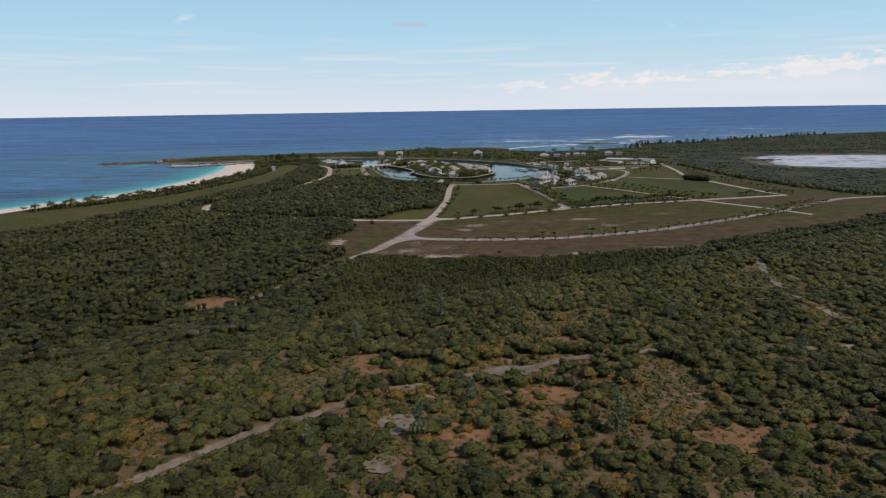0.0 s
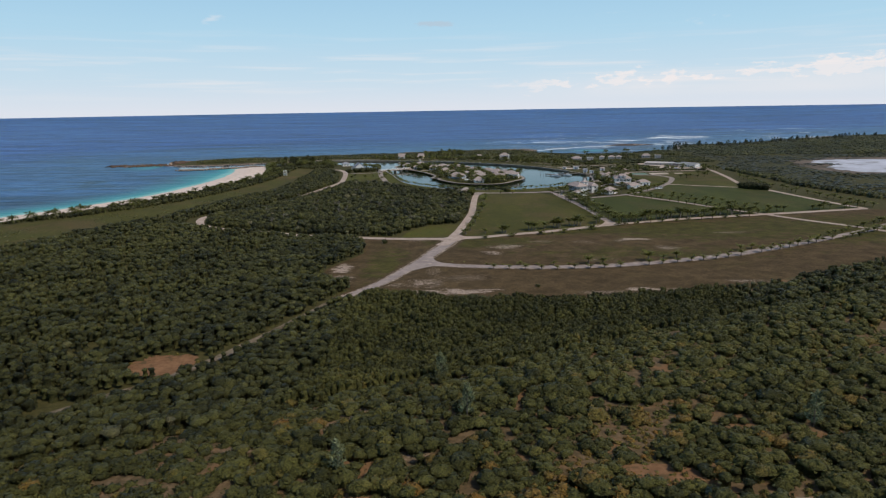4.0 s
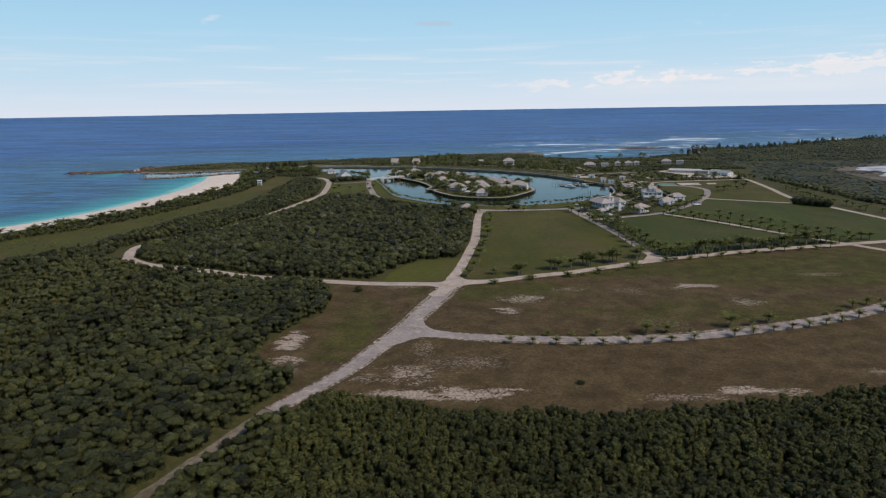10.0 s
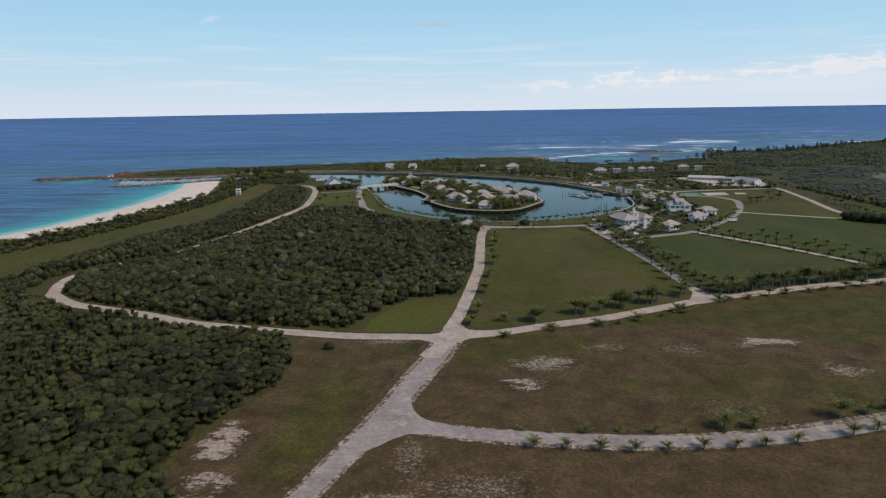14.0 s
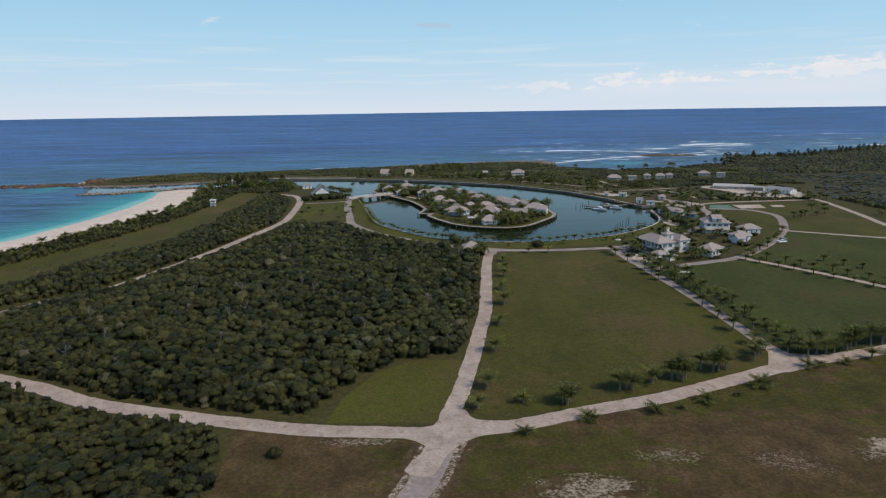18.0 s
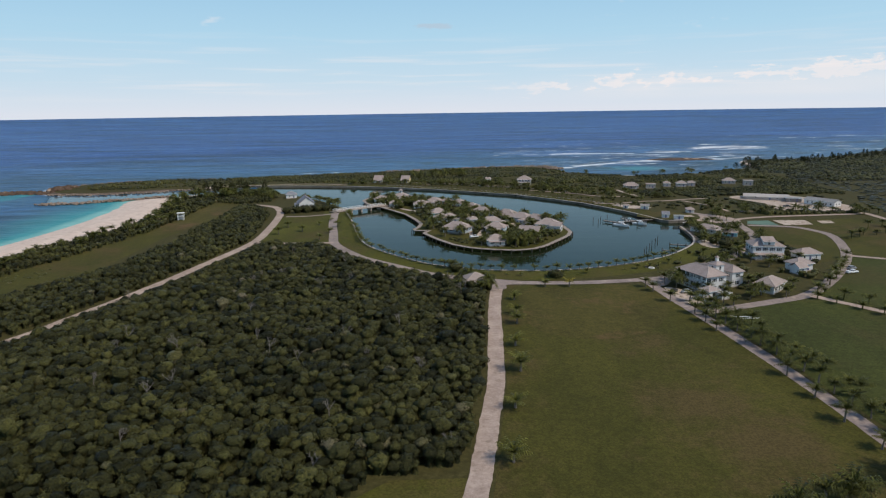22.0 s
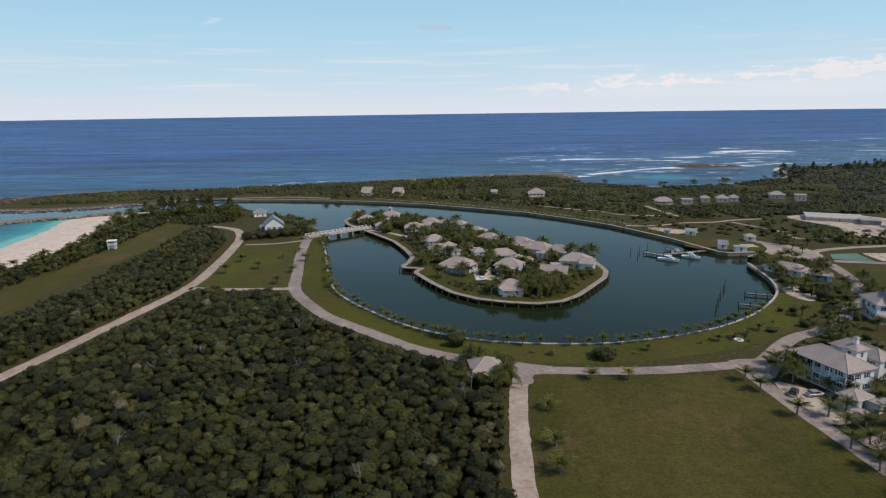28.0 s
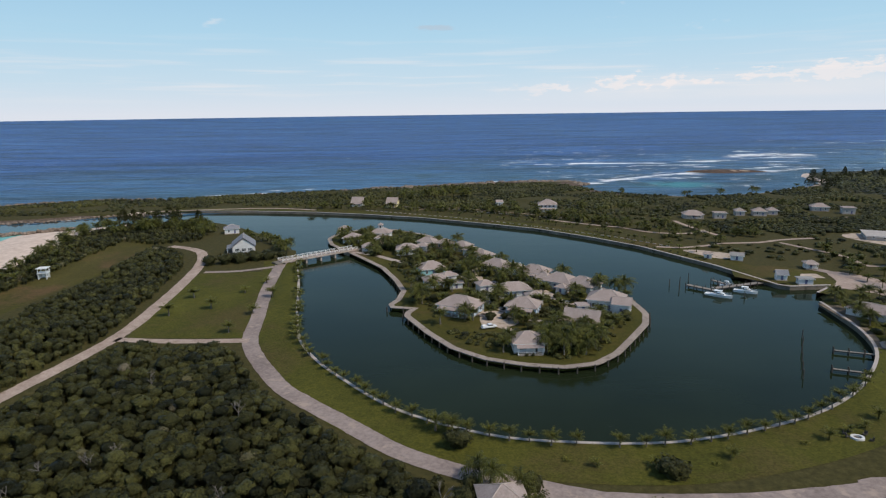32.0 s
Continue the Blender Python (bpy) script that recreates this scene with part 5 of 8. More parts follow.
def roof_bm(w, d, h, kind, over=0.6, thick=0.18):
    """A roof over a w x d plan, eaves at z = 0, with an overhang and real thickness."""
    bm = bmesh.new()
    a, b = w / 2 + over, d / 2 + over
    if kind == "hip":
        r = max(a - b, 0.0) if a >= b else 0.0
        s = max(b - a, 0.0) if b > a else 0.0
        ridge = [(-r, -s, h), (r, s, h)] if (r + s) > 0.05 else [(0, 0, h)]
    elif kind == "gable":
        ridge = [(-a, 0, h), (a, 0, h)]
    else:
        ridge = []
    base = [bm.verts.new(c) for c in ((-a, -b, 0), (a, -b, 0), (a, b, 0), (-a, b, 0))]
    top = [bm.verts.new(c) for c in ridge]
    if kind == "flat":
        bm.faces.new(base)
        r = bmesh.ops.extrude_face_region(bm, geom=bm.faces[:])
        bmesh.ops.translate(bm, vec=(0, 0, h), verts=[v for v in r["geom"] if isinstance(v, bmesh.types.BMVert)])
        bmesh.ops.recalc_face_normals(bm, faces=bm.faces)
        return bm
    if len(top) == 1:
        for i in range(4):
            bm.faces.new((base[i], base[(i + 1) % 4], top[0]))
    elif abs(ridge[0][1]) > 0.01:       # ridge along y
        bm.faces.new((base[0], base[1], top[0]))
        bm.faces.new((base[1], base[2], top[1], top[0]))
        bm.faces.new((base[2], base[3], top[1]))
        bm.faces.new((base[3], base[0], top[0], top[1]))
    else:
        bm.faces.new((base[0], base[1], top[1], top[0]))
        bm.faces.new((base[2], base[3], top[0], top[1]))
        if kind == "hip":
            bm.faces.new((base[1], base[2], top[1]))
            bm.faces.new((base[3], base[0], top[0]))
    r = bmesh.ops.extrude_face_region(bm, geom=bm.faces[:])
    bmesh.ops.translate(bm, vec=(0, 0, thick), verts=[v for v in r["geom"] if isinstance(v, bmesh.types.BMVert)])
    bmesh.ops.recalc_face_normals(bm, faces=bm.faces)
    return bm


def ridge_bm(w, d, h, kind, over=0.6, z0=0.2):
    """Pale caps on ridges and hips."""
    bm = bmesh.new()
    a, b = w / 2 + over, d / 2 + over
    if kind == "hip":
        r, s = max(a - b, 0.0), max(b - a, 0.0)
        p, q = (-r, -s, h + z0), (r, s, h + z0)
        if r + s > 0.05:
            pipe(bm, p, q, 0.16, sides=5)
        if r >= s:
            ends = ((-a, -b, p), (-a, b, p), (a, -b, q), (a, b, q))
        else:
            ends = ((-a, -b, p), (a, -b, p), (-a, b, q), (a, b, q))
        for x, y, e in ends:
            pipe(bm, (x, y, z0), e, 0.13, sides=5)
    else:
        pipe(bm, (-a, 0, h + z0), (a, 0, h + z0), 0.16, sides=5)
    return bm


GLASS = noisy("dark_window_glass", (0.018, 0.022, 0.028), (0.05, 0.06, 0.07), 0.5, 0.1, 0.12, 0.5, 0, 0)
TRIM = noisy("white_trim", (0.70, 0.70, 0.69), (0.82, 0.82, 0.81), 1.0, 0.2, 0.6, 0.3, 0.05, 0.01)
SHUTTER_BLUE = noisy("blue_shutter", (0.10, 0.11, 0.20), (0.15, 0.16, 0.27), 2.0, 0.3, 0.6, 0.3, 0.2, 0.02)
SHUTTER_DARK = noisy("dark_shutter", (0.035, 0.045, 0.045), (0.07, 0.08, 0.08), 2.0, 0.3, 0.6, 0.3, 0.2, 0.02)
CREAM = noisy("cream_render", (0.66, 0.54, 0.27), (0.76, 0.63, 0.34), 0.7, 0.12, 0.75, 0.25, 0.1, 0.01)
AQUA = noisy("aqua_render", (0.26, 0.50, 0.53), (0.34, 0.58, 0.60), 0.7, 0.12, 0.75, 0.25, 0.1, 0.01)
BLUE = noisy("pale_blue_render", (0.46, 0.56, 0.66), (0.56, 0.65, 0.73), 0.7, 0.12, 0.75, 0.25, 0.1, 0.01)
PINK = noisy("pink_render", (0.66, 0.46, 0.42), (0.74, 0.54, 0.49), 0.7, 0.12, 0.75, 0.25, 0.1, 0.01)
CORAL = noisy("coral_render", (0.62, 0.34, 0.20), (0.70, 0.41, 0.26), 0.7, 0.12, 0.75, 0.25, 0.1, 0.01)
DULL = noisy("weathered_render", (0.38, 0.34, 0.31), (0.50, 0.45, 0.42), 0.7, 0.12, 0.8, 0.2, 0.1, 0.01)
TIN = noisy("pale_tin_roof", (0.22, 0.21, 0.20), (0.34, 0.325, 0.31), 1.2, 0.15, 0.5, 0.4, 0.2, 0.03)
GREY_ROOF = noisy("grey_slate_roof", (0.17, 0.175, 0.20), (0.27, 0.275, 0.30), 2.0, 0.2, 0.8, 0.25, 0.3, 0.03)


def _me(name, bm, material):
    me = bpy.data.meshes.new(name)
    bm.to_mesh(me)
    bm.free()
    me.materials.append(material)
    return me


# a sash window and a door, shared by all the houses; they stand on a wall that faces -y
WIN_FRAME = _me("window_frame", blocks((0, -0.05, -0.08, 1.14, 0.10, 0.10), (0, -0.05, 1.42, 1.14, 0.10, 0.10), (-0.52, -0.05, 0.0, 0.10, 0.10, 1.44), (0.52, -0.05, 0.0, 0.10, 0.10, 1.44), (0, -0.04, 0.70, 0.96, 0.06, 0.06)), TRIM)
WIN_PANE = _me("pane", blocks((0, -0.01, 0.0, 0.98, 0.03, 1.44)), GLASS)
WIN_SHUT = {k: _me("shutter", blocks((0, -0.05, -0.02, 0.46, 0.06, 1.50), (0, -0.09, 0.10, 0.34, 0.03, 0.56), (0, -0.09, 0.82, 0.34, 0.03, 0.56)), m) for k, m in (("blue", SHUTTER_BLUE), ("dark", SHUTTER_DARK))}
DOOR_ME = {k: _me("door", blocks((0, -0.04, 0, 0.98, 0.08, 2.05), (-0.24, -0.09, 0.2, 0.32, 0.03, 0.7), (0.24, -0.09, 0.2, 0.32, 0.03, 0.7), (-0.24, -0.09, 1.1, 0.32, 0.03, 0.75), (0.24, -0.09, 1.1, 0.32, 0.03, 0.75)), m) for k, m in (("blue", SHUTTER_BLUE), ("dark", SHUTTER_DARK))}


def window(parent, m, shutters=None):
    w = share("window", WIN_FRAME, parent, m)
    share("pane", WIN_PANE, w, Matrix.Identity(4))
    if shutters:
        for s in (-0.83, 0.83):
            share("shutter", WIN_SHUT[shutters], w, Matrix.Translation((s, 0, 0)))
    return w


def wall_windows(parent, w, d, z, sides, shutters, gap=3.0, door_side=None, inset=0.0):
    """Windows at even steps on the named sides of a w x d block, sills at z."""
    for side in sides:
        n_len = w if side in "sn" else d
        turn = {"s": 0, "e": 90, "n": 180, "w": 270}[side]
        dist = (d if side in "sn" else w) / 2
        n = max(1, int((n_len - 1.6) / gap))
        for i in range(n):
            x = (i - (n - 1) / 2) * (n_len - 1.6) / n
            m = pose(0, 0, 0, 0, 0, turn) @ pose(x, -dist, z)
            if side == door_side and i == n // 2:
                share("door", DOOR_ME[shutters or "blue"], parent, pose(0, 0, 0, 0, 0, turn) @ pose(x, -dist, z - 0.9))
            else:
                window(parent, m, shutters if gap > 2.6 else None)


ISLET_HOUSES = "cottages on the islet"


def block_house(name, x, y, yaw, w, d, label, wall=None, roof="hip", h=3.0, rise=None, sides="swe", shutters=None, porch=None, roof_mat=None, storeys=1, group="", cupola=False, gap=3.0, category="house", z0=None):
    """A house: plinth, walls, roof with ridge caps, windows, a door and perhaps a porch on the front."""
    wall, roof_mat = wall or WHITE, roof_mat or SHINGLE
    if group == ISLET_HOUSES:
        w, d, h = w * 0.90, d * 0.92, h * 0.95
        porch = porch and (porch[0], porch[1] * 0.9)
    if name in ("shore_house", "shore_villa", "work_shed", "dock_house", "quay_hut", "pool_house"):
        q = {"shore_house": 1.05, "shore_villa": 0.88}.get(name, 0.72)
        w, d, h = w * q, d * q, h * 0.85
        rise = rise and rise * 0.85
        porch = porch and (porch[0], porch[1] * 0.82)
        wall = DULL if name == "shore_villa" else wall
    ob = thing(name, x, y, G + 0.02 if z0 is None else z0, yaw, label, category, group)
    top = 0.35 + h * storeys
    rise = rise or 0.5 * min(w, d) * 0.62
    part("plinth", blocks((0, 0, -0.3, w + 0.12, d + 0.12, 0.65)), CONCRETE, ob)
    bm = blocks((0, 0, 0.3, w, d, top - 0.3))
    if roof == "gable":
        vs = [bm.verts.new(c) for c in ((-w / 2, -d / 2, top), (-w / 2, d / 2, top), (-w / 2, 0, top + rise * d / (d + 1.2)), (w / 2, -d / 2, top), (w / 2, d / 2, top), (w / 2, 0, top + rise * d / (d + 1.2)))]
        bm.faces.new((vs[0], vs[2], vs[1]))
        bm.faces.new((vs[3], vs[4], vs[5]))
    part("wall", bm, wall, ob)
    r = part("roof", roof_bm(w, d, rise, roof, 0.6), roof_mat, ob)
    r.matrix_basis = Matrix.Translation((0, 0, top))
    if roof != "flat":
        c = part("ridge_cap", ridge_bm(w, d, rise, roof), CONCRETE, r)
    part("fascia", blocks((0, -d / 2 - 0.58, top - 0.12, w + 1.2, 0.06, 0.22)), TRIM, ob)
    for k in range(storeys):
        wall_windows(ob, w, d, 0.35 + k * h + 0.95, sides, shutters, gap, "s" if k == 0 else None)
    if porch:
        pd, pw = porch
        part("porch_floor", blocks((0, -d / 2 - pd / 2, 0.0, pw, pd, 0.30)), TIMBER, ob)
        bm = bmesh.new()
        v = [bm.verts.new(p) for p in ((-pw / 2 - 0.3, -d / 2 - pd - 0.3, 2.55), (pw / 2 + 0.3, -d / 2 - pd - 0.3, 2.55), (pw / 2 + 0.3, -d / 2, 3.15), (-pw / 2 - 0.3, -d / 2, 3.15))]
        bm.faces.new(v)
        e = bmesh.ops.extrude_face_region(bm, geom=bm.faces[:])
        bmesh.ops.translate(bm, vec=(0, 0, 0.14), verts=[q for q in e["geom"] if isinstance(q, bmesh.types.BMVert)])
        part("porch_roof", bm, roof_mat, ob)
        n = max(2, int(pw / 2.6) + 1)
        for i in range(n):
            cx = -pw / 2 + 0.15 + (pw - 0.3) * i / (n - 1)
            part("column", blocks((cx, -d / 2 - pd + 0.15, 0.3, 0.18, 0.18, 2.3)), TRIM, ob)
        part("railing", blocks((0, -d / 2 - pd + 0.15, 1.05, pw, 0.07, 0.07), (0, -d / 2 - pd + 0.15, 0.55, pw, 0.05, 0.05)), TRIM, ob)
    if cupola:
        c = part("cupola", blocks((0, 0, top + rise - 0.6, 2.4, 2.4, 2.3)), wall, ob)
        cr = part("cupola_roof", roof_bm(2.4, 2.4, 1.3, "hip", 0.4), roof_mat, c)
        cr.matrix_basis = Matrix.Translation((0, 0, top + rise + 1.7))
        for t in range(4):
            share("pane", WIN_PANE, c, pose(0, 0, 0, 0, 0, 90 * t) @ pose(0, -1.2, top + rise + 0.1))
    return ob


# ---------------------------------------------------------------- sea walls and banks
def wall_along(name, line, closed, cap_w, cap_in, label, face_mat, cap_mat, top, slabs=True, step=3.0):
    """A sea wall: a stone face down into the water, and capping slabs laid along it."""
    ln = np.array(line, float)
    if closed:
        ln = np.vstack([ln, ln[:1]])
    ln = dense(ln, step)
    k = len(ln)
    out = offset_line(ln, cap_w)
    ob = thing(name, 0, 0, 0, 0, label, "sea wall")
    ob["kind"] = "structure"
    v = np.vstack([np.column_stack([out * 0.35 + ln * 0.65, np.full(k, top - 0.1)]), np.column_stack([out * 0.35 + ln * 0.65, np.full(k, -1.5)])])
    f = [(i, i + 1, k + i + 1, k + i) for i in range(k - 1)]
    me = mesh_from("wall_face", v, f, face_mat)
    w = new("wall_face", me)
    w.parent = ob
    inn = offset_line(ln, -cap_in)
    rr = random.Random(len(name))
    for i in range(k - 1):
        a = 0.008
        q = [out[i] * (1 - a) + out[i + 1] * a, out[i + 1] * (1 - a) + out[i] * a, inn[i + 1] * (1 - a) + inn[i] * a, inn[i] * (1 - a) + inn[i + 1] * a]
        dz = rr.uniform(-0.012, 0.012)
        vv = [(x, y, top + dz) for x, y in q] + [(x, y, top - 0.28) for x, y in q]
        me = mesh_from("capping_slab", vv, [(0, 1, 2, 3), (0, 4, 5, 1), (1, 5, 6, 2), (2, 6, 7, 3), (3, 7, 4, 0)], cap_mat)
        s = new("capping_slab", me)
        s.parent = ob
    return ob


def piles_along(name, line, closed, every, off, z0, z1, label, skip=None):
    ln = np.array(line, float)
    if closed:
        ln = np.vstack([ln, ln[:1]])
    ln = offset_line(dense(ln, every), off)
    bm = bmesh.new()
    pipe(bm, (0, 0, z0), (0, 0, z1), 0.27, 0.24, 8)
    pipe(bm, (0, 0, z1), (0, 0, z1 + 0.12), 0.27, 0.10, 8)
    me = _me("mooring_pile", bm, PILE)
    for x, y in ln:
        if skip and skip(x, y):
            continue
        p = new("mooring_pile", me)
        p.matrix_basis = pose(x, y, 0, 0, 0, (x * 37) % 360)
        tagged(p, label, "pile", "piles along the islet walk")


LAG_WALL = noisy("pale_capping", (0.38, 0.33, 0.30), (0.52, 0.46, 0.42), 0.9, 0.1, 0.9, 0.2, 0.3, 0.04)
wall_along("sea_wall_south", lag_s, False, 0.25, 0.75, "low sea wall with pale capping slabs round the lagoon", WALL_STONE, LAG_WALL, G + 0.16, step=5.0)
wall_along("sea_wall_north", lag_n[:-1], False, 0.25, 0.9, "low sea wall along the far bank of the lagoon", WALL_STONE, LAG_WALL, G + 0.14, step=6.0)

WALK = noisy("weathered_walk", (0.25, 0.205, 0.178), (0.40, 0.335, 0.292), 1.1, 0.15, 0.9, 0.2, 0.3, 0.03, (0.20, 0.165, 0.14))
patch("islet_ground", [tuple(p) for p in islet_line], LAWN, 0.02, "lawns and gardens of the islet in the lagoon", "lawn", thick=3.0)
wall_along("islet_walk", islet_line[::-1], True, 0.1, 2.3, "weathered grey-brown walk on the sea wall round the islet", WALL_STONE, WALK, G + 0.12, step=3.4)
wall_along("islet_ledge", islet_line[::-1], True, 0.5, 0.0, "timber fender beam below the islet walk", PILE, TIMBER, G - 0.55, step=6.0)
piles_along("mooring_pile", islet_line[::-1], True, 5.2, -2.7, -1.5, G + 0.25, "dark timber mooring pile beside the islet walk", skip=lambda x, y: y > 790)

ribbon("road_islet", [(-64, 846), (-50, 838), (-34, 822), (-16, 806), (0, 790), (9, 770), (9, 750), (17, 736), (31, 722), (44, 727), (46, 742), (38, 752), (28, 768), (12, 782)], 3.6, CONCRETE, 0.09, "pale lane winding between the islet cottages", "road", 0.4)
patch("islet_drive", [(6, 722), (14, 718), (20, 724), (14, 736), (7, 735)], BARE, 0.10, "sandy forecourt where the pickup is parked", "yard", n=3)
ribbon("islet_lane", [(6, 846), (2, 826), (5.2, 807.8), (7.6, 780.6), (5, 757.6), (6.9, 731.7), (13.8, 717.6), (23.1, 711.5), (32.4, 720), (39.4, 734), (39.2, 750), (33.4, 767)], 3.0, BARE, 0.07, "sandy lane winding between the islet cottages", "road", 0.6)
patch("islet_drive_north", [(-2, 742), (8, 745), (6, 758), (-3, 757)], BARE, 0.10, "sandy forecourt beside a cottage", "yard", n=3)

# junction flares where the roads meet
patch("road_crossing", [(-13, 403), (-9, 413), (-18, 418.2), (-18, 420.8), (-7.5, 422.5), (-5.5, 431), (0, 431), (3, 425.5), (14, 424.5), (14, 421), (3, 417), (-3.5, 410), (-7, 401)], ROAD, 0.145, "pale trampled crossroads of crushed coral", "road", n=3)
patch("road_wye", [(-25, 351), (-19.5, 371), (-14.5, 376), (-12.5, 367), (-9, 361.5), (-2, 358.2), (-2, 353.5), (-13, 354.5), (-22, 347)], ASPHALT, 0.15, "grey road fork with sandy edges", "road", n=3)
patch("road_tee", [(88, 452), (94, 468), (93.5, 474), (98, 474), (100, 467), (108, 465), (108, 460)], ROAD, 0.155, "pale junction of the lane and the cross road", "road", n=3)
patch("road_corner", [(10, 612), (12, 622), (20, 620), (28, 617), (28, 612.5), (20, 612), (19, 606), (13.5, 606)], ASPHALT, 0.16, "grey corner where two roads meet", "road", n=3)
patch("road_forecourt", [(86, 590), (86, 606), (92, 603), (98, 593), (95, 584), (88, 582)], BARE, 0.12, "sandy forecourt of the large house", "yard", n=3)
patch("road_plaza", [(80, 612), (80, 622), (92, 624), (98, 632), (101, 630), (92, 615), (86, 608)], ASPHALT, 0.165, "grey road junction by the large house", "road", n=3)
patch("quay", [(158, 768), (165, 777), (169, 792), (177, 792), (186, 777), (186, 762), (181, 748), (175, 745), (170, 757), (162, 764)], ROAD, 0.10, "pale open quay beside the lagoon", "yard", n=3)
patch("promenade", [(138.6, 744), (146, 741), (140, 714), (134, 695), (130.8, 696.5), (137.4, 716)], TRACK, 0.11, "brown paved promenade along the lagoon wall", "pavement", n=0)
patch("sand_bank", [(120, 843), (130, 842), (146, 829), (143, 824), (132, 822), (124, 832)], BARE, 0.10, "patch of bare pale sand on the far bank", "yard", n=3)
patch("playground_sand", [(135, 701), (133, 690), (137, 682), (144, 688), (153, 698), (151, 704), (142, 703)], BARE, 0.12, "pale sand pit by the lagoon", "yard", n=3)
patch("work_yard", [(226, 872), (236, 886), (280, 882), (294, 842), (290, 806), (270, 795), (238, 800), (234, 822), (238, 842)], BARE, 0.08, "dusty pale work yard behind a hedge", "yard", n=3)
patch("tennis_court", [(186, 753), (191, 764), (205, 765), (203, 744)], noisy("green_court", (0.10, 0.17, 0.13), (0.15, 0.23, 0.18), 0.3, 0.05, 0.9, 0.2, 0.1, 0.02), 0.12, "faded green hard court", "court")
patch("sand_court", [(207, 747), (208, 765), (229, 765), (226, 749)], BARE, 0.12, "pale sandy games court", "court")
patch("sand_court_far", [(233, 752), (235, 762), (244, 762), (242, 753)], BARE, 0.12, "small pale sandy court", "court")
patch("lawn_quay", [(124, 786), (136, 774), (158, 775), (168, 792), (150, 806), (130, 806)], LAWN, 0.10, "lawn beside the dock", "lawn")
patch("sand_pad", [(152, 783), (156, 790), (163, 790), (163, 782)], BARE, 0.14, "square of pale sand on the lawn", "yard")
# pond water: the bright sky reflection is painted as a pale base colour
POND = noisy("pond_sky_reflection", (0.36, 0.36, 0.40), (0.56, 0.56, 0.62), 0.05, 0.02, 0.6, 0.04, 0, 0, (0.20, 0.19, 0.18))
MUD = noisy("dried_mud", (0.10, 0.075, 0.055), (0.19, 0.145, 0.115), 0.06, 0.02, 0.9, 0.1, 0, 0, (0.06, 0.055, 0.035))


def ragged(pts, amount, seed, n=14):
    """A plan outline with small bays and spits."""
    line = curve(pts, n, True)
    c = line.mean(0)
    k = np.array([1 + amount * (noise.noise((x * 0.03, y * 0.03, seed)) + 0.6 * noise.noise((x * 0.11, y * 0.11, seed))) for x, y in line])
    return [tuple(p) for p in c + (line - c) * k[:, None]]


patch("pond_margin", ragged([(400, 770), (418, 880), (470, 925), (545, 930), (660, 905), (700, 820), (610, 725), (507, 694), (430, 722)], 0.10, 3.0), MUD, 0.10, "brown dried mud round the shallow pond", "mud")
patch("pond", ragged([(414, 776), (446, 838), (438, 868), (470, 892), (540, 896), (640, 872), (660, 806), (580, 735), (507, 712), (450, 738)], 0.11, 7.0), POND, 0.16, "shallow pond among mangroves, painted pale as if reflecting the sky", "water")


# pale edging stones along the far bank
def edging(name, line, step, long, off, label):
    ln = offset_line(dense(np.array(line, float), step), off)
    bm = bmesh.new()
    for p, q in zip(ln[::2], ln[1::2]):
        d = (q - p) / np.linalg.norm(q - p)
        w = np.array([-d[1], d[0]]) * 0.28
        e = p + d * long
        lo = [bm.verts.new((*(a + s), G - 0.1)) for a, s in ((p, -w), (e, -w), (e, w), (p, w))]
        hi_ = [bm.verts.new((*(a + 0.8 * s), G + 0.42)) for a, s in ((p, -w), (e, -w), (e, w), (p, w))]
        bm.faces.new(hi_)
        for k in range(4):
            bm.faces.new((lo[k], lo[(k + 1) % 4], hi_[(k + 1) % 4], hi_[k]))
    me = bpy.data.meshes.new(name)
    bm.to_mesh(me)
    bm.free()
    me.materials.append(LAG_WALL)
    tagged(new(name, me), label, "kerb stones", kind="stuff")


edging("edging_stones", [(-75, 996), (-7, 959), (32, 933), (65, 904), (95, 878), (116, 852)], 2.2, 2.4, 0.0, "low pale edging stones along the far bank path")
edging("edging_stones", [(-60, 1018), (-12, 1001), (22, 978), (73, 950), (106, 922)], 2.6, 2.2, 0.0, "low pale edging stones beside the upper path")


# ---------------------------------------------------------------- rocks
REEF = noisy("reef_rock", (0.055, 0.036, 0.026), (0.15, 0.10, 0.072), 0.4, 0.03, 0.95, 0.15, 0.5, 0.3, (0.45, 0.33, 0.25))


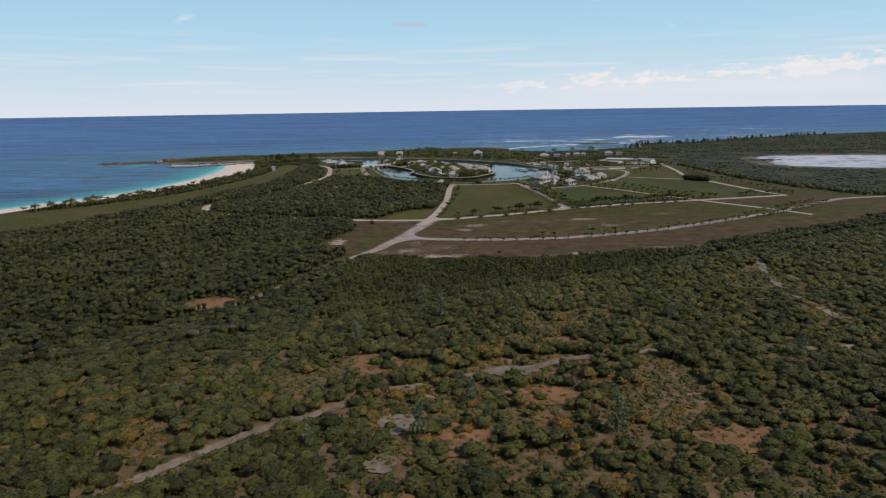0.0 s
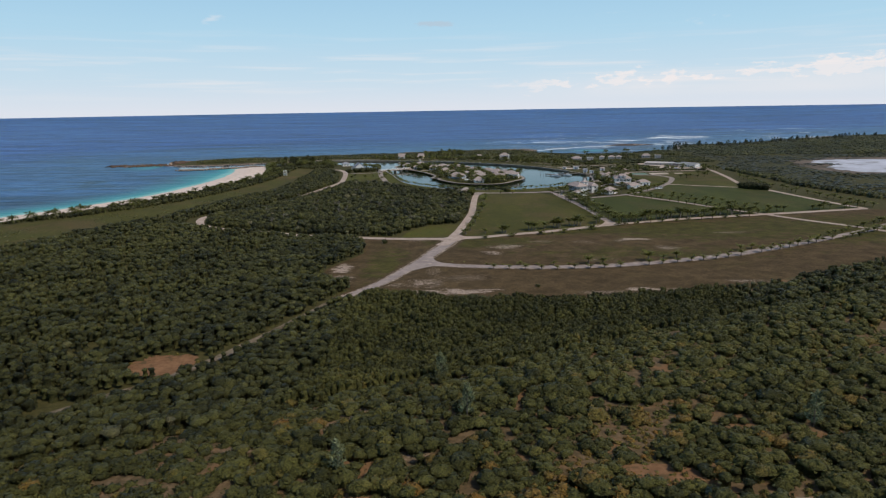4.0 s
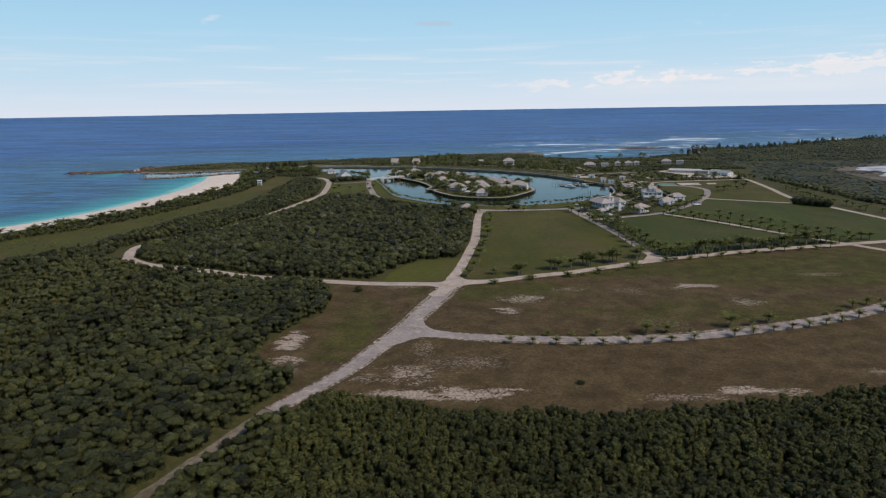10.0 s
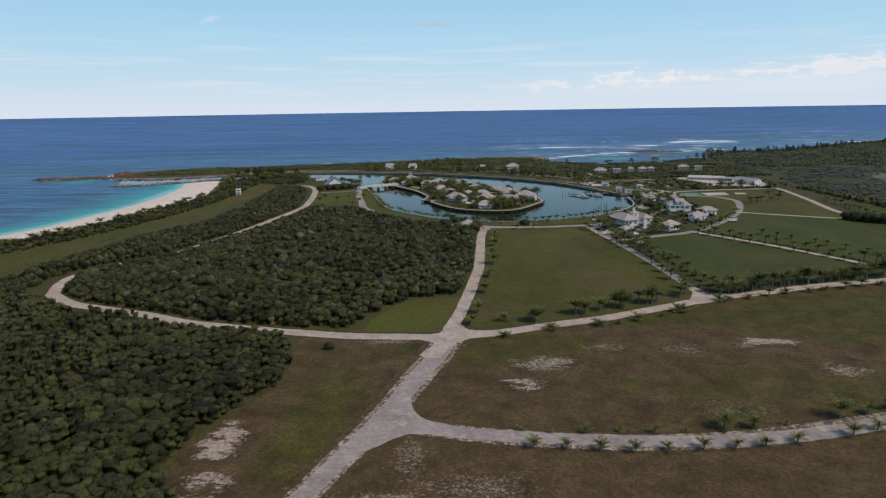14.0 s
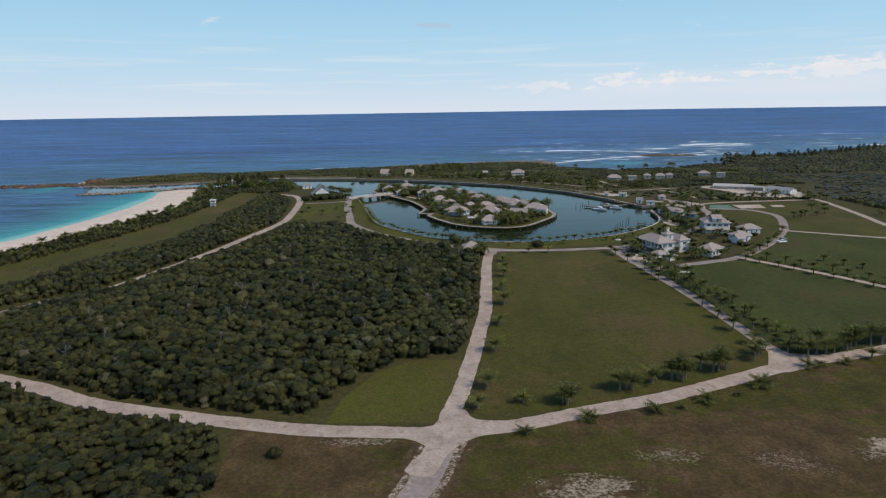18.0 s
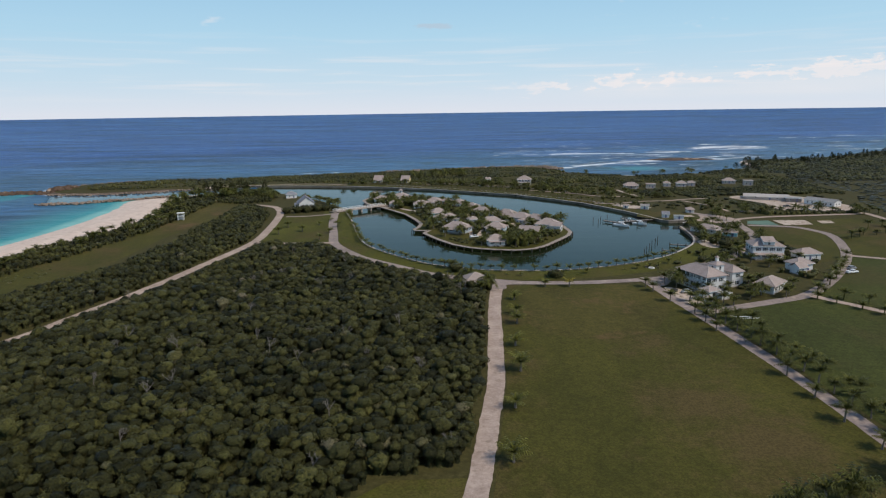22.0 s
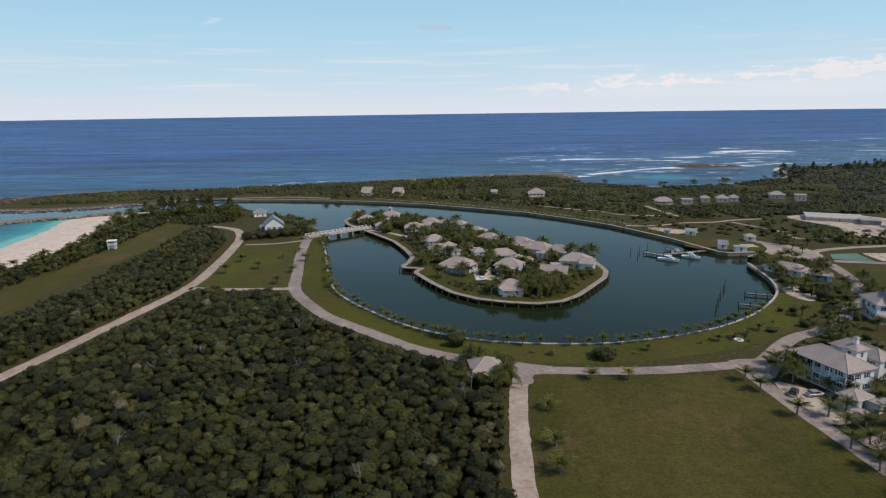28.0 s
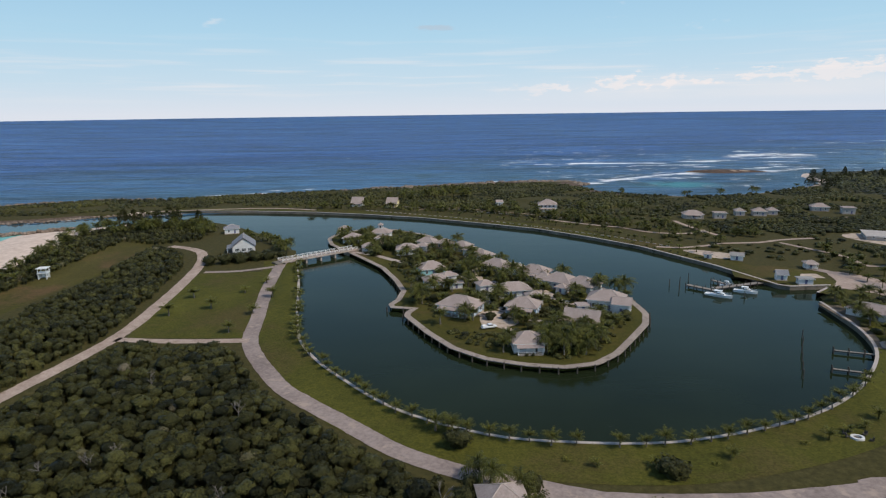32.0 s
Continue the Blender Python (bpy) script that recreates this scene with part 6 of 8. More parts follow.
def rocks(name, pts, width, n, size, label, z=0.0, seed=1, high=0.5, material=None):
    rr = np.random.default_rng(seed)
    line = dense(np.array(pts, float), 1.0)
    bm = bmesh.new()
    bmesh.ops.create_icosphere(bm, subdivisions=1, radius=1)
    tv = np.array([v.co[:] for v in bm.verts])
    tt = np.array([[v.index for v in fc.verts] for fc in bm.faces])
    bm.free()
    vs, ts = [], []
    for i in range(n):
        p = line[rr.integers(len(line))] + rr.normal(scale=width / 2.5, size=2)
        s = size * rr.uniform(0.5, 1.4) * np.array([rr.uniform(0.8, 1.5), rr.uniform(0.8, 1.4), rr.uniform(0.5, 0.9)])
        q = tv * s * rr.uniform(0.75, 1.2, (len(tv), 1))
        a = rr.uniform(0, 6.28)
        q = q @ np.array([[math.cos(a), math.sin(a), 0], [-math.sin(a), math.cos(a), 0], [0, 0, 1]])
        vs.append(q + np.array([p[0], p[1], z + rr.uniform(-0.2, high)]))
        ts.append(tt + i * len(tv))
    tagged(new(name, tri_mesh(name, np.vstack(vs), np.vstack(ts), material or ROCK)), label, "rocks", kind="stuff")


rocks("jetty_rocks", [(-368, 888), (-339, 892), (-317, 906), (-294, 917), (-272, 934)], 5.0, 420, 1.3, "rubble jetty of pale boulders", 0.3, 1, 1.0)
rocks("channel_rocks", [(-405, 957), (-359, 951), (-315, 964), (-285, 983), (-248, 990)], 3.0, 300, 1.1, "boulders lining the channel", 0.2, 2, 0.8)
rocks("sea_rocks", [(-500, 968), (-470, 962), (-440, 972), (-415, 968)], 11.0, 260, 2.6, "low brown rocks awash off the headland", -0.6, 3, 1.2, REEF)
rocks("sea_rocks", [(-418, 985), (-412, 1012)], 9.0, 80, 3.0, "steep brown rocks off the headland", 0.2, 4, 2.5, REEF)
rocks("shore_rocks", [(-95, 1146), (-9, 1175), (30, 1193), (72, 1204), (120, 1196), (128, 1165)], 9.0, 420, 2.2, "dark weathered shore rock", 0.2, 5, 0.7)
rocks("shore_rocks", [(-420, 1030), (-398, 1064), (-330, 1084), (-254, 1089), (-177, 1124), (-95, 1146)], 5.0, 300, 1.7, "dark weathered shore rock", 0.0, 6, 0.6)


def reef_islet(cx, cy, rx, ry, label):
    n_r, n_a = 9, 40
    v = []
    for i in range(n_r):
        for j in range(n_a):
            a = 2 * math.pi * j / n_a
            k = i / (n_r - 1)
            w = 1 + 0.25 * noise.noise((math.cos(a) * 1.3, math.sin(a) * 1.3, cx))
            x, y = cx + rx * k * w * math.cos(a), cy + ry * k * w * math.sin(a)
            v.append((x, y, -0.6 + 2.4 * (1 - k ** 2) + 0.5 * noise.noise((x * 0.1, y * 0.1, 0)) * (1 - k)))
    f = [(i * n_a + j, (i + 1) * n_a + j, (i + 1) * n_a + (j + 1) % n_a, i * n_a + (j + 1) % n_a) for i in range(n_r - 1) for j in range(n_a)]
    tagged(new("reef_islet", mesh_from("reef_islet", v, f, REEF, True)), label, "rock islet", kind="structure")


reef_islet(330, 1302, 52, 30, "low brown reef islet with a strip of sand")
reef_islet(60, 1186, 82, 24, "flat brown reef joined to the shore")
reef_islet(905, 1500, 120, 34, "long dark reef far off the coast")


# ---------------------------------------------------------------- bridge
def bridge():
    a, b = Vector((-93.5, 819.5)), Vector((-61.5, 848))
    d = b - a
    ln = d.length
    ob = thing("bridge", (a.x + b.x) / 2, (a.y + b.y) / 2, 0, math.degrees(math.atan2(d.y, d.x)), "long pale concrete bridge to the islet", "bridge")
    part("deck", blocks((0, 0, 2.65, ln + 3, 5.4, 0.42), (0, -2.75, 2.35, ln + 3, 0.30, 0.95), (0, 2.75, 2.35, ln + 3, 0.30, 0.95)), CONCRETE, ob)
    part("roadway", blocks((0, 0, 3.074, ln + 3, 4.6, 0.05)), ASPHALT, ob)
    for s in (-2.75, 2.75):
        part("handrail", blocks((0, s, 4.22, ln + 3, 0.16, 0.14), (0, s, 3.75, ln + 3, 0.10, 0.10)), TRIM, ob)
        n = 17
        for i in range(n):
            part("post", blocks((-(ln + 2) / 2 + (ln + 2) * i / (n - 1), s, 3.3, 0.22, 0.22, 1.0)), TRIM, ob)
    for i in range(5):
        x = -ln / 2 + 4 + (ln - 8) * i / 4
        p = part("pier", blocks((x, 0, -2, 0.9, 4.6, 4.45)), CONCRETE, ob)
        part("pier_cap", blocks((x, 0, 2.2, 1.3, 5.6, 0.44)), CONCRETE, p)
    for s in (-1, 1):
        part("abutment", blocks((s * (ln / 2 + 2.2), 0, -1, 4.5, 6.6, 3.62)), WALL_STONE, ob)


bridge()


# ---------------------------------------------------------------- houses of the islet
block_house("cottage", -75, 899, 10, 8, 7, "small grey-roofed cottage under trees at the islet tip", WHITE, group=ISLET_HOUSES, sides="se")
block_house("cottage", -65, 871, -12, 11, 9, "white cottage with a broad hipped shingle roof", WHITE, group=ISLET_HOUSES, porch=(2.2, 8))
block_house("cottage", -50, 885, -8, 13, 10, "tall white house with a roof lantern", WHITE, group=ISLET_HOUSES, cupola=True, h=3.3)
block_house("cottage", -47, 869, -8, 9, 6, "low pink house with a grey roof", PINK, group=ISLET_HOUSES, sides="se")
block_house("cottage", -52.5, 848, -10, 6, 5, "small white porch house near the bridge", WHITE, group=ISLET_HOUSES, porch=(2.0, 5.6), shutters="blue")
block_house("cottage", -30, 839, 4, 13, 9, "white cottage with dark shutters beside a lawn", WHITE, group=ISLET_HOUSES, shutters="blue", gap=2.9)
block_house("cottage", -20, 858, -25, 11, 8, "shingle-roofed cottage half hidden by palms", WHITE, group=ISLET_HOUSES)
block_house("cottage", -10, 853, -25, 9, 8, "coral-coloured cottage with a hipped roof", CORAL, group=ISLET_HOUSES, sides="se")
block_house("cottage", 0, 846, -35, 10, 8, "white cottage behind palms on the channel side", WHITE, group=ISLET_HOUSES)
block_house("cottage", -15.5, 796, 20, 13, 10, "turquoise cottage with a wide hipped roof", AQUA, group=ISLET_HOUSES, sides="swe")
block_house("cottage", -12.5, 773, 14, 11, 8, "pale blue cottage with a shingle roof", BLUE, group=ISLET_HOUSES, shutters="blue")
block_house("garden_pavilion", -3.5, 770, 12, 6, 4, "small pale garden pavilion with a flat roof", WHITE, "flat", h=2.5, rise=0.25, sides="s", group=ISLET_HOUSES)
block_house("cottage", -1.5, 737, -26, 17, 11, "large blue-white cottage with a deep porch", BLUE, group=ISLET_HOUSES, porch=(3.0, 13), shutters="blue")
block_house("cottage", 10, 822, -40, 11, 9, "white cottage in the row by the channel", WHITE, group=ISLET_HOUSES, shutters="dark")
block_house("cottage", 16.5, 800, -38, 14, 10, "white cottage with dark windows in the channel row", WHITE, group=ISLET_HOUSES, shutters="dark")
block_house("cottage", 33, 787, -30, 15, 10, "long shingle-roofed house facing the channel", BLUE, group=ISLET_HOUSES, porch=(2.6, 10))
block_house("cottage", 42, 771, -34, 15, 11, "broad shingle-roofed house with a small front pavilion", WHITE, group=ISLET_HOUSES)
block_house("garden_pavilion", 41.5, 761, -34, 4.5, 4.5, "little white square pavilion with a hipped roof", WHITE, h=2.6, group=ISLET_HOUSES, sides="swe")
block_house("cottage", 51, 765, -42, 14, 10, "shingle-roofed wing on the channel side", WHITE, group=ISLET_HOUSES)
block_house("cottage", 55.5, 741, -20, 15, 11, "large white house with blue windows at the islet's end", WHITE, group=ISLET_HOUSES, shutters="blue", h=3.8, sides="swe", gap=2.7)
block_house("cottage", 60, 735, -20, 7, 8, "white front wing with blue windows", WHITE, "gable", group=ISLET_HOUSES, shutters="blue", h=3.6, sides="se")
block_house("garden_pavilion", 45, 736, 5, 4.2, 4, "white flat-roofed pavilion beside the large house", WHITE, "flat", h=2.6, rise=0.25, sides="s", group=ISLET_HOUSES)
block_house("cottage", 20.5, 758, 10, 15, 9, "low white cottage with a hipped roof", WHITE, group=ISLET_HOUSES, shutters="blue")
block_house("cottage", 22.5, 735.5, -18, 13, 10, "pale cottage with a deep shaded verandah", BLUE, group=ISLET_HOUSES, porch=(2.6, 10))
block_house("cottage", 41.5, 717, -22, 13, 9, "shingle cottage with a yellow gable", CREAM, "gable", group=ISLET_HOUSES, sides="se", rise=3.6)
block_house("cottage", 20, 697.5, 4, 11, 9, "white cottage with a dark porch beside the islet walk", WHITE, group=ISLET_HOUSES, porch=(2.4, 9), shutters="dark")
for hx, hy, hw, hd, hyaw in ((-22, 846, 7, 6, -20), (5, 834, 8, 7, -38), (24, 795, 8, 7, -32), (-7, 781, 7, 5, 30), (28, 747, 7, 6, 5), (9, 765, 7, 6, 20), (36, 775, 8, 7, -34)):
    block_house("cottage", hx, hy, hyaw, hw, hd, "small shingle-roofed guest cottage among palms", WHITE, group=ISLET_HOUSES, sides="se")


# ---------------------------------------------------------------- the large house
def large_house():
    ob = thing("large_house", 101.5, 606.8, G + 0.02, -69, "large white two-storey house with verandahs and a lantern tower", "house")
    part("plinth", blocks((0, 0, -0.3, 17.8, 10.4, 0.7)), CONCRETE, ob)
    part("main_wall", blocks((1.2, 1.0, 0.3, 15, 8, 6.4)), WHITE, ob)
    r = part("main_roof", roof_bm(17.5, 10, 3.0, "hip", 0.7), SHINGLE, ob)
    r.matrix_basis = Matrix.Translation((0, 0, 6.7))
    part("ridge_cap", ridge_bm(17.5, 10, 3.0, "hip", 0.7), CONCRETE, r)
    for z, h in ((0.25, 0.12), (3.35, 0.2)):
        part("verandah_floor", blocks((0, -4.1, z, 17.5, 2.4, h), (-7.6, 1.0, z, 2.4, 8, h)), TRIM, ob)
    for i in range(8):
        x = -8.5 + 17.0 * i / 7
        part("column", blocks((x, -5.1, 0.3, 0.24, 0.24, 6.5)), TRIM, ob)
    for i in range(3):
        part("column", blocks((-8.6, -2.2 + 3.2 * i, 0.3, 0.24, 0.24, 6.5)), TRIM, ob)
    part("balustrade", blocks((0, -5.15, 4.35, 17.2, 0.08, 0.1), (0, -5.15, 3.85, 17.2, 0.05, 0.06), (-8.65, 1.0, 4.35, 0.08, 8, 0.1)), TRIM, ob)
    for k in (0, 1):
        for i in range(5):
            x = -4.4 + 3.1 * i
            if k == 0 and i == 2:
                share("door", DOOR_ME["dark"], ob, pose(x, -3.0, 0.35))
            else:
                window(ob, pose(x, -3.0, 1.15 + 3.2 * k), "dark")
        for i in range(2):
            window(ob, pose(8.7, -1.0 + 3.4 * i, 1.2 + 3.2 * k, 0, 0, 90), "dark")
    # the tower with its lantern
    t = part("tower", blocks((2.2, 5.6, 0.3, 4.2, 4.2, 9.6)), WHITE, ob)
    q = part("tower_roof", roof_bm(4.2, 4.2, 1.5, "hip", 0.5), SHINGLE, t)
    q.matrix_basis = Matrix.Translation((2.2, 5.6, 9.9))
    part("lantern", blocks((2.2, 5.6, 11.2, 1.1, 1.1, 1.5), bevel=0.05), TRIM, t)
    q = part("lantern_roof", roof_bm(1.1, 1.1, 0.7, "hip", 0.2), SHINGLE, t)
    q.matrix_basis = Matrix.Translation((2.2, 5.6, 12.7))
    for a in range(4):
        window(t, pose(2.2, 5.6, 0, 0, 0, 90 * a) @ pose(0, -2.1, 7.9))
    # the rear wing
    w = thing("large_house", 113.8, 613.2, G + 0.02, -69, "white two-storey rear wing with dark shutters", "house")
    part("plinth", blocks((0, 0, -0.3, 15.1, 6.1, 0.7)), CONCRETE, w)
    part("wall", blocks((0, 0, 0.3, 15, 6, 6.1)), WHITE, w)
    q = part("roof", roof_bm(15, 6, 2.3, "hip", 0.5), SHINGLE, w)
    q.matrix_basis = Matrix.Translation((0, 0, 6.4))
    part("ridge_cap", ridge_bm(15, 6, 2.3, "hip", 0.5), CONCRETE, q)
    for k in (0, 1):
        wall_windows(w, 15, 6, 1.2 + 3.1 * k, "se", "dark", 3.2)
    # the small outbuilding in front
    block_house("outbuilding", 99, 591.5, 28, 5.6, 4.6, "small white outbuilding with a hipped roof", WHITE, h=2.8, sides="se", shutters="dark")
    block_house("store_shed", 103.8, 589.5, 28, 4.4, 3.2, "low flat-roofed store beside the outbuilding", WHITE, "flat", h=2.2, rise=0.2, roof_mat=TIN, sides="e")
    block_house("utility_hut", 96.5, 585, 28, 2.2, 2.2, "tiny white utility hut by the lane", WHITE, "flat", h=1.6, rise=0.15, sides="s", gap=5)


large_house()
block_house("garage_house", 127.5, 601.2, 44, 12, 8, "white single-storey garage house with a hipped roof", WHITE, h=2.9, sides="sw", shutters="dark")
block_house("villa", 153.5, 661, -8, 14.5, 12, "white villa with balconies and red shutters", WHITE, h=3.1, storeys=2, sides="swe", shutters="dark", porch=(2.4, 13), rise=3.6)
block_house("villa_dormer", 153, 659, -8, 5, 9, "dormer room on the villa roof", WHITE, "gable", h=1.5, z0=G + 7.2, sides="s", shutters="dark", rise=1.6)
block_house("pale_house", 157, 634.5, 18, 9, 7, "pale house with a shingle roof behind shrubs", WHITE, h=3.0, sides="se")
block_house("pale_house", 171, 655, 8, 11, 7, "long pale house with a shingle roof", WHITE, h=3.0, sides="se")
block_house("pale_house", 153.5, 628, 18, 4.6, 5, "low white gabled wing with a dark doorway", WHITE, "gable", h=2.7, sides="se", rise=2.0)
block_house("gabled_house", -124, 851, -72, 15, 12, "white gabled house with a grey slate roof and dormers", WHITE, "gable", h=3.4, rise=5.0, storeys=1, sides="swe", shutters="dark", roof_mat=GREY_ROOF, porch=(3.0, 11))
block_house("cottage", -150, 905, 20, 9, 7, "low grey-roofed cottage among trees by the channel", WHITE, roof_mat=GREY_ROOF, sides="se")
block_house("shingle_house", 6.0, 611, 8, 8.5, 8, "shingle-roofed house at the edge of the woodland", DULL, h=3.0, rise=2.6, sides="se", porch=(2.2, 8))
block_house("shore_house", -85, 1022, -8, 9, 10, "white steep-gabled house on the far shore", WHITE, "gable", h=3.2, rise=5.0, sides="se", porch=(2.0, 8))
block_house("shore_house", -56, 1017, -8, 8, 10, "yellow gabled house on the far shore", CREAM, "gable", h=3.2, rise=5.0, sides="se", porch=(2.0, 7))
block_house("shore_house", 66, 985, -6, 13, 11, "two-storey shore house with a hipped roof and verandahs", WHITE, h=3.0, storeys=2, sides="se", porch=(2.6, 13), shutters="blue")
block_house("watch_hut", 31, 1014, 10, 5, 4, "small white hut on the far shore", WHITE, "gable", h=2.8, rise=1.6, sides="s")
block_house("shore_villa", 163, 948, -8, 15, 9, "wide low villa with a hipped roof", WHITE, sides="se", porch=(2.4, 12))
block_house("shore_villa", 181, 946, -8, 9, 7, "flat-roofed pale house beside the villa", WHITE, "flat", h=4.2, rise=0.4, sides="se")
for hx, hy, hw in ((200, 958, 7), (213, 956, 10), (224, 960, 7)):
    block_house("shore_villa", hx, hy, -10, hw, 8, "white hip-roofed shore house among scrub", WHITE, sides="se", h=3.4)
block_house("shore_villa", 266, 975, -14, 13, 9, "white house on the wooded far shore", WHITE, sides="se", h=3.2)
block_house("shore_villa", 278, 960, -14, 9, 8, "cream flat-fronted house on the far shore", WHITE, "flat", h=5.0, rise=0.3, sides="sw")
block_house("work_shed", 252, 868, -24, 46, 28, "broad low work shed with a flat pale roof", DULL, "flat", h=2.3, rise=0.4, roof_mat=DULL, sides="s", gap=5, category="shed")
block_house("work_shed", 264, 848, -24, 15, 10, "open-fronted dark store shed in the yard", TIMBER, "flat", h=3.2, rise=0.3, roof_mat=TIN, sides="s", gap=4, category="shed")
block_house("work_shed", 276, 829, -60, 32, 12, "long white workshop with a tin roof", WHITE, "gable", h=3.8, rise=2.0, roof_mat=TIN, sides="swe", gap=3.4, category="shed")
block_house("dock_house", 142, 780, -10, 6, 5, "little gabled dock house with a grey roof", WHITE, "gable", h=2.8, rise=2.0, sides="se", roof_mat=GREY_ROOF)
block_house("dock_house", 148.5, 772.5, -8, 8, 5, "low white dock office with a flat roof", WHITE, "flat", h=2.8, rise=0.3, sides="se", roof_mat=TIN, gap=2.2)
block_house("quay_hut", 166, 801, -10, 7, 5, "white hut with a porch near the quay", WHITE, h=2.7, sides="s", porch=(2.0, 6))
block_house("quay_hut", 139, 819, -20, 8, 6, "pale hut by the sandy bank", WHITE, "gable", h=2.6, rise=1.4, sides="s", roof_mat=TIN)
block_house("quay_hut", 126, 823, -20, 5, 4, "small pale hut on the sandy bank", WHITE, h=2.4, sides="s")
block_house("pool_house", 150.5, 727, -52, 23, 14, "low open house with a wide shingle roof by the sand pit", WHITE, h=2.8, sides="se", rise=2.4)
block_house("pool_house", 158.5, 714, -25, 11, 7, "low pale blue house among palms", AQUA, h=2.6, sides="se", roof_mat=SHINGLE)


# ---------------------------------------------------------------- lookout frame behind the beach
def lookout(x, y):
    ob = thing("lookout_tower", x, y, G + 0.05, 12, "white timber lookout tower on the grassy strip", "tower")
    for sx in (-1.8, 1.8):
        for sy in (-1.8, 1.8):
            part("leg", blocks((sx, sy, 0, 0.28, 0.28, 5.2)), TRIM, ob)
    part("platform", blocks((0, 0, 2.9, 4.4, 4.4, 0.25)), TRIM, ob)
    part("roof", blocks((0, 0, 5.2, 4.8, 4.8, 0.28)), TRIM, ob)
    part("screen", blocks((-1.9, 0, 0.2, 0.12, 3.5, 2.6), (0, 1.9, 0.2, 3.5, 0.12, 2.6)), TRIM, ob)
    bm = bmesh.new()
    pipe(bm, (-1.8, -1.8, 0.1), (1.8, -1.8, 2.9), 0.09)
    pipe(bm, (1.8, -1.8, 0.1), (1.8, 1.8, 2.9), 0.09)
    part("brace", bm, TRIM, ob)
    part("rail", blocks((0, -2.1, 4.0, 4.2, 0.1, 0.1), (2.1, 0, 4.0, 0.1, 4.2, 0.1)), TRIM, ob)


lookout(-200.5, 791)


# ---------------------------------------------------------------- docks, boats and piles
def dock(name, a, b, width, label, z=1.25, every=3.5):
    a, b = Vector(a), Vector(b)
    d = b - a
    ln = d.length
    ob = thing(name, (a.x + b.x) / 2, (a.y + b.y) / 2, 0, math.degrees(math.atan2(d.y, d.x)), label, "dock", "docks on the lagoon")
    part("beam", blocks((0, -width / 2 + 0.15, z - 0.45, ln, 0.2, 0.3), (0, width / 2 - 0.15, z - 0.45, ln, 0.2, 0.3)), PILE, ob)
    n = max(3, int(ln / 1.2))
    me = _me("deck_board", blocks((0, 0, z - 0.15, ln / n - 0.05, width, 0.12)), TIMBER)
    for i in range(n):
        share("deck_board", me, ob, pose(-ln / 2 + ln * (i + 0.5) / n, 0, 0.01 * math.sin(i * 7.0)))
    bm = bmesh.new()
    pipe(bm, (0, 0, -2), (0, 0, z + 0.95), 0.19, 0.17)
    me = _me("pile", bm, PILE)
    for i in range(max(2, int(ln / every) + 1)):
        for s in (-1, 1):
            share("pile", me, ob, pose(-ln / 2 + ln * i / max(1, int(ln / every)), s * (width / 2 + 0.12), 0))
    return ob


dock("dock", (133, 778.5), (108, 769.5), 2.6, "grey timber dock reaching out from the quay")
dock("dock", (99, 775.5), (109.5, 764), 2.4, "grey timber cross dock with mooring piles")
dock("dock", (113, 783), (118, 773.5), 1.6, "narrow timber finger dock")
dock("finger_dock", (130, 692.5), (118, 697), 0.9, "narrow pale catwalk between mooring piles", 1.1, 4.0)
dock("finger_dock", (121, 677.5), (109, 682), 0.9, "narrow pale catwalk between mooring piles", 1.1, 4.0)
_bm = bmesh.new()
pipe(_bm, (0, 0, -2), (0, 0, 3.0), 0.19, 0.16)
_pile = _me("mooring_pile", _bm, PILE)
for px_, py_ in ((98, 677), (101, 683), (104.5, 690), (108, 697), (112, 704), (115.5, 711), (94, 771), (92, 778), (98, 782), (104, 788), (110, 762), (117, 759), (124, 766)):
    p = tagged(new("mooring_pile", _pile), "tall dark mooring pile standing in the lagoon", "pile", "piles in the lagoon")
    p.matrix_basis = pose(px_, py_, 0, 2 * math.sin(px_), 1.5 * math.cos(py_), px_ * 31 % 360)

HULL = noisy("white_gelcoat", (0.74, 0.74, 0.75), (0.84, 0.84, 0.84), 0.4, 0.1, 0.25, 0.5, 0, 0)


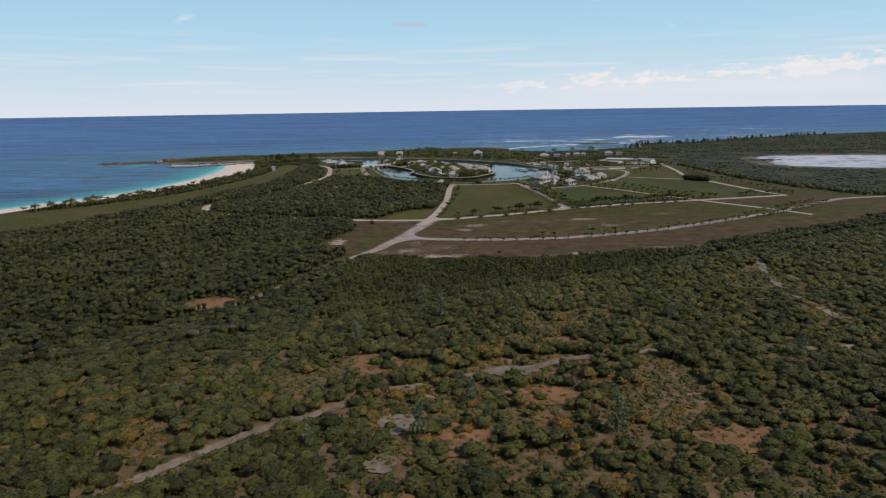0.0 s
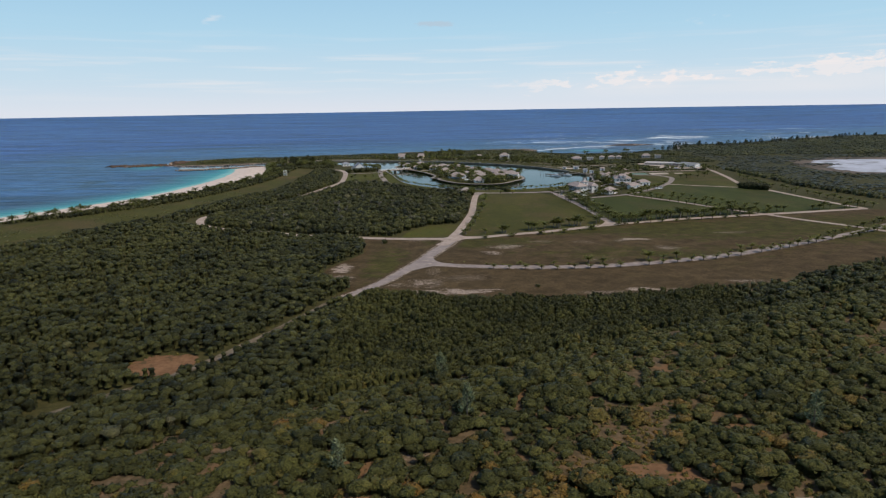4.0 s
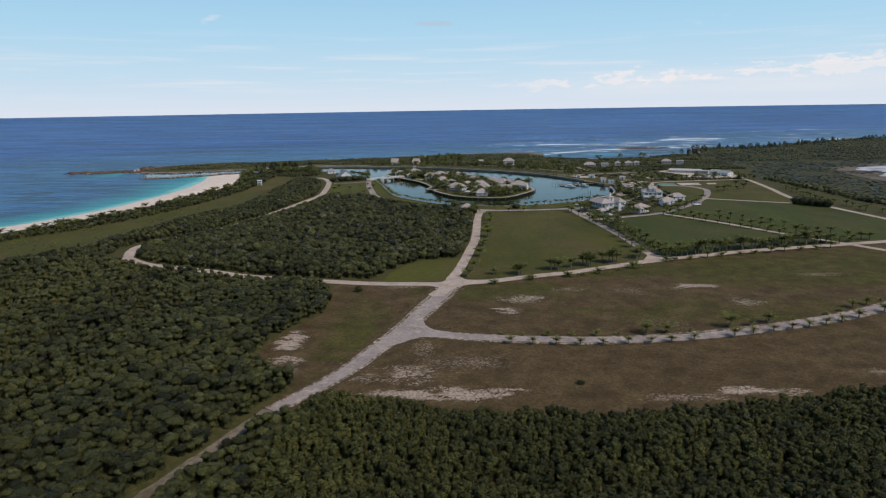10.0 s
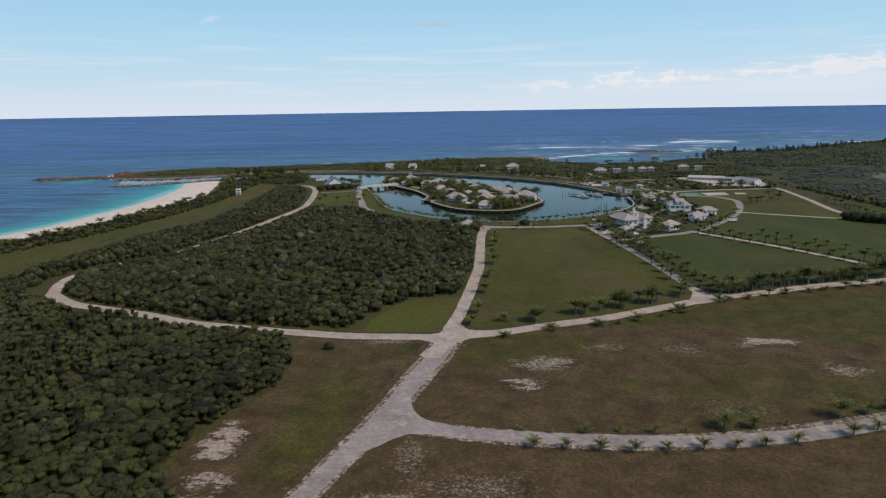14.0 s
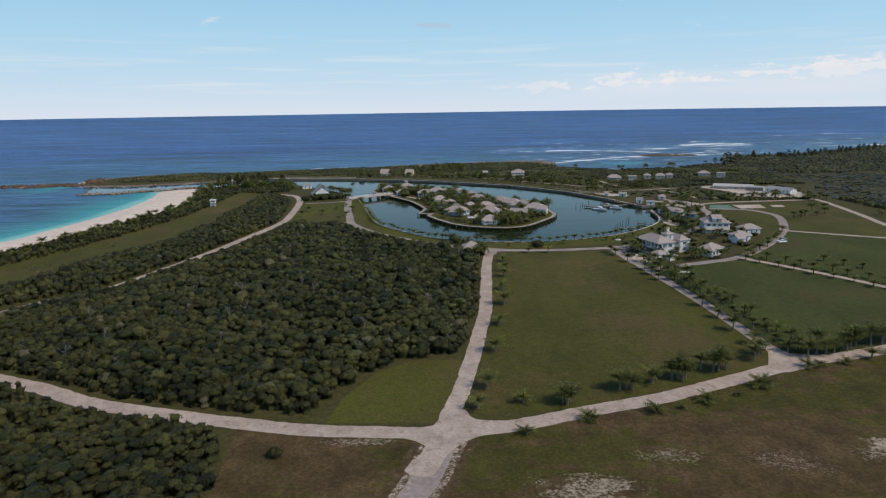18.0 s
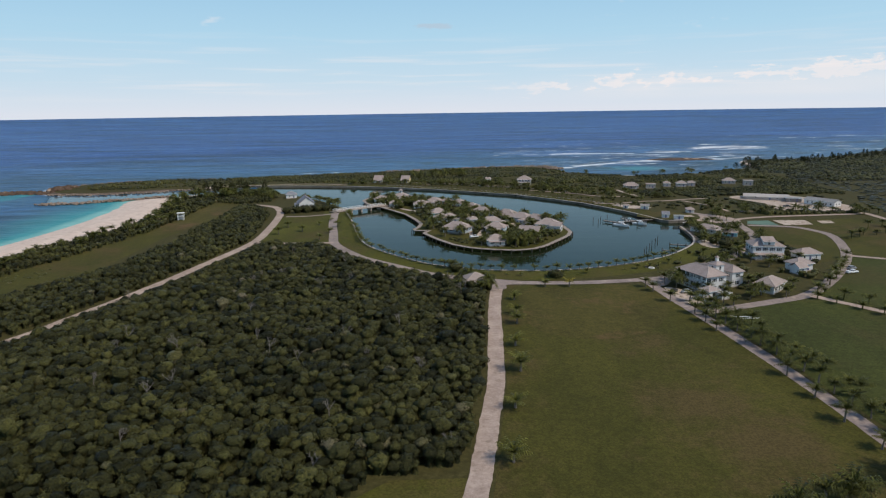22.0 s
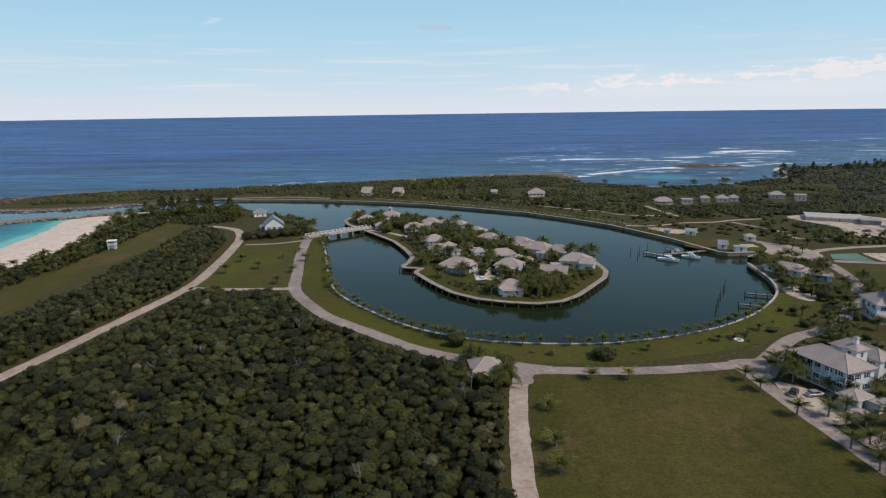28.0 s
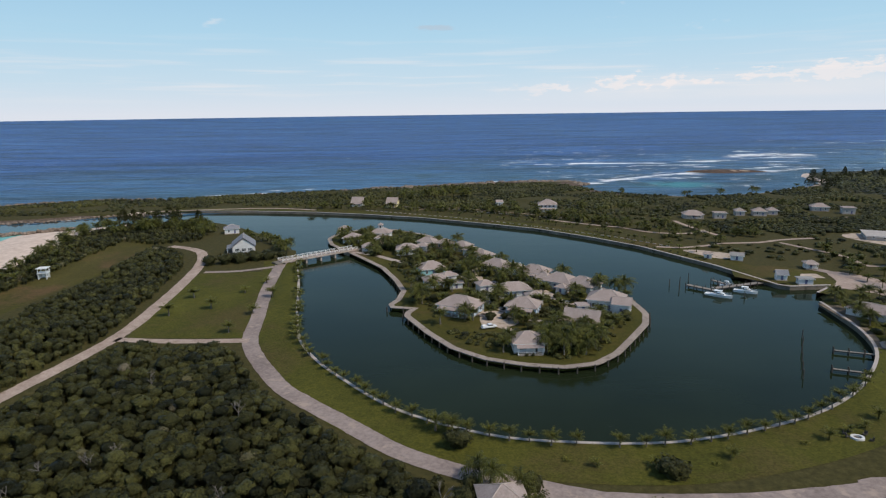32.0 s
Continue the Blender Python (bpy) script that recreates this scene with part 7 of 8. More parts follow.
def boat(x, y, yaw, ln, label):
    ob = thing("motor_boat", x, y, 0.0, yaw, label, "boat", "boats at the dock")
    beam = ln * 0.30
    bm = bmesh.new()
    rows = []
    for i in range(9):
        u = i / 8
        half = beam / 2 * (1 - max(0, (u - 0.45) / 0.55) ** 2.2) * (0.92 + 0.08 * min(1, u * 4))
        half = max(half, 0.04)
        sheer = 0.95 + 0.45 * u ** 2
        x0 = -ln / 2 + ln * u
        rows.append([bm.verts.new(c) for c in ((x0, -half, sheer), (x0 - 0.2 * u, -half * 0.82, 0.05), (x0 - 0.5 * u, 0, -0.4), (x0 - 0.2 * u, half * 0.82, 0.05), (x0, half, sheer))])
    for a, b in zip(rows, rows[1:]):
        for i in range(4):
            bm.faces.new((a[i], b[i], b[i + 1], a[i + 1]))
    bm.faces.new(rows[0])
    part("hull", bm, HULL, ob)
    bm = bmesh.new()
    rows2 = []
    for i in range(9):
        u = i / 8
        half = max(beam / 2 * (1 - max(0, (u - 0.45) / 0.55) ** 2.2) - 0.06, 0.03)
        rows2.append([bm.verts.new((-ln / 2 + ln * u, s * half, 0.80 + 0.42 * u ** 2)) for s in (-1, 1)])
    for a, b in zip(rows2, rows2[1:]):
        bm.faces.new((a[0], b[0], b[1], a[1]))
    part("deck", bm, HULL, ob)
    part("cabin", blocks((ln * 0.06, 0, 0.9, ln * 0.30, beam * 0.62, 0.95), bevel=0.15), HULL, ob)
    part("windscreen", blocks((ln * 0.06, 0, 1.55, ln * 0.31, beam * 0.64, 0.22)), GLASS, ob, "dark tinted windscreen")
    part("hard_top", blocks((-ln * 0.04, 0, 2.55, ln * 0.30, beam * 0.72, 0.10), bevel=0.04), HULL, ob)
    for sx in (-0.16, 0.08):
        for sy in (-0.3, 0.3):
            part("top_post", blocks((ln * sx, beam * sy, 1.0, 0.07, 0.07, 1.6)), TRIM, ob)
    for s in (-0.5, 0.5):
        part("outboard_motor", blocks((-ln / 2 - 0.35, s, 0.2, 0.55, 0.4, 1.25), bevel=0.1), SHUTTER_DARK, ob, "dark outboard motor")
    part("bow_rail", blocks((ln * 0.33, beam * 0.30, 1.75, ln * 0.24, 0.05, 0.05, ), (ln * 0.33, -beam * 0.30, 1.75, ln * 0.24, 0.05, 0.05)), TRIM, ob)


boat(107, 760.5, -38, 11.0, "white motor boat moored at the timber dock")
boat(120.5, 766, -32, 9.5, "white open motor boat moored at the dock")
boat(116.5, 775.5, -25, 6.0, "small white boat tied between the docks")
boat(28, 812, -38, 8.0, "white boat under an awning behind the cottages")


# ---------------------------------------------------------------- vehicles
TYRE = noisy("tyre_rubber", (0.018, 0.018, 0.018), (0.035, 0.035, 0.035), 2.0, 0.3, 0.9, 0.2, 0, 0)
_bm = bmesh.new()
pipe(_bm, (0, -0.12, 0), (0, 0.12, 0), 0.36, sides=14)
TYRE_ME = _me("tyre", _bm, TYRE)
_bm = bmesh.new()
pipe(_bm, (0, -0.13, 0), (0, 0.13, 0), 0.20, sides=10)
RIM_ME = _me("rim", _bm, noisy("alloy", (0.4, 0.4, 0.4), (0.55, 0.55, 0.55), 1.0, 0.2, 0.4, 0.5, 0, 0, None, 0.6))
PAINTS = {"white": HULL, "dark": noisy("dark_car_paint", (0.02, 0.022, 0.026), (0.035, 0.037, 0.042), 0.5, 0.1, 0.3, 0.5, 0, 0), "grey": noisy("grey_car_paint", (0.22, 0.23, 0.24), (0.30, 0.31, 0.32), 0.5, 0.1, 0.3, 0.5, 0, 0)}
LAMP = noisy("lamp_glass", (0.55, 0.55, 0.52), (0.7, 0.7, 0.66), 1.0, 0.2, 0.2, 0.5, 0, 0)


def vehicle(x, y, yaw, paint, label, kind="suv"):
    ob = thing("pickup_truck" if kind == "pickup" else "car", x, y, G + 0.16, yaw, label, "pickup" if kind == "pickup" else "car", "parked vehicles")
    ln, wd = (5.4, 1.95) if kind == "pickup" else (4.5, 1.85)
    bm = blocks((0, 0, 0.36, ln, wd, 0.58), bevel=0.12)
    part("body", bm, PAINTS[paint], ob)
    cab = (0.35, 1.9) if kind == "pickup" else (-0.35, 2.8)
    bm = bmesh.new()
    vs = box(bm, cab[0], 0, 0.90, cab[1], wd - 0.16, 0.74)
    for v in vs:
        if v.co.z > 1.2:
            v.co.x = cab[0] + (v.co.x - cab[0]) * 0.70
            v.co.y *= 0.84
    part("cabin", bm, PAINTS[paint], ob)
    part("window_band", blocks((cab[0], 0, 1.06, cab[1] * 0.90, wd - 0.17, 0.36)), GLASS, ob, "dark vehicle windows")
    if kind == "pickup":
        part("load_bed", blocks((-1.75, 0.82, 0.9, 1.8, 0.1, 0.35), (-1.75, -0.82, 0.9, 1.8, 0.1, 0.35), (-2.62, 0, 0.9, 0.1, 1.7, 0.35)), PAINTS[paint], ob)
    for sx in (-ln * 0.30, ln * 0.31):
        for sy in (-wd / 2 + 0.08, wd / 2 - 0.08):
            t = share("wheel", TYRE_ME, ob, pose(sx, sy, 0.36))
            share("rim", RIM_ME, t, Matrix.Identity(4))
    for s in (-0.65, 0.65):
        part("headlight", blocks((ln / 2 - 0.02, s, 0.68, 0.06, 0.34, 0.16)), LAMP, ob)
    part("bumper", blocks((ln / 2, 0, 0.36, 0.14, wd - 0.1, 0.2), (-ln / 2, 0, 0.36, 0.14, wd - 0.1, 0.2)), TRIM, ob)


vehicle(8.5, 717, 18, "white", "white pickup truck parked on the islet drive", "pickup")
vehicle(87.5, 598.5, 52, "dark", "dark car parked in front of the large house")
vehicle(95.5, 595.5, 20, "dark", "black off-road car beside the large house")
vehicle(92.5, 597.5, 10, "grey", "pale car with a cover beside the large house")
vehicle(177, 627, 15, "white", "white pickup truck beside the loop road", "pickup")
vehicle(181, 634, 20, "grey", "grey car parked on the grass by the loop road")
vehicle(262, 812, -38, "white", "white van in front of the workshop")
vehicle(252, 806, -30, "white", "white pickup in the work yard", "pickup")
vehicle(246, 822, 10, "dark", "dark lorry cab in the work yard", "pickup")


# small things lying about
def fire_pit(x, y):
    ob = thing("fire_pit", x, y, G + 0.06, 0, "round white fire pit ring on the grassy bank", "fire pit")
    bm = bmesh.new()
    n = 28
    rings = [[bm.verts.new((r * math.cos(6.28319 * k / n), 0.9 * r * math.sin(6.28319 * k / n), z)) for k in range(n)] for r, z in ((1.55, -0.1), (1.5, 0.42), (0.95, 0.45), (0.9, 0.05))]
    for p, q in zip(rings, rings[1:]):
        for k in range(n):
            bm.faces.new((p[k], p[(k + 1) % n], q[(k + 1) % n], q[k]))
    part("rim", bm, WHITE, ob)
    bm = bmesh.new()
    bm.faces.new([bm.verts.new((0.95 * math.cos(6.28319 * k / n), 0.86 * math.sin(6.28319 * k / n), 0.1)) for k in range(n)])
    part("ash_bed", bm, PILE, ob)


def garden_chair(x, y, yaw):
    ob = thing("garden_chair", x, y, G + 0.06, yaw, "dark low garden chair beside the fire pit", "chair", "chairs round the fire pit")
    part("seat", blocks((0, 0, 0.30, 0.75, 0.75, 0.10)), PILE, ob)
    part("backrest", blocks((0, 0.36, 0.38, 0.75, 0.10, 0.75)), PILE, ob)
    for sx in (-0.34, 0.34):
        part("armrest", blocks((sx, 0, 0.58, 0.10, 0.75, 0.06)), PILE, ob)
        for sy in (-0.32, 0.32):
            part("leg", blocks((sx, sy, -0.02, 0.08, 0.08, 0.60)), PILE, ob)


fire_pit(90.5, 639.3)
for cx, cy, ca in ((88.3, 639.6, 80), (88.6, 641.2, 50), (90.4, 642.2, 0), (93.0, 640.6, -60), (92.9, 637.9, -110)):
    garden_chair(cx, cy, ca)
for tx, ty, ta in ((101, 566.5, -10), (103, 564.5, 6)):
    ob = thing("timber_pole", tx, ty, G + 0.05, ta, "long pale timber pole lying on the lawn", "pole", "poles on the lawn")
    bm = bmesh.new()
    pipe(bm, (-4, 0, 0.18), (4, 0, 0.15), 0.17, 0.13)
    part("pole", bm, TRIM, ob)


# ---------------------------------------------------------------- palms
FROND = foliage_material("palm_fronds", (0.024, 0.030, 0.008), (0.150, 0.152, 0.030), (0.30, 0.24, 0.04), 0.18)


def palm_meshes(rng, height, spread, fronds, tone):
    """A trunk with a lean and an uneven taper, and a crown of arching feathered fronds."""
    bm = bmesh.new()
    lean = rng.uniform(-0.10, 0.10, 2) * height
    last, n = None, 6
    for i in range(n + 1):
        u = i / n
        r = 0.20 * (1.25 - 0.45 * u) * (1.3 if i == 0 else 1.0)
        c = (lean[0] * u * u, lean[1] * u * u, height * u - (0.2 if i == 0 else 0))
        ring = [bm.verts.new((c[0] + r * math.cos(6.283 * k / 7), c[1] + r * math.sin(6.283 * k / 7), c[2])) for k in range(7)]
        if last:
            for k in range(7):
                bm.faces.new((last[k], last[(k + 1) % 7], ring[(k + 1) % 7], ring[k]))
        last = ring
    bm.faces.new(last)
    trunk = _me("trunk", bm, TRUNK)
    top = np.array([lean[0], lean[1], height])
    v, t, tint = [], [], []
    for f in range(fronds):
        a = 6.283 * f / fronds + rng.uniform(-0.25, 0.25)
        up = rng.uniform(-0.25, 1.15) if height > 4 else rng.uniform(0.30, 1.38)
        ln = spread * rng.uniform(0.8, 1.1)
        segs = 8
        pts = []
        for i in range(segs + 1):
            u = i / segs
            pts.append(np.array([math.cos(a), math.sin(a), 0]) * ln * u * math.cos(up * (1 - 0.5 * u)) + np.array([0, 0, ln * (math.sin(up) * u - (0.62 if height > 4 else 0.36) * u * u)]))
        side = np.array([-math.sin(a), math.cos(a), 0])
        tone_f = np.clip(tone + rng.normal(scale=0.10) - (0.0 if up > 0.2 else -0.12), 0, 1)
        for i in range(segs):
            w = 0.29 * spread * math.sin(math.pi * (0.12 + 0.80 * (i + 0.5) / segs)) ** 0.8
            for s in (-1, 1):
                b = len(v)
                drop = np.array([0, 0, -w * rng.uniform(0.35, 0.75)])
                tip = pts[i] * 0.3 + pts[i + 1] * 0.7 + side * s * w + drop + (pts[i + 1] - pts[i]) * rng.uniform(0.3, 0.9)
                v += [top + pts[i], top + pts[i] * 0.25 + pts[i + 1] * 0.75, top + tip]
                t.append((b, b + 1, b + 2))
                tint += [tone_f] * 3
    for f in range(4):                       # the upright young leaves
        a = 6.283 * f / 4 + 0.4
        d = np.array([math.cos(a) * 0.35, math.sin(a) * 0.35, 1.0]) * spread * 0.55
        s = np.array([-math.sin(a), math.cos(a), 0]) * 0.12 * spread
        b = len(v)
        v += [top - s, top + s, top + d]
        t.append((b, b + 1, b + 2))
        tint += [min(1, tone + 0.15)] * 3
    crown = tri_mesh("crown", np.array(v), np.array(t), FROND, np.array(tint))
    return trunk, crown


palm_rng = np.random.default_rng(11)
PALMS = {}
for key, hh, sp, fr, tone in (("tiny", 0.5, 1.6, 10, 0.66), ("young", 1.3, 2.6, 14, 0.50), ("young2", 1.8, 3.0, 16, 0.44), ("mid", 2.5, 3.2, 19, 0.38), ("mid2", 3.2, 3.4, 21, 0.34), ("tall", 4.4, 4.2, 25, 0.32), ("tall2", 5.4, 4.4, 26, 0.28), ("gold", 2.2, 3.0, 15, 0.98), ("stub", 0.7, 2.8, 14, 0.36)):
    PALMS[key] = palm_meshes(palm_rng, hh, sp, fr, tone)


JOINED = []          # palms that stand among many others or far off


def palm(key, x, y, label, group, scale=1.0, z=None):
    if group is None:
        JOINED.append((x, y, key, scale * palm_rng.uniform(0.86, 1.14)))
        return None
    trunk, crown = PALMS[key]
    ob = thing("palm_tree", x, y, float(land(x, y)) + 0.03 if z is None else z, palm_rng.uniform(0, 360), label, "palm", group)
    s = scale * palm_rng.uniform(0.86, 1.14)
    ob.matrix_basis = ob.matrix_basis @ Matrix.Diagonal((s, s, s, 1))
    share("trunk", trunk, ob, Matrix.Identity(4))
    share("crown", crown, ob, Matrix.Identity(4))
    return ob


def row(keys, line, spacing, off, label, group, jitter=0.6, drop=0.0, scale=1.0, start=0.0, grow=0.0):
    ln = offset_line(dense(curve(line, 6), 1.0), off)
    s = np.concatenate([[0], np.cumsum(np.linalg.norm(np.diff(ln, axis=0), axis=1))])
    q, k = start, 0
    while q < s[-1]:
        if palm_rng.uniform() >= drop:
            x = np.interp(q, s, ln[:, 0]) + palm_rng.uniform(-jitter, jitter)
            y = np.interp(q, s, ln[:, 1]) + palm_rng.uniform(-jitter, jitter)
            palm(keys[palm_rng.integers(len(keys))], float(x), float(y), label, group, scale * (1 + grow * q / s[-1]))
        q += spacing
        k += 1


SOUTH_ROAD = [(10, 352.5), (28, 351), (44, 350.5), (64, 352), (88, 357), (113, 364), (142, 375.5), (176, 394), (205, 411)]
row(["young", "young2"], SOUTH_ROAD, 7.4, -3.6, "young coconut palm beside the grey curving road", "palms along the southern road", 0.5, 0.05, 0.75, 6, 0.35)
row(["tiny", "tiny", "young"], SOUTH_ROAD, 8.0, 4.4, "small coconut palm on the verge of the grey road", "palms along the southern road", 0.8, 0.1, 0.8, 2, 0.5)
for x, y, s in ((61, 356.5, 1.25), (68, 357, 1.0), (90.7, 361.5, 1.25), (105.6, 366, 1.05), (-3.8, 362.6, 0.5), (2, 362.4, 0.5)):
    palm("young2" if s > 0.9 else "tiny", x, y, "bushy coconut palm in the dry field", "palms along the southern road", s)

CROSS = "palms along the cross road"
for x, y, k in ((15.5, 434.5, "young"), (25.6, 434.3, "mid"), (27.6, 435.2, "mid"), (26.6, 433.4, "young2"), (42, 441.6, "mid"), (44, 442.4, "mid"), (45.6, 442, "young2"), (52, 446, "young2"), (58.2, 448.6, "mid"), (60.2, 449.6, "mid2"), (62.2, 449.2, "mid"), (61, 447.8, "mid"), (68.6, 455, "mid"), (71.5, 453.6, "mid"), (73.5, 454.6, "mid2"), (75.6, 455, "mid"), (87, 461.6, "mid"), (90, 466, "mid")):
    palm(k, x, y, "dark green coconut palm in a clump by the cross road", CROSS, 1.35)
for x, y, s in ((14.5, 418.6, 0.9), (30.1, 425.3, 1.0), (31.2, 424.6, 0.9), (47.8, 428.9, 1.0), (62.2, 434.4, 1.0), (80, 443.3, 1.1), (81.6, 443.8, 1.0), (99.8, 456.2, 1.15), (72, 438, 0.6), (55, 431, 0.5)):
    palm("stub", x, y, "stout short palm on the edge of the pale road", CROSS, 1.15 * s)
EAST_CROSS = [(104, 463), (120, 468.5), (145, 477), (180, 486), (206, 492)]
row(["mid", "mid2", "young2"], EAST_CROSS, 3.6, 1.6, "coconut palm in a thick row by the cross road", CROSS, 1.6, 0.08, 1.4)
row(["mid", "mid2"], EAST_CROSS, 4.6, 7.0, "coconut palm on the lawn by the cross road", None, 2.2, 0.25)
row(["young2", "stub"], [(104, 458), (145, 470), (206, 485)], 9.0, -1.0, "short palm on the edge of the pale road", CROSS, 0.8, 0.1)
NORTH = "palms along the north road"
for x, y, k in ((6.5, 443.7, "young2"), (10.3, 470, "young2"), (13, 495.6, "young"), (16.7, 519, "young2"), (16.9, 539.3, "young"), (19.5, 560.8, "young2"), (20.3, 572, "young"), (3.6, 431.4, "young"), (21, 590, "young")):
    palm(k, x, y, "young bushy palm on the lawn edge by the north road", NORTH, 1.4)
DIAG = [(99, 468), (97, 492), (95.5, 521), (91, 561), (87, 590)]
row(["mid", "mid2", "tall"], DIAG, 7.0, -1.6, "leaning coconut palm lining the grey lane", "palms along the lane", 0.7, 0.05)
row(["mid", "young2", "mid2"], DIAG, 8.0, -7.5, "coconut palm on the lawn beside the lane", None, 1.4, 0.15)
row(["mid2", "mid"], [(92.5, 475), (91, 521), (85, 575)], 13.0, 0.6, "coconut palm on the near side of the lane", "palms along the lane", 0.8, 0.35)
for x, y, k in ((35.9, 608.8, "young2"), (46.3, 608.7, "gold"), (78.4, 607.2, "mid2"), (79.6, 600.5, "mid"), (81.9, 586.1, "mid2"), (85.9, 570.7, "mid"), (86.4, 561.6, "mid2"), (91, 606, "tall"), (94, 611, "tall2"), (88, 612, "mid2"), (97, 617, "tall"), (92, 618, "mid2"), (99, 612, "mid2"), (106, 592, "mid2"), (97, 600, "mid"), (101, 597, "mid2"), (110, 600, "mid2"), (117, 592, "tall"), (121, 594, "tall"), (129, 590, "mid2"), (114, 588, "mid"), (101, 582, "mid2"), (95, 580, "mid"), (104, 580, "mid"), (132, 594, "mid2"), (138, 603, "mid2"), (121, 606, "mid2"), (150, 645, "mid2"), (157, 646, "mid"), (141, 648, "mid2"), (128, 612, "mid2"), (146, 640, "mid"), (165, 650, "mid2")):
    palm(k, x, y, "golden-leaved young palm on the lawn edge" if k == "gold" else "coconut palm in the garden of the large house", "palms round the large house")

BANK = "palms along the lagoon bank"
row(["mid", "young2", "mid"], [(-46, 684), (-36, 671.5), (-19, 652), (3, 639), (22, 635), (49, 635), (80, 645), (101, 658), (117, 673)], 5.2, 1.5, "small coconut palm on the grassy bank beside the sea wall", BANK, 0.7, 0.06, 0.80)
row(["tiny", "young", "young2"], [(14, 629), (49, 628), (80, 637), (101, 648), (118, 664)], 6.5, 0.0, "young palm planted on the lagoon bank", None, 1.2, 0.15, 0.8)
row(["young2", "young"], [(-86, 815), (-77, 778), (-67, 737), (-60, 708), (-51, 689)], 5.6, 2.2, "bushy young palm on the bank beside the bridge", BANK, 0.8, 0.1, 0.9)
row(["mid2", "mid", "tall"], [(134, 692), (141, 712), (146, 745), (150, 756)], 4.6, -1.5, "coconut palm on the eastern quay", "palms on the eastern quay", 1.2, 0.05)
row(["mid2", "mid"], [(142, 690), (150, 715), (158, 745), (166, 762)], 6.0, 0, "coconut palm behind the eastern quay", None, 2.5, 0.2)
for x, y, k in ((2, 622.5, "tall"), (4, 618, "tall2"), (10, 616, "mid2"), (-4, 641, "mid2"), (-8, 643, "mid"), (11, 605, "tall"), (8, 600, "mid2"), (12, 610, "mid2"), (-1, 603, "mid2")):
    palm(k, x, y, "coconut palm beside the shingle-roofed house", "palms by the shingle house")

ISLE = "palms on the islet"
for x, y, k in ((67, 757, "tall2"), (64, 763, "tall"), (59, 769, "tall"), (57, 760, "tall2"), (65, 748, "mid2"), (46, 757, "tall"), (45, 783, "tall"), (30, 764, "tall"), (33, 758, "mid2"), (26, 777, "tall"), (22, 785, "tall2"), (11, 806, "tall"), (19, 812, "tall"), (4, 824, "tall2"), (-4, 838, "tall"), (-8, 846, "tall2"), (-14, 862, "tall"), (-3, 855, "tall2"), (-24, 866, "tall"), (-31, 872, "tall"), (-38, 878, "tall2"), (-57, 872, "tall"), (-61, 862, "tall"), (-56, 855, "tall2"), (-62, 889, "tall"), (-72, 878, "tall2"), (-71, 890, "tall"), (-58, 896, "tall"), (-46, 858, "tall2"), (-42, 851, "tall"), (-39, 862, "mid2"), (-37, 846, "mid2"), (-24, 828, "mid2"), (-22, 815, "tall"), (-22, 795, "mid2"), (-10, 786, "tall"), (-21, 780, "mid2"), (-23, 768, "mid2"), (-19, 752, "tall"), (-17, 747, "tall2"), (-5, 764, "mid2"), (2, 772, "tall"), (10, 729, "mid2"), (12, 744, "tall"), (14, 752, "tall"), (30, 740, "mid2"), (14, 699, "tall"), (12, 694, "mid2"), (26, 694, "tall"), (28, 699, "tall2"), (31, 692, "tall"), (34, 697, "tall2"), (36, 703, "tall"), (38, 692, "tall"), (42, 697, "tall2"), (45, 703, "tall"), (30, 706, "tall"), (48, 708, "mid2"), (52, 716, "mid2"), (26, 711, "mid2"), (33, 713, "tall"), (40, 706, "mid2"), (-33, 828, "young2"), (50, 727, "mid2"), (37, 738, "mid2"), (5, 790, "tall"), (-2, 798, "mid2"), (36, 783, "mid2"), (-9, 722, "mid2"), (0, 727, "tall"), (3, 726, "mid2")):
    palm(k, x, y, "tall coconut palm among the islet cottages", ISLE, 1.08, z=G + 0.05)


HOUSES_AT = np.array([(o.matrix_basis.translation.x, o.matrix_basis.translation.y) for o in scene.objects if o.get("group") == "cottages on the islet"])
extra = 0
while extra < 90:
    q = palm_rng.uniform()
    a = np.array([-74, 888]) * (1 - q) + np.array([56, 715]) * q
    x, y = a + np.array([0.80, 0.60]) * palm_rng.uniform(-1, 1) * (20 if q < 0.35 else 34)
    if not inside(islet_line, np.array([x]), np.array([y]))[0] or distance(islet_line, np.array([x]), np.array([y]), True)[0][0] < 4.5:
        continue
    if np.min(np.hypot(HOUSES_AT[:, 0] - x, HOUSES_AT[:, 1] - y)) < 4.6 or np.hypot(x - 9, y - 720) < 9 or (x < -24 and y < 832 and x > -45):
        continue
    palm(("mid2", "tall", "tall2", "mid")[extra % 4], float(x), float(y), "coconut palm in an islet garden", None, 0.95)
    extra += 1


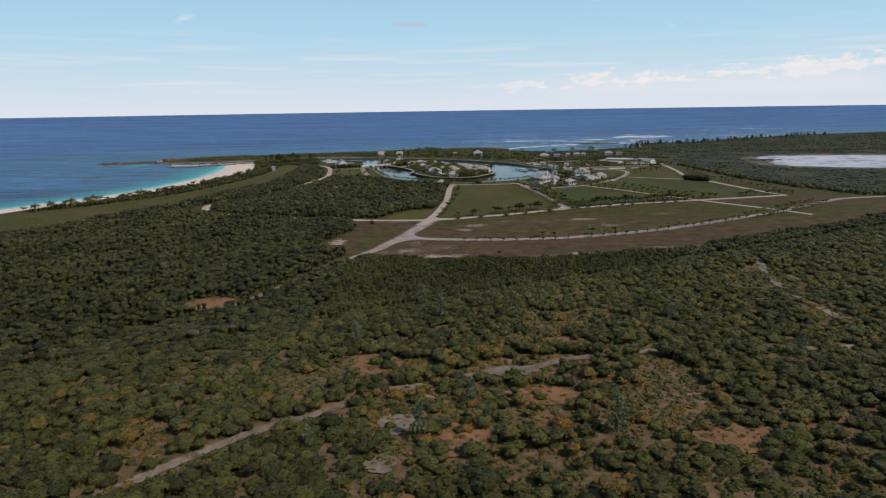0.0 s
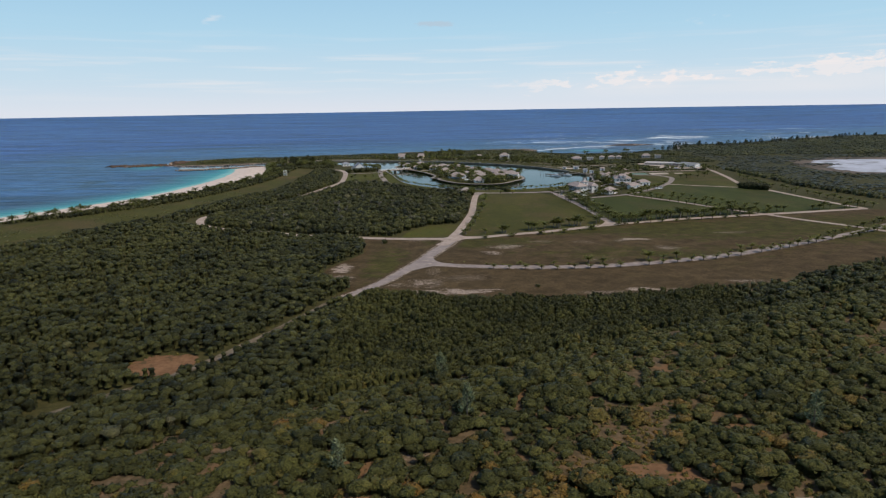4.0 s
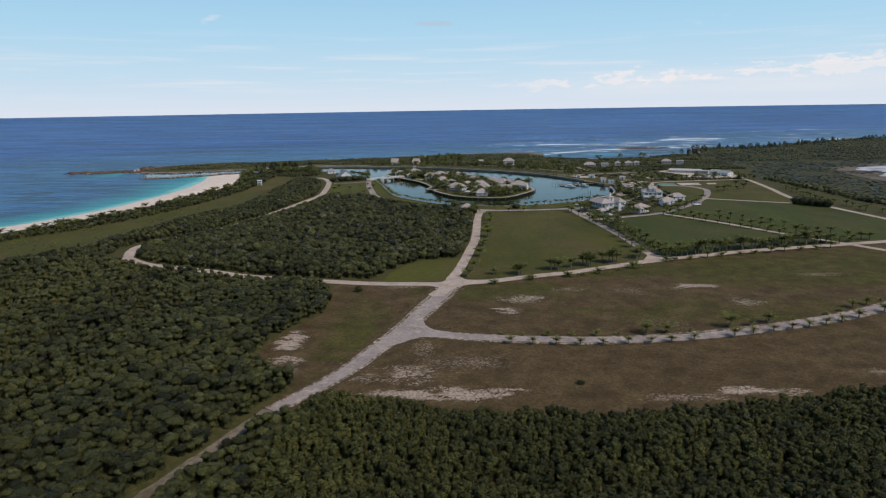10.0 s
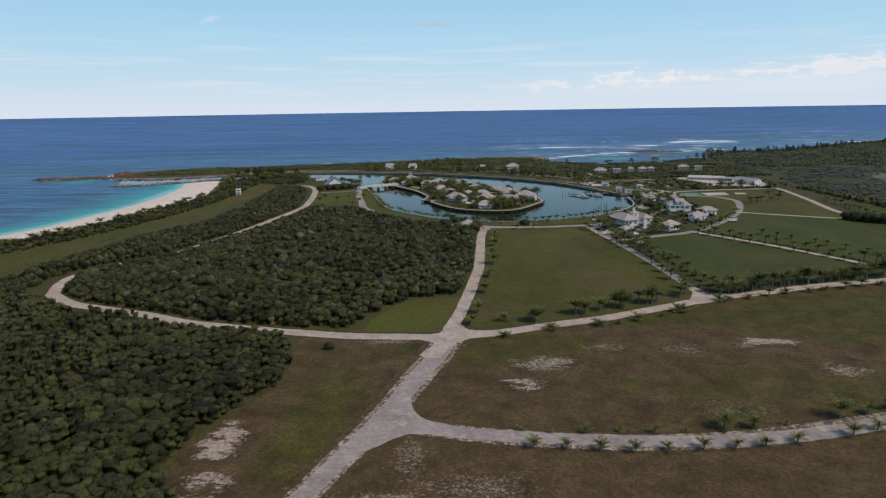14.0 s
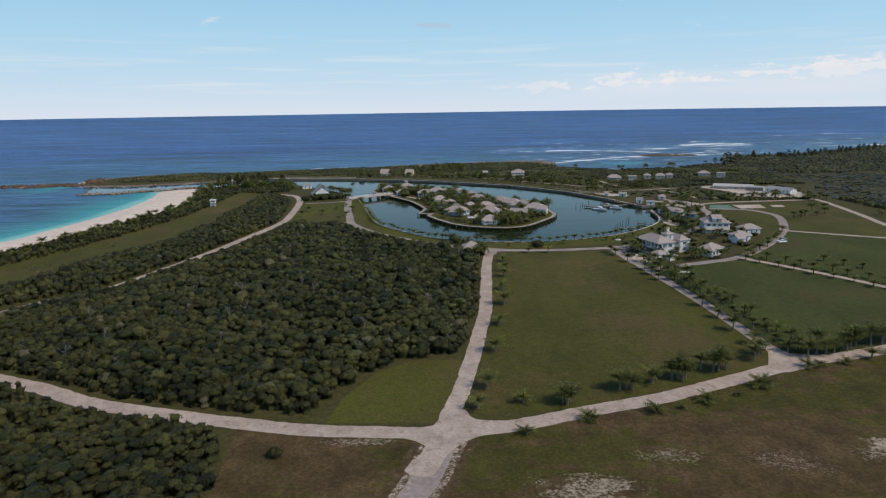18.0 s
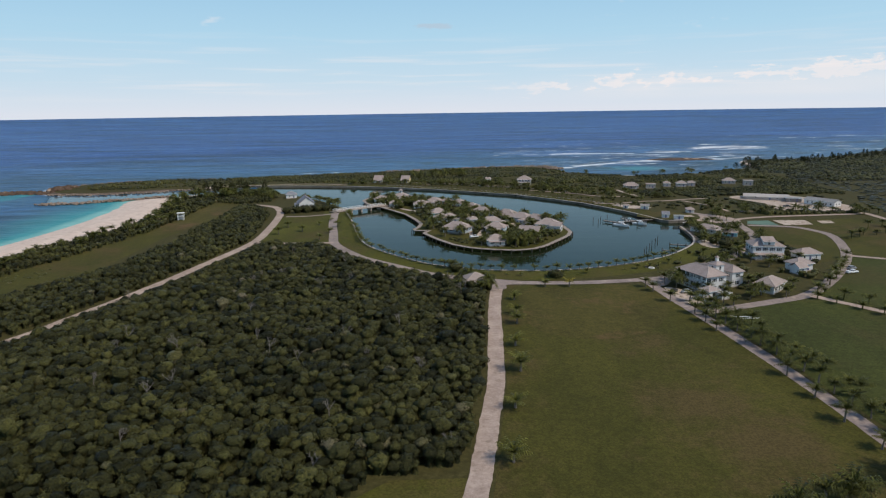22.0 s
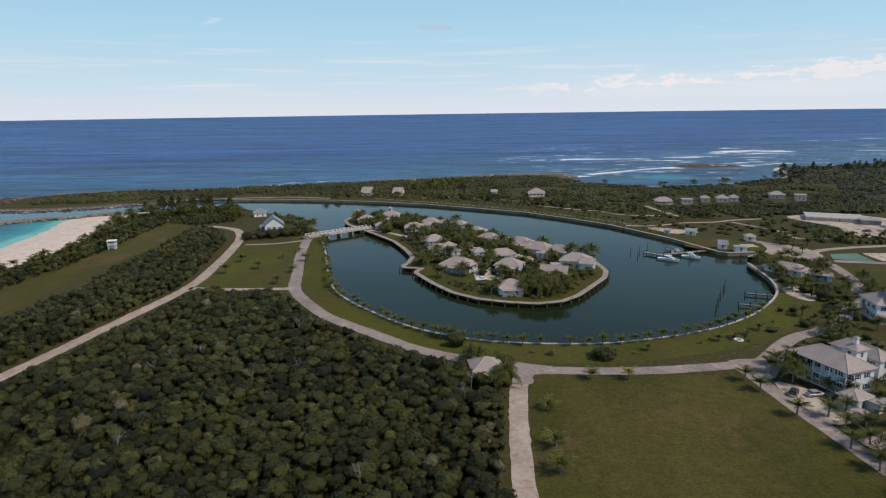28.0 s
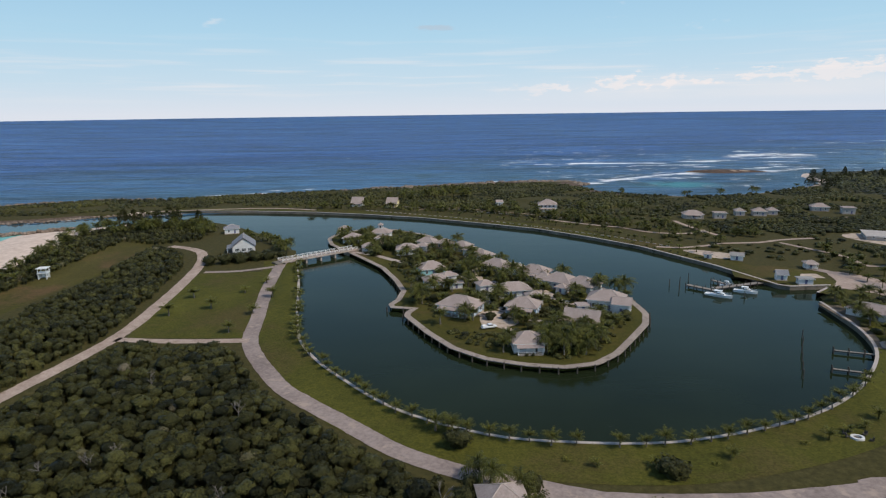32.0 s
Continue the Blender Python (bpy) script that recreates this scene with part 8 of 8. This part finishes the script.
# palms that stand far from the camera's way, joined
def palm_grove(name, spots, label):
    vs, ts, tn, base = [], [], [], 0
    tv, tt = [], []
    for x, y, k, s in spots:
        trunk, crown = PALMS[k]
        a = palm_rng.uniform(0, 6.283)
        for me, tone in ((trunk, None), (crown, 1)):
            co = np.empty(len(me.vertices) * 3, np.float32)
            me.vertices.foreach_get("co", co)
            co = co.reshape(-1, 3) * s
            co = co @ np.array([[math.cos(a), math.sin(a), 0], [-math.sin(a), math.cos(a), 0], [0, 0, 1]]) + np.array([x, y, float(land(x, y))])
            if tone is None:
                me.calc_loop_triangles()
                ix = np.empty(len(me.loop_triangles) * 3, np.int32)
                me.loop_triangles.foreach_get("vertices", ix)
                tn.append(np.full(len(co), 0.30))
            else:
                ix = np.arange(len(co), dtype=np.int32)
                at = np.empty(len(co), np.float32)
                me.attributes["tint"].data.foreach_get("value", at)
                tn.append(at)
            vs.append(co)
            ts.append(ix.reshape(-1, 3) + base)
            base += len(co)
    tagged(new(name, tri_mesh(name, np.vstack(vs), np.vstack(ts), FROND, np.concatenate(tn))), label, "palms", kind="stuff")


def spots_along(pts, spacing, off, keys, jitter, scale=1.0, drop=0.0):
    out = []
    for x, y in offset_line(dense(curve(pts, 6), spacing), off):
        if palm_rng.uniform() < drop:
            continue
        out.append((x + palm_rng.uniform(-jitter, jitter), y + palm_rng.uniform(-jitter, jitter), keys[palm_rng.integers(len(keys))], scale * palm_rng.uniform(0.8, 1.2)))
    return out


LANE = [(143, 591), (168, 555), (189, 517), (206, 492)]
grove = spots_along(LANE, 7.0, 4, ["mid", "mid2", "young2"], 1.5) + spots_along(LANE, 8.0, -4, ["mid", "young2"], 1.5)
grove += spots_along([(212, 494), (245, 501), (283, 510)], 4.5, 3.0, ["mid", "mid2"], 2.0, 1.0, 0.2)
grove += spots_along([(205, 500), (185, 540), (165, 580)], 9.0, -14, ["young2", "mid"], 2.5)
grove += spots_along([(289, 512), (283, 550), (274, 610), (270, 655), (280, 715)], 8.0, -6, ["mid", "young2"], 2.0)
grove += spots_along([(210, 410), (238, 430), (290, 468)], 6.0, -3.5, ["young2", "young"], 1.0) + spots_along([(210, 412), (238, 434), (290, 471)], 7.0, 4.5, ["young2", "young"], 1.0)
grove += spots_along([(222, 700), (240, 715), (262, 735)], 8.0, 0, ["mid2", "mid"], 5.0) + spots_along([(170, 770), (180, 800), (190, 840)], 8.0, -5, ["mid2", "mid"], 3.0)
grove += spots_along([(140, 600), (165, 628), (185, 660)], 7.0, -6, ["young2", "mid"], 1.5)
palm_grove("garden_palms", JOINED, "coconut palms in gardens and on lawns round the lagoon")
palm_grove("palm_rows", grove, "rows of coconut palms across the eastern lawns")
shore = spots_along([(-140, 1010), (-72, 998), (13, 957), (79, 902), (124, 836)], 6.0, 2, ["young2", "mid", "young"], 1.0, 0.8, 0.1)
shore += spots_along([(-120, 1000), (-72, 985), (13, 943), (79, 889), (124, 820)], 5.5, 0, ["stub", "tiny"], 0.6, 0.55)
shore += spots_along([(-40, 1010), (40, 970), (110, 915), (150, 860)], 7.0, -4, ["mid2", "tall", "mid"], 4.0)
shore += spots_along([(-60, 1060), (-23, 1069), (10, 1075)], 6.0, 0, ["tall2", "tall"], 4.0, 1.3)
shore += spots_along([(-120, 1018), (-20, 1000), (60, 960), (120, 915), (180, 880)], 4.5, 0, ["mid2", "tall", "young2"], 9.0)
shore += spots_along([(120, 640), (150, 670), (165, 710), (160, 745)], 3.2, 0, ["mid2", "tall", "mid"], 11.0)
shore += spots_along([(180, 790), (230, 800), (290, 790)], 5.0, 0, ["mid2", "tall", "mid"], 8.0)
shore += spots_along([(20, 1010), (90, 990), (170, 965), (250, 990)], 9.0, 0, ["tall", "mid2"], 9.0)
shore += [(148, 1086, "tall", 0.9), (196, 1060, "tall", 0.9), (201, 1062, "mid2", 1.0), (228, 1062, "tall2", 1.0), (262, 1076, "tall2", 1.05), (268, 1080, "tall", 1.0), (318, 1108, "mid2", 1.0)]
palm_grove("shore_palms", shore, "coconut palms and round shrubs along the far bank")
beach = spots_along([(-314, 484), (-288, 522), (-266, 562), (-250, 605), (-239, 650), (-232, 700), (-224, 745), (-221, 790), (-232, 838), (-240, 862)], 7.5, 0, ["mid2", "tall", "mid"], 3.0)
beach += spots_along([(-300, 500), (-272, 540), (-250, 590), (-234, 640), (-226, 690), (-216, 745), (-214, 800), (-222, 850)], 8.0, 0, ["mid2", "mid", "young2"], 5.0)
beach += spots_along([(-242, 870), (-246, 900), (-235, 925)], 3.5, 0, ["tall", "tall2", "mid2"], 5.0, 1.1)
beach += spots_along([(-225, 905), (-190, 925), (-165, 900)], 3.0, 0, ["tall", "tall2"], 8.0, 1.1)
beach += spots_along([(-128, 880), (-108, 866), (-100, 850)], 3.2, 0, ["tall", "mid2"], 4.0)
palm_grove("beach_palms", beach, "coconut palms along the top of the beach")


# ---------------------------------------------------------------- single shrubs and trees
def shrub(x, y, r, h, label, group="", tint=0.3, leaves=420, lift=0.0):
    v, t = crown_template(palm_rng, 7, leaves // 2, 1.0, 0.20, 10)
    v = v * np.array([r, r, h])
    v[:, 2] += h * 0.55 + lift
    ob = thing("shrub" if not lift else "tree", x, y, float(land(x, y)) + 0.03, palm_rng.uniform(0, 360), label, "shrub" if not lift else "tree", group)
    c = new("crown", tri_mesh("crown", v, t, FOREST, np.clip(tint + palm_rng.normal(scale=0.05, size=len(v)), 0, 0.84), smooth=True))
    c.parent = ob
    bm = bmesh.new()
    hh = lift + h * 0.9
    pipe(bm, (0, 0, -0.2), (0.05, 0, hh), 0.05 * r + 0.08, 0.05, 7)
    for a in range(4):
        pipe(bm, (0.02, 0, hh * 0.45), (0.55 * r * math.cos(a * 1.6), 0.55 * r * math.sin(a * 1.6), hh * 0.95), 0.04 * r + 0.03, 0.02, 5)
    part("trunk", bm, TRUNK, ob)


shrub(-42, 408.5, 1.9, 1.7, "round dark bush beside the cross road")
shrub(32.4, 317.6, 1.2, 1.0, "lone small bush in the dry field")
shrub(-2.6, 636, 3.6, 3.0, "large dark bush on the lagoon bank")
shrub(43, 624, 4.0, 2.7, "large dark bush beside the lagoon road")
shrub(12.5, 618.5, 2.6, 2.4, "dense bush at the road corner")
for x, y, r in ((-1.5, 612, 2.6), (0.5, 606, 2.8), (4, 603.5, 2.6), (8.5, 603.5, 2.5), (11.6, 605.6, 2.2), (0.2, 617, 2.2), (10.8, 614.5, 1.6)):
    shrub(x, y, r, r * 1.05, "leafy tree crowding the shingle-roofed house", "trees by the shingle house", 0.24, 200, 1.0)
for x, y, k in ((-114, 757, "mid"), (-114, 733, "mid2"), (-101, 742, "mid"), (-95, 765, "young"), (-90, 780, "young"), (-81, 758, "mid"), (-82, 735, "young2"), (-84, 714, "mid")):
    palm(k, x, y, "young palm on the square lawn", "palms on the square lawn")
for x, y, r in ((-116, 822, 4.6), (-109, 826, 4.4), (-103, 829, 4.0), (-123, 819, 4.6), (-130, 816, 4.2), (-97, 832, 3.4), (-112, 829, 4.2), (-120, 825, 4.4), (-133, 822, 3.6), (-106, 834, 3.6)):
    shrub(x, y, r, r * 0.8, "dark hedge tree in front of the gabled house", "hedge by the gabled house", 0.22, 260)
for x, y, r in ((255, 622, 5.5), (261, 616, 5.0), (250, 628, 4.2), (258, 619, 5.0), (252.5, 625, 4.8), (264.5, 612, 4.0)):
    shrub(x, y, r, 4.0, "dark clump of trees at the edge of the lawn", "clump by the eastern road", 0.15, 240)
for x, y, r in ((143, 684, 4.2), (147, 690, 4.0), (141, 694, 3.0), (136, 668, 2.4), (152, 682, 3.0)):
    shrub(x, y, r, r * 0.8, "dark tree beside the sand pit", "trees by the sand pit", 0.2, 220)
ISL_SHRUB = "garden shrubs on the islet"
for i in range(170):
    q = (i * 0.618034) % 1.0
    s = (i * 0.414214 + 0.13) % 1.0
    a = np.array([-68, 872]) * (1 - q) + np.array([48, 715]) * q
    nrm = np.array([0.80, 0.60])
    x, y = a + nrm * (s - 0.5) * (34 if q < 0.35 else 56)
    if not inside(islet_line, np.array([x]), np.array([y]))[0] or distance(islet_line, np.array([x]), np.array([y]), True)[0][0] < 4.5:
        continue
    if np.hypot((x + 5) / 15, (y - 720) / 11) < 1 or np.hypot((x + 36) / 10, (y - 832) / 14) < 1:
        continue
    rr_ = 1.1 + 1.7 * ((i * 0.37) % 1)
    shrub(float(x), float(y), rr_, rr_ * 0.85, "leafy garden shrub between the islet cottages", ISL_SHRUB, 0.16 + 0.3 * s, 70)


# low planting between the cottages
gx, gy = scatter([tuple(p) for p in islet_line], 2.9, rng)
ok = distance(islet_line, gx, gy, True)[0] > 4.0
for hx, hy in HOUSES_AT:
    ok &= np.hypot(gx - hx, gy - hy) > 6.2
lane_line = dense(curve([(6, 846), (2, 826), (5.2, 807.8), (7.6, 780.6), (5, 757.6), (6.9, 731.7), (13.8, 717.6), (23.1, 711.5), (32.4, 720), (39.4, 734), (39.2, 750), (33.4, 767)], 6), 2.0)
ok &= distance(lane_line, gx, gy)[0] > 2.6
for cx, cy, rx, ry in ((9, 722, 13, 10), (2, 750, 8, 9), (-38, 835, 9, 14), (-5, 722, 12, 8), (20, 716, 12, 5), (12, 770, 6, 16)):
    ok &= np.hypot((gx - cx) / rx, (gy - cy) / ry) > 1
ok &= value(gx, gy, 0.10, 51.0) > -0.16
gx, gy = gx[ok], gy[ok]
gr = 0.7 + 1.3 * rng.uniform(size=len(gx)) ** 1.5
plant("garden_thicket", FOREST, np.stack([gx, gy, np.full(len(gx), G + 0.25), gr, gr * rng.uniform(0.7, 1.2, len(gx)), rng.uniform(0.1, 0.6, len(gx))], -1), mid, "dense dark garden planting between the islet cottages", "shrubs", rng)


# feathery casuarinas on the ridge and along the far coast
def casuarina_mesh(rng, h, tint, wide=1.0, material=None):
    """Wispy tufts of drooping needles on thin boughs round a leaning stem."""
    v = []
    for k in range(26):
        u = 0.16 + 0.80 * (k + rng.uniform()) / 26
        a = 2.4 * k + rng.uniform(-0.6, 0.6)
        reach = wide * (0.05 + 0.17 * math.sin(math.pi * min(1.0, 1.15 * u)) ** 0.7) * rng.uniform(0.35, 1.15)
        c = np.array([reach * math.cos(a), reach * math.sin(a), u + 0.05])
        n = 24
        e = rng.normal(size=(n, 3)) * np.array([0.036 * wide, 0.036 * wide, 0.045])
        p = c + e
        d = np.stack([0.3 * math.cos(a) + rng.normal(scale=0.4, size=n), 0.3 * math.sin(a) + rng.normal(scale=0.4, size=n), rng.uniform(0.2, 1.2, n)], -1) * 0.075
        s = rng.normal(size=(n, 3)) * 0.019
        v.append(np.stack([p - s, p + s, p + d], 1).reshape(-1, 3))
    v = np.vstack(v) * h
    t = np.arange(len(v)).reshape(-1, 3)
    return tri_mesh("crown", v, t, material or SCRUB, np.full(len(v), tint))


PINE = foliage_material("pale_needles", (0.07, 0.085, 0.045), (0.21, 0.23, 0.125), (0.24, 0.22, 0.14))
CASU = [casuarina_mesh(palm_rng, 1.0, t, q, m) for t, q, m in ((0.55, 0.8, PINE), (0.50, 0.9, PINE), (0.22, 1.3, None), (0.16, 1.7, None), (0.26, 1.1, None))]
_bm = bmesh.new()
pipe(_bm, (0, 0, -0.05), (0.01, 0, 0.95), 0.022, 0.006, 6)
CASU_TRUNK = _me("trunk", _bm, TRUNK)


def casuarina(x, y, h, k, label, group, lift=0.0):
    ob = thing("casuarina", x, y, float(land(x, y)) + lift, palm_rng.uniform(0, 360), label, "tree", group)
    ob.matrix_basis = ob.matrix_basis @ Matrix.Diagonal((h, h, h, 1))
    share("trunk", CASU_TRUNK, ob, Matrix.Identity(4))
    share("crown", CASU[k], ob, Matrix.Identity(4))


for x, y, h in ((-4, 113, 7.5), (35, 113, 8.0), (-22, 163, 6.5), (7, 127, 5.5), (70, 180, 7.0), (-5, 213, 7.0), (1, 184, 7.5), (92, 150, 6.0), (-25, 110, 4.5)):
    casuarina(x, y, h, 0 if h > 7 else 1, "pale feathery young casuarina standing over the scrub", "casuarinas on the ridge")
for i in range(110):
    u = (i * 0.618034) % 1.0
    x = 340 + 560 * u ** 1.2 + palm_rng.uniform(-14, 14)
    y = np.interp(x, [330, 400, 540, 660, 842, 920], [1118, 1236, 1282, 1376, 1486, 1515]) - palm_rng.uniform(4, 60)
    casuarina(float(x), float(y), float(palm_rng.uniform(4, 8.5)), int(palm_rng.integers(2, 5)), "tall dark casuarina on the far coast", "casuarinas on the far coast")
for i in range(16):
    casuarina(float(-245 + 75 * palm_rng.uniform()), float(915 + 35 * palm_rng.uniform()), float(palm_rng.uniform(8, 13)), int(palm_rng.integers(2, 5)), "dark casuarina behind the beach", "casuarinas behind the beach")


# bare grey trees standing in the woodland
def bare_mesh(rng):
    bm = bmesh.new()

    def grow(a, d, ln, r, depth):
        b = a + d * ln
        pipe(bm, a, b, r, r * 0.62, 5)
        if depth:
            for _ in range(3):
                q = (d + Vector(rng.normal(scale=0.55, size=3))).normalized()
                q.z = abs(q.z) * 0.8 + 0.25
                grow(b, q.normalized(), ln * rng.uniform(0.6, 0.85), r * 0.62, depth - 1)

    grow(Vector((0, 0, 0)), Vector((0, 0, 1)), 2.2, 0.17, 3)
    return _me("bough", bm, DEAD)


DEAD = noisy("bare_grey_wood", (0.13, 0.115, 0.105), (0.25, 0.22, 0.205), 2.0, 0.3, 0.9, 0.2, 0.2, 0.02)
BARE_TREES = [bare_mesh(palm_rng) for _ in range(4)]
count = 0
while count < 40:
    x, y = palm_rng.uniform(-140, 2), palm_rng.uniform(440, 690)
    if not inside(np.array(WOODS["middle"], float), np.array([x]), np.array([y]))[0]:
        continue
    ob = thing("bare_tree", x, y, G + 1.5, palm_rng.uniform(0, 360), "leafless grey tree standing in the woodland", "tree", "bare trees in the woodland")
    s = palm_rng.uniform(0.7, 1.05)
    ob.matrix_basis = ob.matrix_basis @ Matrix.Diagonal((s, s, s, 1))
    share("bough", BARE_TREES[count % 4], ob, Matrix.Identity(4))
    count += 1
